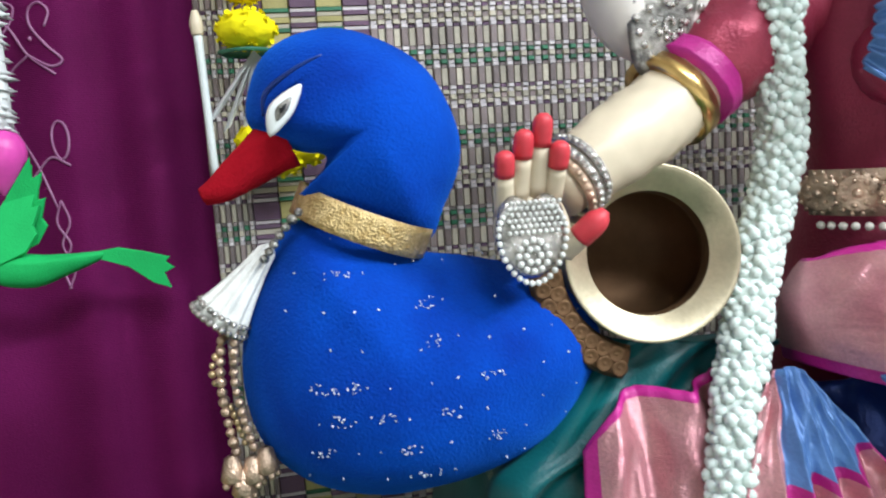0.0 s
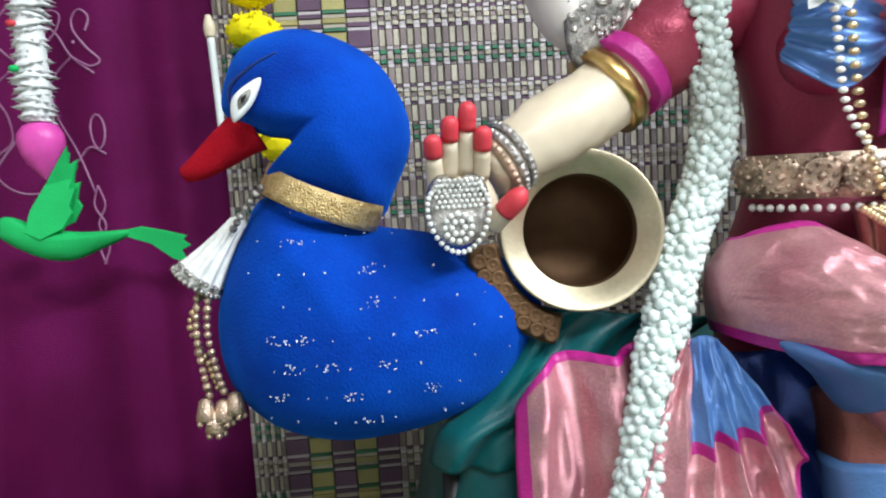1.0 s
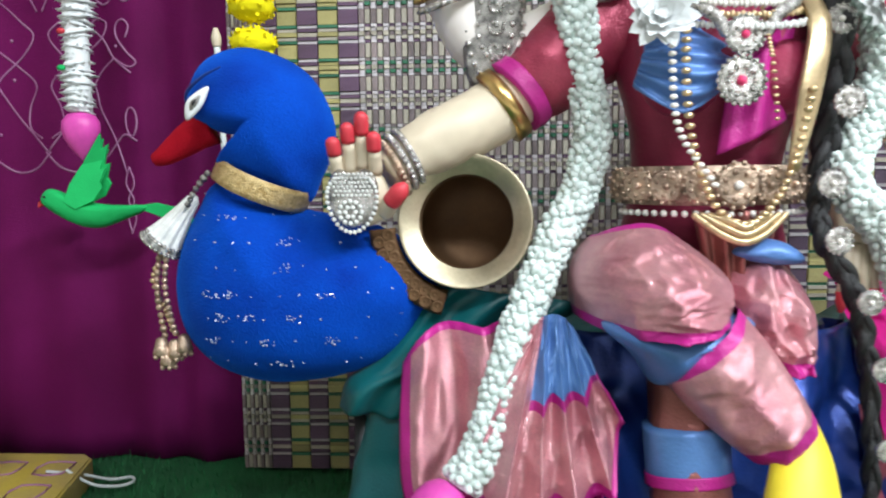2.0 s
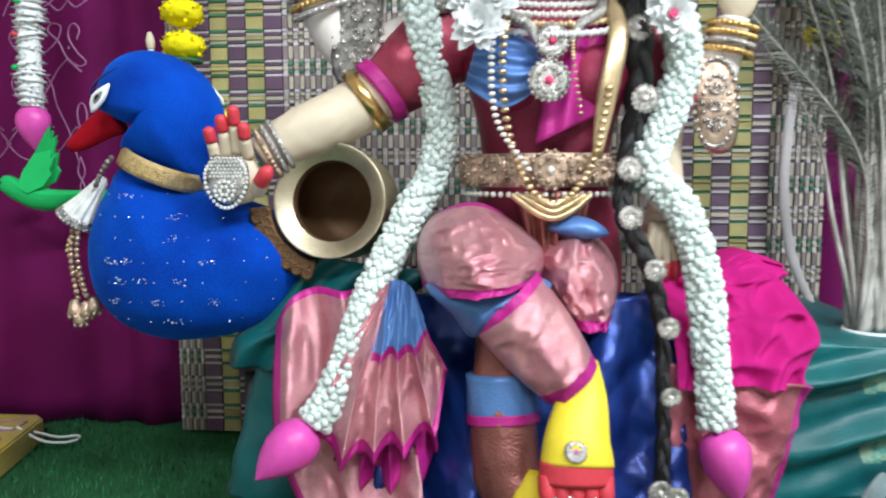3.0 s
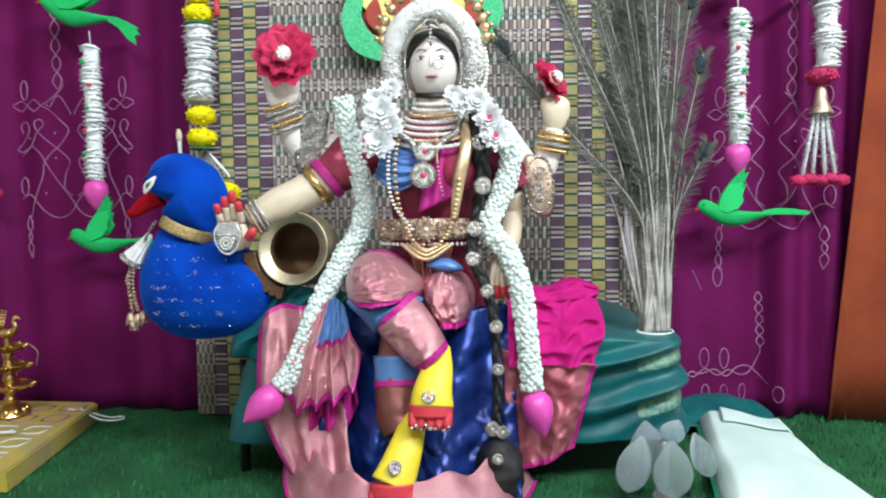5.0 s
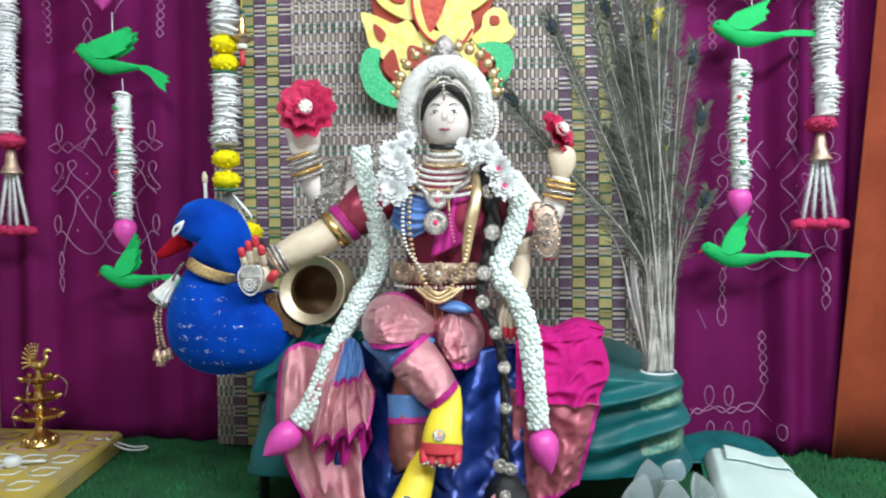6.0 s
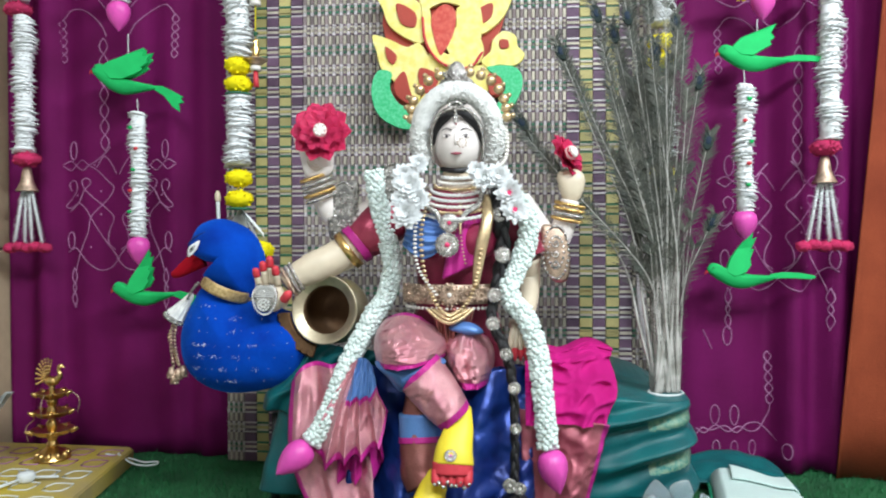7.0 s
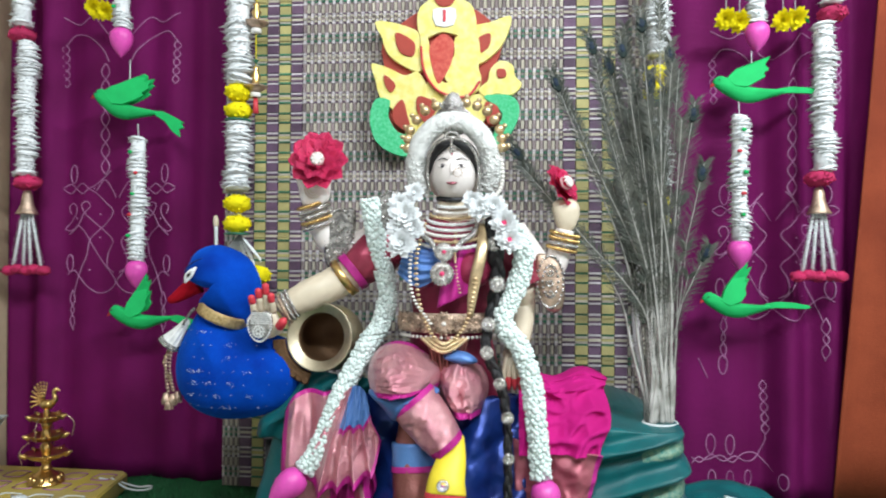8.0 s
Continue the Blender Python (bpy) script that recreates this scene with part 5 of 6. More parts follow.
for i, (x, y, z, r) in enumerate(((0.086, -0.45, 0.565, 0.013), (0.092, -0.458, 0.497, 0.014), (0.078, -0.464, 0.43, 0.013), (0.076, -0.482, 0.384, 0.012), (0.098, -0.492, 0.335, 0.011), (0.111, -0.494, 0.28, 0.011), (0.113, -0.50, 0.215, 0.010), (0.104, -0.508, 0.125, 0.012), (0.12, -0.508, 0.12, 0.011), (0.112, -0.528, 0.085, 0.009))):
    discs(braid, (x, y + 0.02, z), r, 8, SILVER, PEARL)

# ---- knotted bud garlands on the idol ----
def bud_shape(bm, at, axis, length, r, mi=0):
    """A closed bud: pointed, with two or three overlapping petals."""
    m, rows = turned(at, axis), []
    for rad, h in ((0.22, 0.0), (0.72, 0.07), (0.95, 0.20), (1.0, 0.36), (0.90, 0.54), (0.66, 0.72), (0.36, 0.87), (0.12, 0.96), (0.02, 1.0)):
        rows.append([bm.verts.new(m @ V((r * rad * (1 + 0.09 * abs(math.sin(1.5 * a + 2.2 * h))) * math.cos(a), r * rad * (1 + 0.09 * abs(math.sin(1.5 * a + 2.2 * h))) * math.sin(a), length * h))) for a in np.linspace(0, 2 * math.pi, 28, endpoint=False)])
    for a, b in zip(rows, rows[1:]):
        for k in range(28):
            bm.faces.new((a[k], a[(k + 1) % 28], b[(k + 1) % 28], b[k])).material_index = mi
    bm.faces.new(rows[0])


def knotted(path, r, name_label, end_axis):
    ob = thing("bud_garland", name_label, "garland", "garlands on the idol", at=path[0])
    pts = spline(path, 40)
    bm, gone, last, turn = bmesh.new(), 1.0, V(pts[0]), 0
    rng = random.Random(int(path[0][0] * 1000) & 255)
    fr = frames_along(pts)
    for p, s, u, t in fr:
        gone += (p - last).length
        last = p
        if gone < 0.0052:
            continue
        gone, turn = 0.0, turn + 1
        for k in range(10):
            a = 2 * math.pi * (k + 0.5 * (turn % 2)) / 10 + rng.uniform(-0.16, 0.16)
            c = p + (s * math.cos(a) + u * math.sin(a)) * r * rng.uniform(0.68, 0.80) + t * rng.uniform(-0.002, 0.002)
            q = rng.uniform(0.75, 1.2) * r * 0.265
            m = turned(c, s * math.cos(a) + u * math.sin(a) + t * rng.uniform(0.1, 0.7), rng.random() * 3)
            ball(bm, None, (q, q * 0.85, q * 0.9), seg=7, rings=5, m=m)
    tagged(child("bud_string", bm, BEAD, ob, "mint white knotted buds"), kind="stuff")
    bm = bmesh.new()
    tube(bm, [tuple(p) for p in pts[::20]], r * 0.74, seg=10, n=1)
    child("cord", bm, BEAD, ob)
    bm = bmesh.new()
    bud_shape(bm, V(path[-1]) + V(end_axis).normalized() * 0.002, end_axis, 0.072, 0.0235)
    child("end_bud", bm, BUD_PINK, ob, "glossy pink plastic bud")


knotted([(-0.136, -0.40, 0.643), (-0.130, -0.395, 0.60), (-0.123, -0.39, 0.563), (-0.116, -0.380, 0.525), (-0.107, -0.373, 0.482), (-0.118, -0.373, 0.424), (-0.143, -0.39, 0.382), (-0.167, -0.412, 0.33), (-0.182, -0.426, 0.295), (-0.209, -0.456, 0.216), (-0.232, -0.468, 0.178)], 0.0195, "mint white knotted bud garland ending in a pink bud", (-0.62, -0.35, -0.55))
knotted([(0.085, -0.395, 0.60), (0.118, -0.405, 0.59), (0.137, -0.405, 0.545), (0.122, -0.410, 0.485), (0.101, -0.425, 0.432), (0.131, -0.433, 0.39), (0.151, -0.440, 0.33), (0.159, -0.446, 0.26), (0.167, -0.452, 0.175)], 0.0195, "mint white knotted bud garland beside the black braid", (0.25, -0.25, -0.95))


def mum(parent, at, axis, r, mat=PETAL, rings=4, seed=0):
    """A full bloom of many narrow petals."""
    rng = random.Random(seed)
    m, bm = turned(at, axis), bmesh.new()
    for ring in range(rings):
        tilt = 0.05 + 1.25 * ring / rings
        count = 12 - 2 * ring
        for k in range(count):
            a = 2 * math.pi * (k + 0.5 * (ring % 2)) / count + rng.uniform(-0.15, 0.15)
            petal(bm, m @ Matrix.Rotation(a, 4, "Z") @ Matrix.Rotation(-tilt, 4, "Y"), r * (1 - 0.12 * ring) * rng.uniform(0.85, 1.05), r * 0.46, 0.10, cup=0.1)
    return child("petals", bm, mat, parent)


for i, (x, y, z, r) in enumerate(((-0.064, -0.452, 0.612, 0.03), (-0.068, -0.458, 0.565, 0.03), (-0.076, -0.44, 0.632, 0.024), (-0.05, -0.452, 0.59, 0.024), (-0.079, -0.452, 0.59, 0.022),
                                  (0.062, -0.44, 0.625, 0.024), (0.084, -0.44, 0.628, 0.026), (0.104, -0.447, 0.60, 0.028), (0.112, -0.45, 0.572, 0.026), (0.048, -0.43, 0.64, 0.02), (-0.055, -0.41, 0.655, 0.02))):
    fl = thing("white_flower", "white daisy bloom at the idol's shoulder", "flower", "white blooms at the neck", at=(x, y, z))
    mum(fl, (x, y, z), (0.1 * (-1) ** i, -1, 0.15), r, seed=i)
    bm = bmesh.new()
    ball(bm, (x, y - 0.006, z), (r * 0.2, 0.004, r * 0.2), seg=8, rings=6)
    child("centre", bm, HOT_RED if i in (7, 8) else PETAL, fl)


# ---- lotus flowers held up ----
def lotus(at, axis, r, lab):
    ob = thing("lotus_flower", lab, "flower", "red lotus flowers", at=at)
    m = turned((0, 0, 0), axis)
    for ring, (count, length, tilt) in enumerate(((10, 1.0, 0.12), (8, 0.80, 0.38), (5, 0.5, 0.7))):
        for k in range(count):
            a = 2 * math.pi * (k + 0.5 * ring) / count
            bm = bmesh.new()
            petal(bm, m @ Matrix.Translation((0, 0, 0.004 * ring)) @ Matrix.Rotation(a, 4, "Z") @ Matrix.Rotation(-tilt, 4, "Y"), r * length, r * 0.74 * length, 0.1, cup=0.16)
            bmesh.ops.solidify(bm, geom=bm.faces[:], thickness=0.001)
            part("petal", bm, HOT_RED, ob)
    bm = bmesh.new()
    ball(bm, m @ V((0, 0, 0.020)), (0.0135, 0.008, 0.0135), seg=14, rings=8)
    for k in range(8):
        ball(bm, m @ V((0.009 * math.cos(0.785 * k), 0.009 * math.sin(0.785 * k), 0.026)), 0.0028, seg=6, rings=4)
    part("centre", bm, PEARL, ob, "white pearl centre")


lotus((-0.228, -0.40, 0.712), (0.05, -1, 0.12), 0.056, "crimson cloth lotus with a white centre in the raised hand")
lotus((0.20, -0.315, 0.672), (0.75, -0.5, 0.45), 0.046, "crimson cloth lotus seen from the side in the raised hand")


# ---- wall garlands ----
def fluffy(parent, x, y, z0, z1, r, mat=PETAL, seed=1, name="petal_string", step=0.0068):
    """A string of pointed white petals between two heights."""
    rng, bm, z, turn = random.Random(seed), bmesh.new(), z0, 0
    while z < z1:
        sway, points = 0.003 * math.sin(z * 31 + seed), 13
        size, lean = r * (0.95 + 0.09 * math.sin(z * 70 + seed) + rng.uniform(-0.08, 0.08)), (rng.uniform(-0.2, 0.2), rng.uniform(-0.2, 0.2))
        rings = []
        for rad, h in ((0.72, 1.0 * step), (0.82, 0.55 * step), (1.0, 0.0), (0.72, -0.05 * step)):
            ring = []
            for k in range(2 * points):
                a = math.pi * (k + 0.6 * turn) / points
                w = size * rad * (1.0 if k % 2 == 0 or rad < 0.9 else 0.74) * (rng.uniform(0.92, 1.32) if rad == 1.0 else 1.0)
                ring.append(bm.verts.new((x + sway + w * math.cos(a), y + w * math.sin(a), z + h + (rng.uniform(-0.0018, 0.0018) if rad == 1.0 else 0.0) + w * (lean[0] * math.cos(a) + lean[1] * math.sin(a)))))
            rings.append(ring)
        for a, b in zip(rings, rings[1:]):
            for k in range(2 * points):
                bm.faces.new((a[k], a[(k + 1) % (2 * points)], b[(k + 1) % (2 * points)], b[k]))
        z, turn = z + step * rng.uniform(0.85, 1.15), turn + 1
    tube(bm, [(x, y, z0), (x, y, z1)], r * 0.73, seg=14, n=8)
    ob = child(name, bm, mat, parent)
    return tagged(ob, kind="stuff")


def thread(parent, a, b, r=0.0011, mat=WHITE):
    bm = bmesh.new()
    tube(bm, [a, b], r, seg=5, n=1)
    child("thread", bm, mat, parent)


def pompom(parent, at, r, mat=CERISE, seed=0, name="pompom", squash=0.7):
    rng, bm = random.Random(seed), bmesh.new()
    ball(bm, at, (r * 0.95, r * 0.95, r * 0.95 * squash), seg=34, rings=20)
    for v in bm.verts:
        d = v.co - V(at)
        v.co = V(at) + d * (1 + 0.10 * noise.noise(v.co * 230) + 0.05 * noise.noise(v.co * 90))
    for k in range(70):
        d = V((rng.gauss(0, 1), rng.gauss(0, 1), rng.gauss(0, 1))).normalized()
        petal(bm, turned(V(at) + V((d.x, d.y, d.z * squash)) * r * 0.88, d, rng.random() * 6) @ Matrix.Rotation(-0.7, 4, "Y"), r * 0.22, r * 0.18, 0.1)
    return child(name, bm, mat, parent)


HANG = -0.068
for i, (x0, x1, zb) in enumerate(((-1.045, -1.026, 0.714), (0.79, 0.763, 0.716))):
    g = thing("hanging_garland", "long white petal garland with cerise pompoms and a gold bell", "garland", "bell garlands", at=(x1, HANG, zb))
    for z0, z1, xx in ((zb + 0.016, zb + 0.33, (x0 + 2 * x1) / 3), (zb + 0.372, zb + 0.80, x0)):
        fluffy(g, xx, HANG, z0, z1, 0.025, seed=i + 2)
    for z in (zb, zb + 0.35):
        pompom(g, (x1 if z == zb else x0, HANG, z), 0.031, seed=i, squash=0.55)
    bm = bmesh.new()
    lathe(bm, [(0.002, 0.0), (0.008, -0.002), (0.011, -0.014), (0.014, -0.034), (0.021, -0.05), (0.025, -0.056), (0.0235, -0.058), (0.012, -0.035), (0.002, -0.02)], Matrix.Translation((x1, HANG, zb - 0.018)), 24)
    child("bell", bm, ANTIQUE, g, "gold woven bell")
    for k in range(4):
        low, top = V((x1 - 0.034 + 0.0225 * k, HANG + 0.006 * (k % 2), zb - 0.203)), V((x1 - 0.010 + 0.0066 * k, HANG, zb - 0.068))
        rng, bm = random.Random(70 + k), bmesh.new()
        for i in range(22):
            for j in range(6):
                d = Matrix.Rotation(j * 1.047 + 0.5 * i, 4, "Z") @ Matrix.Rotation(rng.uniform(-0.5, 0.2), 4, "Y")
                petal(bm, Matrix.Translation(low.lerp(top, (i + 0.5) / 22)) @ d, rng.uniform(0.0065, 0.0095), 0.005, 0.1)
        tube(bm, [tuple(low), tuple(top)], 0.0034, seg=6, n=2)
        tagged(child("petal_string", bm, PETAL, g, "thin string of small white petals"), kind="stuff")
    for k in range(5):
        pompom(g, (x1 - 0.042 + 0.021 * k, HANG, zb - 0.208 + 0.003 * (k % 2)), 0.017, seed=k, name="base_pompom")

# middle garlands with birds
def garland_with_bud(x, z_top, z_low, tail, lab, seed, r=0.021):
    g = thing("hanging_garland", lab, "garland", "bud garlands", at=(x, HANG, z_low))
    fluffy(g, x, HANG, z_low, z_top, r, seed=seed)
    bm = bmesh.new()
    bud_shape(bm, (x, HANG, z_low), (0, -0.05, -1), tail, tail * 0.36)
    child("end_bud", bm, BUD_PINK, g, "pink plastic bud")
    thread(g, (x, HANG, z_top), (x - 0.002, HANG, z_top + 0.035))
    rng = random.Random(seed)
    for k in range(5):
        bm = bmesh.new()
        z = z_low + (z_top - z_low) * (0.2 + 0.17 * k)
        ball(bm, (x + rng.uniform(-0.012, 0.012), HANG - 0.021, z), (0.006, 0.004, 0.004), seg=7, rings=5)
        child("accent_bead", bm, TIP_RED if k % 2 else GREEN_FOAM, g)
    return g


garland_with_bud(-0.752, 0.815, 0.532, 0.066, "white petal garland with red accents and pink bud under a bird", 31)
garland_with_bud(-0.796, 1.30, 1.075, 0.07, "white petal garland with pink bud above a bird", 32)
garland_with_bud(0.60, 0.85, 0.585, 0.066, "white petal garland with a dark band and pink bud", 33)
garland_with_bud(0.636, 1.30, 1.052, 0.066, "white petal garland with pink bud and yellow flowers", 34)
for i, (x, z) in enumerate(((-0.862, 1.125), (-0.835, 1.118), (0.572, 1.062), (0.60, 1.056), (0.69, 1.056), (0.715, 1.06))):
    fl = thing("yellow_flower", "small yellow cloth flower with green leaf", "flower", "yellow flowers", at=(x, HANG, z))
    mum(fl, (x, HANG, z), (0, -0.8, -0.5), 0.028, MARIGOLD, seed=i)
    bm = bmesh.new()
    petal(bm, Matrix.Translation((x, HANG + 0.004, z + 0.004)) @ Matrix.Rotation(0.6, 4, "Y"), 0.034, 0.02, 0.1)
    child("leaf", bm, GREEN_FOAM, fl)
    thread(fl, (x, HANG, z), (x, HANG, z + 0.2))

# marigold garland at the edge of the mat, and one behind the feathers
def marigold_garland(x, y, lab, blocks, blooms, seed):
    g = thing("marigold_garland", lab, "garland", "marigold garlands", at=(x, y, blooms[0]))
    for k, (z0, z1) in enumerate(blocks):
        fluffy(g, x, y, z0, z1, 0.031, seed=seed + k)
    for k, z in enumerate(blooms):
        pompom(g, (x, y, z), 0.031, MARIGOLD, seed=seed + k, name="marigold", squash=0.66)
        if k % 2 == 0:
            bm = bmesh.new()
            lathe(bm, [(0.026, 0.0), (0.03, 0.003), (0.02, 0.005), (0.002, 0.005)], Matrix.Translation((x, y, z - 0.024)), 16)
            child("leaf_disc", bm, MAT_GREEN, g)
    return g


mg = marigold_garland(-0.503, -0.092, "white petal and yellow marigold garland beside the mat", [(0.693, 0.845), (0.932, 1.17), (1.26, 1.42)], [0.615, 0.662, 0.872, 0.914, 1.2, 1.24], 40)
bm = bmesh.new()
for k in range(7):
    a = math.radians(-130 + 13 * k)
    petal(bm, Matrix.Translation((-0.5, -0.095, 0.592)) @ Matrix.Rotation(-a, 4, "Y"), 0.085, 0.022, 0.05)
child("tassel", bm, PETAL, mg, "white cloth petals below the marigolds")
for k, (dx, z) in enumerate(((0.005, 0.505), (0.045, 0.50), (0.02, 0.49))):
    pompom(mg, (-0.5 + dx, -0.085, z), 0.03, MARIGOLD, seed=90 + k, name="marigold", squash=0.75)
marigold_garland(0.425, -0.085, "white petal and yellow marigold garland behind the feathers", [(0.98, 1.3), (0.70, 0.84)], [0.66, 0.62, 0.90, 0.94], 60)

# ---- green foam birds ----
FORKED = [(0.15, -0.034), (0.175, -0.036), (0.20, -0.048), (0.225, -0.062), (0.219, -0.066), (0.226, -0.075), (0.214, -0.078), (0.216, -0.096), (0.20, -0.085), (0.18, -0.06), (0.155, -0.044)]
NARROW = [(0.148, -0.030), (0.178, -0.030), (0.215, -0.038), (0.248, -0.050), (0.252, -0.056), (0.240, -0.058), (0.205, -0.050), (0.172, -0.044), (0.150, -0.043)]
SWEPT = [(0.03, 0.010), (0.05, 0.024), (0.085, 0.036), (0.125, 0.048), (0.132, 0.042), (0.13, 0.034), (0.148, 0.036), (0.14, 0.024), (0.146, 0.02), (0.128, 0.006), (0.134, 0.0), (0.112, -0.012), (0.085, -0.022), (0.06, -0.02)]
RAISED = [(0.045, -0.006), (0.058, 0.020), (0.082, 0.046), (0.118, 0.078), (0.114, 0.064), (0.112, 0.056), (0.124, 0.060), (0.112, 0.040), (0.108, 0.032), (0.116, 0.032), (0.104, 0.012), (0.106, 0.002), (0.090, -0.014), (0.062, -0.020)]
FLAT = [(0.035, 0.010), (0.055, 0.026), (0.090, 0.034), (0.135, 0.044), (0.126, 0.032), (0.122, 0.026), (0.130, 0.016), (0.118, 0.010), (0.120, 0.0), (0.104, -0.006), (0.075, -0.018), (0.05, -0.012)]


def green_bird(label, tail, wing, at, tilt, size):
    """A foam bird: stuffed body, two cut-out wings, a cut-out tail, beak and eyes."""
    bird = thing("green_bird", label, "bird decoration", "green birds")
    bm = bmesh.new()
    puff(bm, [(0.004, 0.006), (0.014, 0.018), (0.028, 0.018), (0.05, 0.002), (0.09, -0.018), (0.125, -0.028), (0.16, -0.036), (0.155, -0.044), (0.12, -0.05), (0.085, -0.054), (0.055, -0.045), (0.03, -0.026), (0.012, -0.008)], (0.075, -0.026), 0, 0.017, rings=7, rough=0.002)
    part("body", bm, GREEN_FOAM, bird)
    for y in (-0.017, 0.010):
        bm = bmesh.new()
        slab(bm, [(a + (0.006 if y > 0 else 0), b + (0.005 if y > 0 else 0)) for a, b in wing], y, 0.005, bevel=0.0012)
        bmesh.ops.rotate(bm, cent=(0.07, y, -0.01), matrix=Matrix.Rotation(-0.25 if y < 0 else 0.25, 3, "X"), verts=bm.verts)
        part("wing", bm, GREEN_FOAM, bird, smooth=False)
    bm = bmesh.new()
    slab(bm, tail, -0.002, 0.005, bevel=0.0012)
    part("tail", bm, GREEN_FOAM, bird, smooth=False)
    bm = bmesh.new()
    lathe(bm, [(0.005, 0), (0.004, 0.004), (0.0005, 0.010)], turned((0.005, 0, 0.002), (-0.8, 0, -0.55)), 8)
    part("beak", bm, TIP_RED, bird)
    for sy in (-0.0115, 0.0115):
        bm = bmesh.new()
        ball(bm, (0.017, sy, 0.009), 0.0018, seg=8, rings=6)
        part("eye", bm, BLACK, bird)
    bird.matrix_basis = pose(at[0], HANG, at[1], 0, tilt, 0) @ Matrix.Diagonal((size, size, size, 1))


green_bird("bright green foam bird with drooping forked tail", FORKED, SWEPT, (-0.868, 0.914), 0, 1.0)
green_bird("bright green foam bird hanging near the peacock's beak", FORKED, RAISED, (-0.820, 0.405), -12, 0.93)
green_bird("bright green foam bird above a white garland", NARROW, FLAT, (0.541, 0.917), -8, 0.92)
green_bird("bright green foam bird below a pink bud", NARROW, RAISED, (0.520, 0.452), -10, 0.88)
for x, z0, z1 in ((-0.775, 0.915, 1.0), (-0.748, 0.375, 0.52), (0.60, 0.43, 0.56), (0.625, 0.94, 0.99)):
    th = thing("hanging_thread", "thin white thread between hung ornaments", "thread", "threads", at=(x, HANG, z0))
    thread(th, (x, HANG, z0), (x, HANG, z1))

# ---- glitter foam festival motif on the mat ----
motif = thing("foam_motif", "yellow, red and green glitter foam cut-out hung on the mat", "wall decoration", at=(-0.035, -0.06, 0.95))
FY = -0.078


def piece(name, outline, y, mat, lab="", thick=0.012, n=5):
    bm = bmesh.new()
    slab(bm, outline, y, thick, n=n, bevel=0.002)
    return child(name, bm, mat, motif, lab, smooth=False)


piece("backing", [(-0.17, 1.04), (-0.03, 1.12), (0.09, 1.04), (0.06, 0.92), (0.1, 0.85), (-0.03, 0.82), (-0.16, 0.82), (-0.17, 0.95)], FY + 0.013, BRICK_RED, "brick red foam backing", 0.012)
piece("ear", [(-0.193, 1.072), (-0.15, 1.068), (-0.095, 1.046), (-0.075, 1.0), (-0.09, 0.957), (-0.135, 0.975), (-0.165, 1.0), (-0.178, 1.035)], FY, YELLOW_FOAM, "yellow glitter foam")
piece("ear", [(0.022, 1.052), (0.068, 1.065), (0.111, 1.076), (0.098, 1.025), (0.07, 0.99), (0.035, 0.972), (0.01, 1.0)], FY, YELLOW_FOAM)
piece("dome", [(-0.098, 1.07), (-0.092, 1.10), (-0.072, 1.118), (-0.06, 1.145), (-0.035, 1.155), (-0.01, 1.145), (0.004, 1.118), (0.026, 1.10), (0.034, 1.06), (0.02, 1.03), (-0.04, 1.044), (-0.086, 1.03)], FY - 0.002, YELLOW_FOAM)
piece("trunk", [(0.03, 1.05), (0.044, 1.0), (0.04, 0.965), (0.046, 0.94), (0.036, 0.91), (0.0, 0.897), (-0.04, 0.905), (-0.07, 0.935), (-0.086, 0.99), (-0.09, 1.04), (-0.074, 1.035), (-0.066, 0.985), (-0.052, 0.945), (-0.03, 0.93), (-0.038, 0.955), (-0.015, 0.99), (-0.012, 1.03)], FY - 0.004, YELLOW_FOAM, n=4)
piece("side_leaf", [(-0.201, 0.977), (-0.165, 0.968), (-0.125, 0.95), (-0.096, 0.957), (-0.075, 0.92), (-0.09, 0.86), (-0.11, 0.80), (-0.14, 0.86), (-0.18, 0.90), (-0.192, 0.94)], FY, YELLOW_FOAM)
piece("base_curl", [(-0.075, 0.935), (-0.03, 0.905), (0.03, 0.905), (0.05, 0.905), (0.06, 0.88), (0.05, 0.84), (0.0, 0.80), (-0.06, 0.80), (-0.115, 0.80), (-0.08, 0.86)], FY + 0.002, YELLOW_FOAM)
piece("hand_ring", [(0.04, 0.915), (0.06, 0.935), (0.066, 0.96), (0.088, 0.978), (0.115, 0.968), (0.12, 0.945), (0.135, 0.925), (0.115, 0.903), (0.08, 0.905), (0.055, 0.90)], FY, YELLOW_FOAM)
piece("crescent", [(-0.158, 0.893), (-0.19, 0.897), (-0.204, 0.853), (-0.189, 0.802), (-0.15, 0.774), (-0.112, 0.770), (-0.108, 0.808), (-0.142, 0.825), (-0.162, 0.86)], FY - 0.002, GREEN_GLIT, "green glitter foam crescent")
piece("crescent", [(0.052, 0.90), (0.112, 0.90), (0.131, 0.867), (0.113, 0.818), (0.08, 0.785), (0.072, 0.812), (0.092, 0.852), (0.084, 0.872)], FY - 0.002, GREEN_GLIT)
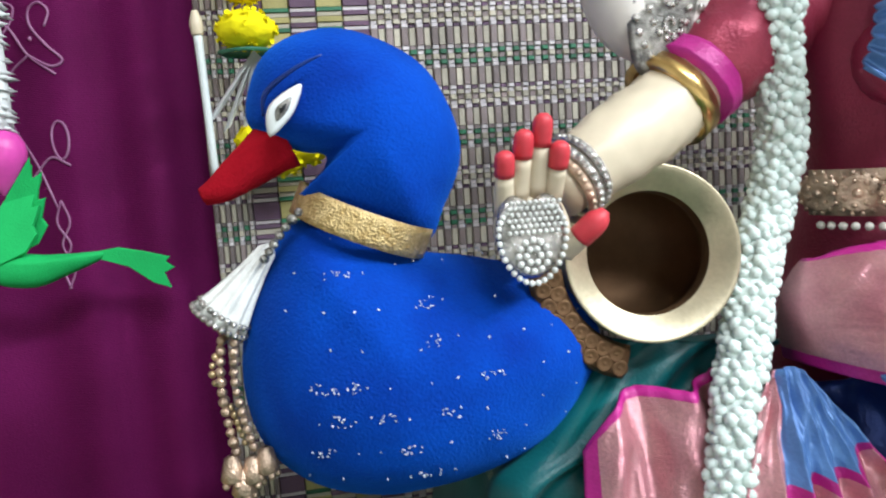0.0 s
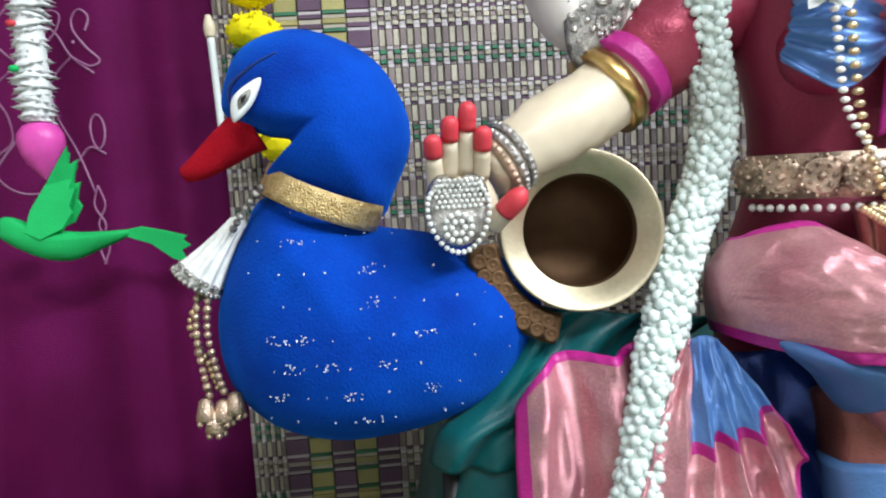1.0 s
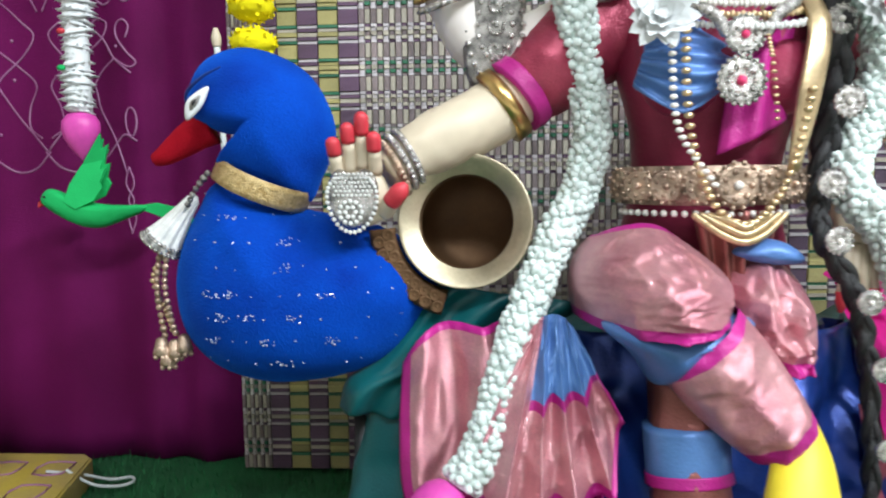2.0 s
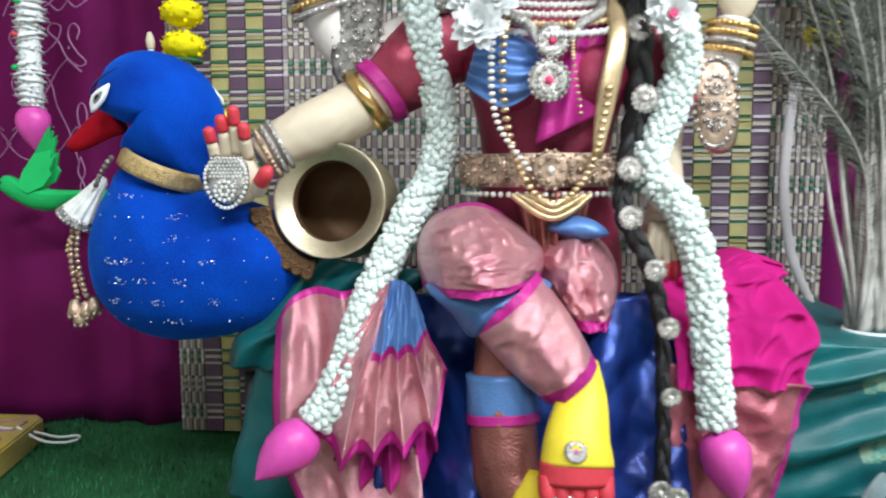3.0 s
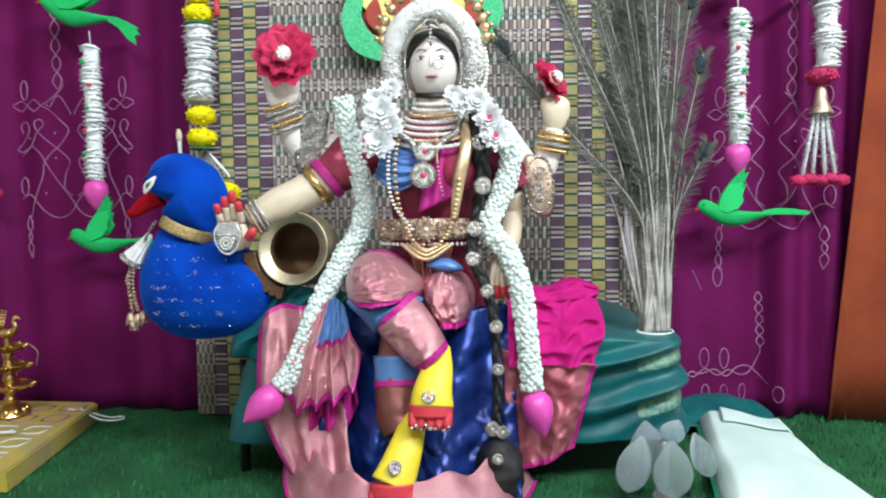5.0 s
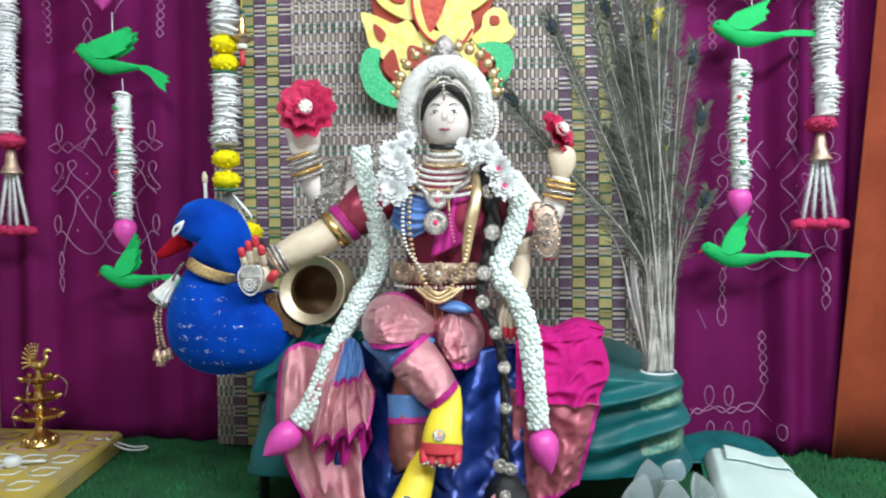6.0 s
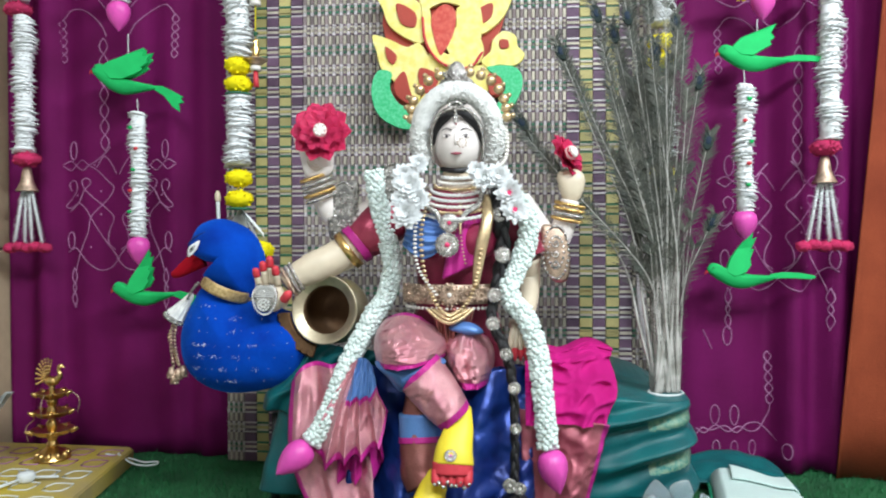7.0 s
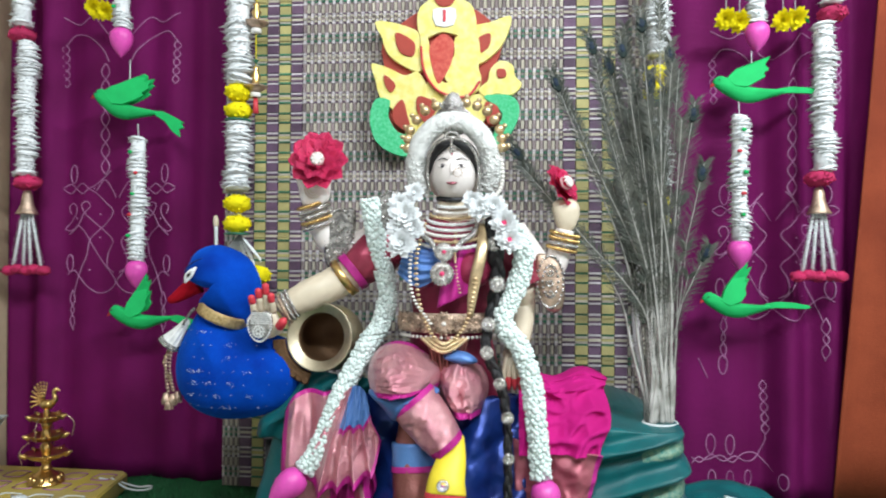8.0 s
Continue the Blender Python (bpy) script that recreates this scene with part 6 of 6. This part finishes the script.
for o in ([(-0.146, 1.045), (-0.105, 1.024), (-0.106, 0.992), (-0.137, 1.002)], [(0.064, 1.039), (0.025, 1.02), (0.024, 0.99), (0.06, 1.006)], [(-0.171, 0.951), (-0.146, 0.93), (-0.155, 0.911), (-0.169, 0.927)],
          [(-0.093, 0.902), (-0.052, 0.882), (-0.075, 0.842), (-0.097, 0.87)], [(0.081, 0.958), (0.098, 0.958), (0.1, 0.942), (0.083, 0.94)], [(-0.13, 0.895), (-0.118, 0.86), (-0.11, 0.82), (-0.145, 0.84), (-0.152, 0.87)], [(0.055, 0.885), (0.084, 0.875), (0.08, 0.845), (0.06, 0.84)]):
    piece("red_inset", o, FY - 0.0035, BRICK_RED, thick=0.004)
piece("red_inset", [(-0.041, 1.039), (-0.016, 1.022), (-0.019, 0.978), (-0.037, 0.941), (-0.05, 0.929), (-0.063, 0.965), (-0.069, 1.011)], FY - 0.0055, RED_GLIT, "red glitter inset", thick=0.004)
piece("red_inset", [(-0.06, 1.125), (-0.035, 1.135), (-0.012, 1.125), (-0.02, 1.105), (-0.036, 1.1), (-0.052, 1.105)], FY - 0.0055, BRICK_RED, thick=0.004)
piece("white_mark", [(-0.062, 1.094), (-0.036, 1.097), (-0.012, 1.094), (-0.016, 1.058), (-0.056, 1.058)], FY - 0.0055, PETAL, thick=0.004, n=2)
piece("red_stripe", [(-0.040, 1.092), (-0.033, 1.092), (-0.033, 1.066), (-0.040, 1.066)], FY - 0.0075, TIP_RED, thick=0.004, n=0)
bm = bmesh.new()
for p in spline([(-0.088, FY - 0.005, 1.01), (-0.082, FY - 0.005, 0.96), (-0.055, FY - 0.006, 0.917), (-0.015, FY - 0.006, 0.898), (0.02, FY - 0.006, 0.902), (0.042, FY - 0.005, 0.93)], 12):
    ball(bm, p, 0.0032, seg=6, rings=4)
child("bead_string", bm, TIP_RED, motif, "red bead string")

# ---- hanging gold ornaments beside the mat ----
orn = thing("hanging_lamp_string", "string of small gold hanging lamps with a red tassel", "hanging ornament", at=(-0.462, -0.095, 0.87))
bm = bmesh.new()
tube(bm, [(-0.462, -0.095, 1.4), (-0.462, -0.095, 0.92)], 0.0013, seg=5, n=1)
child("cord", bm, MARIGOLD, orn, "yellow cord")
for z in (0.915, 1.06):
    for nm, prof, mt in (("dish", [(0.002, 0.0), (0.012, 0.0), (0.026, 0.009), (0.028, 0.011), (0.024, 0.011), (0.004, 0.006)], ANTIQUE), ("neck_piece", [(0.002, 0.008), (0.011, 0.012), (0.007, 0.022), (0.011, 0.034), (0.005, 0.043), (0.008, 0.05), (0.002, 0.058)], GOLD), ("collar_piece", [(0.002, -0.004), (0.012, -0.004), (0.012, -0.014), (0.002, -0.014)], PEARL)):
        bm = bmesh.new()
        lathe(bm, prof, Matrix.Translation((-0.462, -0.095, z)), 18)
        child(nm, bm, mt, orn)
bm = bmesh.new()
tube(bm, [(-0.462, -0.095, 0.90, 0.005), (-0.461, -0.095, 0.865, 0.007)], seg=8, n=2)
child("tassel", bm, TIP_RED, orn, "red tassel")
bm = bmesh.new()
for k in range(5):
    petal(bm, Matrix.Translation((-0.462, -0.095, 0.975)) @ Matrix.Rotation(k * 1.25, 4, "Z") @ Matrix.Rotation(-0.8, 4, "Y"), 0.014, 0.008)
child("leaf_cap", bm, MAT_GREEN, orn)

stick = thing("wall_stick", "thin pale stick with a rounded pink tip behind the peacock", "stick", at=(-0.548, -0.1, 0.47))
bm = bmesh.new()
tube(bm, [(-0.545, -0.1, 0.47, 0.004), (-0.547, -0.1, 0.55, 0.004), (-0.5485, -0.1, 0.612, 0.0045)], seg=8)
child("shaft", bm, WHITE, stick)
bm = bmesh.new()
tube(bm, [(-0.5485, -0.1, 0.61, 0.0055), (-0.549, -0.1, 0.622, 0.0065), (-0.5495, -0.1, 0.634, 0.003)], seg=10)
child("tip", bm, SKIN, stick, "pinkish tip")

# ---- bunch of peacock feathers in a white vase ----
vase = thing("feather_vase", "small white vase on the teal cloth holding feathers", "vase", at=(0.387, -0.31, 0.238))
bm = bmesh.new()
lathe(bm, [(0.0, -0.02), (0.026, -0.02), (0.034, -0.012), (0.036, -0.002), (0.031, 0.008), (0.024, 0.004), (0.022, -0.004), (0.0, -0.006)], Matrix.Translation((0, 0, 0.0)), 24)
part("bowl", bm, WHITE, vase)


def feather(tip, bend, eye, seed, lab, bare=0.42, thick=1.0, dense=False):
    rng = random.Random(seed)
    base = V((0.387 + rng.uniform(-0.022, 0.022), -0.31 + rng.uniform(-0.014, 0.014), 0.243))
    ob = thing("peacock_feather", lab, "feather", "bunch of feathers", at=base)
    tip = V(tip)
    mid = base.lerp(tip, 0.45) + V(bend)
    path = spline([(*base, 0.0032 * thick), (*base.lerp(mid, 0.5), 0.0026 * thick), (*mid, 0.0014), (*mid.lerp(tip, 0.55), 0.0007), (*tip, 0.0004)], 14)
    bm = bmesh.new()
    tube(bm, [tuple(p) for p in path], seg=6, n=1)
    child("quill", bm, QUILL, ob)
    bm, fr = bmesh.new(), frames_along(path)
    count = len(fr)
    for i, (p, s, u, t) in enumerate(fr):
        w = i / (count - 1)
        near = w > 0.86
        steps = 2 if w < bare else 13 if near else 10 if dense else 4
        for sub in range(steps):
            q = p.lerp(fr[min(i + 1, count - 1)][0], sub / steps)
            for side in (-1, 1):
                if w < bare and rng.random() < 0.45:
                    continue
                length = (0.006 + 0.014 * rng.random()) if w < bare else (0.016 + 0.022 * rng.random()) * (1.0 if not near else 0.75)
                d = (s * side * rng.uniform(0.45, 1.0) + t * rng.uniform(0.6, 1.2) + u * rng.uniform(-0.4, 0.4)).normalized()
                thin = t * (0.0005 if w < bare else 0.0011 if near or dense else 0.0007)
                a, b = q - thin, q + thin
                m = q + d * length * 0.55 + V((0, 0, -0.001))
                c = q + d * length + V((rng.uniform(-1, 1), 0, rng.uniform(-1.2, 0.3))) * 0.004
                va, vb, vm, vn, vc = (bm.verts.new(k) for k in (a, b, m + thin * 0.7, m - thin * 0.7, c))
                bm.faces.new((va, vb, vm, vn))
                bm.faces.new((vn, vm, vc))
    tagged(child("vane", bm, BARB, ob, "dark loose barbs"), kind="stuff")
    if eye:
        p, s, u, t = fr[-3]
        m = turned(p, (0.05, -1, 0.1)) @ Matrix.Rotation(math.atan2(t.x, t.z) * -1, 4, "Z")
        for nm, r, mt, off in (("eye_outer", (0.010, 0.019), EYE_TEAL, 0.0005), ("eye_inner", (0.006, 0.009), EYE_BLUE, 0.0012)):
            bm = bmesh.new()
            ball(bm, None, (r[0], r[1], 0.0014), seg=16, rings=6, m=m @ Matrix.Translation((0, 0, off)))
            child(nm, bm, mt, ob)


rng = random.Random(21)
TIPS = [(0.187, -0.32, 0.89, 1), (0.205, -0.31, 0.86, 2), (0.112, -0.33, 0.755, 1), (0.135, -0.33, 0.71, 2), (0.255, -0.30, 0.965, 1), (0.27, -0.32, 0.88, 0), (0.292, -0.28, 0.93, 1), (0.285, -0.32, 0.80, 2),
        (0.325, -0.29, 0.98, 0), (0.348, -0.32, 1.0, 1), (0.345, -0.27, 0.89, 2), (0.369, -0.30, 0.89, 1), (0.38, -0.33, 1.03, 0), (0.41, -0.28, 0.95, 1), (0.395, -0.30, 0.86, 2), (0.451, -0.30, 0.833, 1), (0.465, -0.31, 0.718, 1), (0.478, -0.29, 0.565, 1),
        (0.335, -0.30, 0.78, 0), (0.36, -0.33, 0.82, 0), (0.425, -0.31, 0.80, 0), (0.39, -0.29, 0.75, 0), (0.31, -0.33, 0.95, 1), (0.405, -0.32, 0.90, 0)]
for i, (x, y, z, e) in enumerate(TIPS):
    feather((x, y, z), ((0.387 - x) * 0.22 + rng.uniform(-0.012, 0.012), rng.uniform(-0.02, 0.02), 0.01), e == 1, 100 + i,
            "dark peacock feather with a blue eye" if e == 1 else "pale quilled peacock feather with dark barbs", 0.5 if z > 0.85 else 0.4, 1.2, e == 2)
for i in range(9):
    x, z = 0.30 + 0.13 * rng.random(), 0.66 + 0.26 * rng.random()
    feather((x, -0.30 + rng.uniform(-0.04, 0.04), z), ((0.387 - x) * 0.22, rng.uniform(-0.02, 0.02), 0.01), False, 500 + i, "pale quilled peacock feather with dark barbs", 0.45, 1.0, i % 3 == 0)
for i in range(18):
    x = 0.345 + 0.10 * rng.random()
    feather((x, -0.31 + rng.uniform(-0.03, 0.03), 0.5 + 0.18 * rng.random()), (rng.uniform(-0.01, 0.01), 0, 0), 0, 300 + i, "bare pale feather quill with short dark barbs", 0.95, 1.7)

# ---- floor board, brass lamp, bowl and cable ----
board = thing("floor_board", "low board with a yellow and tan printed cover", "board", at=(-0.95, -0.2, 0.0))
bm = bmesh.new()
rim = [bm.verts.new((x, y, 0.04)) for x, y in ((-1.32, -0.5), (-0.695, -0.47), (-0.768, -0.07), (-0.785, -0.055), (-1.30, -0.04))]
top = bm.faces.new(rim)
down = bmesh.ops.extrude_face_region(bm, geom=[top])
for v in down["geom"]:
    if isinstance(v, bmesh.types.BMVert):
        v.co.z = 0.004
bmesh.ops.bevel(bm, geom=[e for e in bm.edges if e.verts[0].co.z > 0.03 and e.verts[1].co.z > 0.03], offset=0.003, segments=2, affect="EDGES")
child("top", bm, STRAW_BOARD, board, smooth=False)
for i in range(5):
    for j in range(6):
        x, y = -0.80 - 0.07 * j + 0.008 * i, -0.11 - 0.075 * i
        bm = bmesh.new()
        ring = [(x + 0.028 * math.cos(a + 0.785), y + 0.028 * math.sin(a + 0.785), 0.041) for a in np.linspace(0, 2 * math.pi, 5)]
        tube(bm, ring, 0.0016, seg=4, n=2, cap=False)
        child("print_line", bm, CHALK if i < 2 else WHITE, board)
lamp = thing("brass_lamp", "tiered gold brass oil lamp with a peacock finial", "oil lamp", at=(-0.902, -0.165, 0.041))
m = Matrix()
bm = bmesh.new()
lathe(bm, [(0.0, 0.0), (0.034, 0.0), (0.036, 0.004), (0.030, 0.014), (0.018, 0.024), (0.010, 0.03)], m, 20, n=2)
for k in range(10):
    a = 2 * math.pi * k / 10
    ball(bm, (0.029 * math.cos(a), 0.029 * math.sin(a), 0.009), (0.008, 0.008, 0.011), seg=8, rings=6)
part("base", bm, GOLD, lamp)
bm = bmesh.new()
lathe(bm, [(0.010, 0.028), (0.013, 0.034), (0.008, 0.042), (0.012, 0.05), (0.008, 0.06), (0.013, 0.08), (0.007, 0.09), (0.012, 0.102), (0.008, 0.118), (0.012, 0.13), (0.007, 0.14), (0.006, 0.168)], m, 16, n=2)
part("stem", bm, GOLD, lamp)
for z, r in ((0.052, 0.043), (0.092, 0.038), (0.133, 0.033)):
    bm = bmesh.new()
    lathe(bm, [(0.008, z), (r * 0.7, z + 0.003), (r, z + 0.013), (r + 0.001, z + 0.016), (r * 0.85, z + 0.013), (0.01, z + 0.006)], m, 26, n=2)
    for k in range(5):
        a = 2 * math.pi * k / 5 + 0.2
        tube(bm, [(r * 0.9 * math.cos(a), r * 0.9 * math.sin(a), z + 0.011, 0.007), (r * 1.25 * math.cos(a), r * 1.25 * math.sin(a), z + 0.017, 0.0025)], seg=8, n=3)
    part("oil_dish", bm, GOLD, lamp)
bm = bmesh.new()
ball(bm, (0.0, 0, 0.172), (0.016, 0.011, 0.011), seg=12, rings=8)
tube(bm, [(0.010, 0, 0.175, 0.008), (0.019, 0, 0.184, 0.0055), (0.016, 0, 0.197, 0.004), (0.020, 0, 0.206, 0.0048), (0.030, 0, 0.203, 0.001)], seg=8)
part("finial_bird", bm, GOLD, lamp)
bm = bmesh.new()
for ring in range(5):
    for k in range(9):
        a = math.radians(70 + 16 * k)
        r = 0.012 + 0.008 * ring
        ball(bm, (-0.012 + r * 0.62 * math.cos(a), 0.002, 0.178 + r * math.sin(a) * 0.95), 0.0028, seg=6, rings=5)
        if ring == 4:
            tube(bm, [(-0.010, 0.003, 0.172), (-0.012 + r * 0.6 * math.cos(a), 0.003, 0.178 + r * math.sin(a) * 0.92)], 0.0009, seg=4, n=1)
part("finial_tail", bm, GOLD, lamp, "pierced fan tail")
rng = random.Random(2)
for k in range(4):
    bm = bmesh.new()
    a = 1.5 * k + 0.4
    tube(bm, [(0.036 * math.cos(a), 0.036 * math.sin(a), 0.15 - 0.03 * (k % 3)), (0.054 * math.cos(a), 0.054 * math.sin(a), 0.13 - 0.03 * (k % 3)), (0.05 * math.cos(a), 0.05 * math.sin(a), 0.10 - 0.03 * (k % 3))], 0.0012, seg=5)
    part("hanging_chain", bm, ANTIQUE, lamp)

bowl = thing("lotus_bowl", "silver bowl with large white metal lotus petals", "bowl", at=(-1.03, -0.30, 0.041))
bm = bmesh.new()
lathe(bm, [(0.0, 0.0), (0.032, 0.0), (0.034, 0.008), (0.024, 0.03), (0.05, 0.05), (0.075, 0.085), (0.074, 0.112), (0.07, 0.112), (0.068, 0.088), (0.04, 0.058), (0.0, 0.05)], Matrix(), 30, n=2)
part("cup", bm, SILVER, bowl)
for k in range(9):
    bm = bmesh.new()
    petal(bm, Matrix.Rotation(2 * math.pi * k / 9, 4, "Z") @ Matrix.Translation((0.062, 0, 0.092)) @ Matrix.Rotation(-0.85, 4, "Y"), 0.085, 0.055, 0.1)
    bmesh.ops.solidify(bm, geom=bm.faces[:], thickness=0.0015)
    part("petal", bm, WHITE, bowl)
for k in range(7):
    bm = bmesh.new()
    petal(bm, Matrix.Rotation(2 * math.pi * k / 7, 4, "Z") @ Matrix.Translation((0.02, 0, 0.034)) @ Matrix.Rotation(0.55, 4, "Y"), 0.062, 0.045, -0.05)
    bmesh.ops.solidify(bm, geom=bm.faces[:], thickness=0.0015)
    part("foot_petal", bm, SILVER, bowl)
cable = thing("white_cable", "thin white cable lying in a loop on the turf", "cable", at=(-0.76, -0.1, 0.01))
bm = bmesh.new()
tube(bm, [(-0.80, -0.13, 0.045), (-0.765, -0.105, 0.03), (-0.735, -0.085, 0.014), (-0.71, -0.075, 0.013), (-0.70, -0.09, 0.013), (-0.715, -0.105, 0.013), (-0.745, -0.115, 0.02), (-0.775, -0.125, 0.045)], 0.0022, seg=8)
child("lead", bm, WHITE, cable)
knob = thing("white_adapter", "round white plug adapter on the printed board", "adapter", at=(-0.86, -0.31, 0.041))
bm = bmesh.new()
lathe(bm, [(0.0, 0.0), (0.014, 0.0), (0.017, 0.004), (0.017, 0.014), (0.013, 0.019), (0.0, 0.02)], Matrix(), 20)
part("cap", bm, WHITE, knob)
for a in (0.3, 2.4, 4.4):
    bm = bmesh.new()
    tube(bm, [(0.012 * math.cos(a), 0.012 * math.sin(a), 0.008), (0.06 * math.cos(a), 0.06 * math.sin(a), 0.006)], 0.003, seg=6, n=1)
    part("arm", bm, WHITE, knob)

# ---- clear lotus and pale bag on the turf ----
crystal = thing("crystal_lotus", "clear frosted crystal lotus standing on the turf", "ornament", at=(0.372, -0.448, 0.004))


for cx, cz, wide, tall, lean, y in ((-0.048, 0.058, 0.027, 0.048, -0.25, -0.012), (0.008, 0.052, 0.031, 0.047, 0.06, -0.020), (0.056, 0.072, 0.020, 0.038, 0.40, -0.008), (0.012, 0.108, 0.020, 0.020, -0.5, -0.004), (-0.02, 0.07, 0.03, 0.045, 0.1, 0.030)):
    bm = bmesh.new()
    oval, edge = [], [k / 9 for k in range(10)]
    for side, steps in ((1, edge), (-1, edge[-2:0:-1])):
        for w in steps:
            dx, dz = side * wide * math.sin(math.pi * w ** 0.8) ** 0.75 if 0 < w < 1 else 0.0, tall * (2 * w - 1)
            oval.append((cx + dx * math.cos(lean) - dz * math.sin(lean), cz + dx * math.sin(lean) + dz * math.cos(lean)))
    puff(bm, oval, (cx, cz), y, 0.0045, n=2, rings=7, power=0.6, back=0.3, crease=lambda a, b, cx=cx: 0.0012 * math.cos((a - cx) * 420))
    part("petal", bm, GLASS, crystal)
bm = bmesh.new()
lathe(bm, [(0.0, 0.0), (0.016, 0.0), (0.018, 0.006), (0.009, 0.02), (0.008, 0.06), (0.010, 0.088), (0.0, 0.094)], Matrix(), 20, n=2)
part("core", bm, GLASS, crystal)
bag = thing("folded_bag", "mint white folded cloth bag with green piping", "bag", at=(0.58, -0.25, 0.0))
bm = bmesh.new()


def pillow(u, v):
    back, front = V((0.515, -0.115, 0)).lerp(V((0.645, -0.19, 0)), u), V((0.425, -0.58, 0)).lerp(V((0.66, -0.62, 0)), u)
    p = front.lerp(back, v)
    edge = min(u, 1 - u, v * 1.6, (1 - v) * 1.6)
    p.z = 0.012 + 0.036 * min(1.0, edge * 9) ** 0.5 + 0.007 * noise.noise(V((u * 3, v * 4, 4))) + 0.003 * math.sin(u * 9 + v * 5) + 0.010 * v
    return p


sheet(bm, pillow, 44, 44, 0.005)
child("body", bm, MINT, bag)
bm = bmesh.new()
tube(bm, [tuple(pillow(0.0, v / 12)) for v in range(13)] + [tuple(pillow(u / 8, 1.0)) for u in range(1, 4)], 0.0045, seg=7, n=2)
child("piping", bm, MINT_EDGE, bag, "green piping")
bm = bmesh.new()
sheet(bm, lambda u, v: pillow(0.22 + 0.72 * u, 0.80 + 0.17 * v) + V((0.004 * v, 0, 0.006 + 0.003 * math.sin(math.pi * v))), 30, 14, 0.003)
child("folded_flap", bm, MINT, bag, "thin pale folded sheet on the bag")
green_cloth = thing("green_cloth", "folded dark green cloth behind the pale bag", "cloth", at=(0.56, -0.1, 0.0))
bm = bmesh.new()
sheet(bm, lambda u, v: V((0.45 + 0.24 * u, -0.14 + 0.10 * v, 0.01 + 0.055 * math.sin(math.pi * u) ** 0.5 * (0.4 + 0.6 * v) + 0.008 * noise.noise(V((u * 5, v * 4, 6))))), 30, 16, 0.004)
child("fold", bm, TEAL, green_cloth)
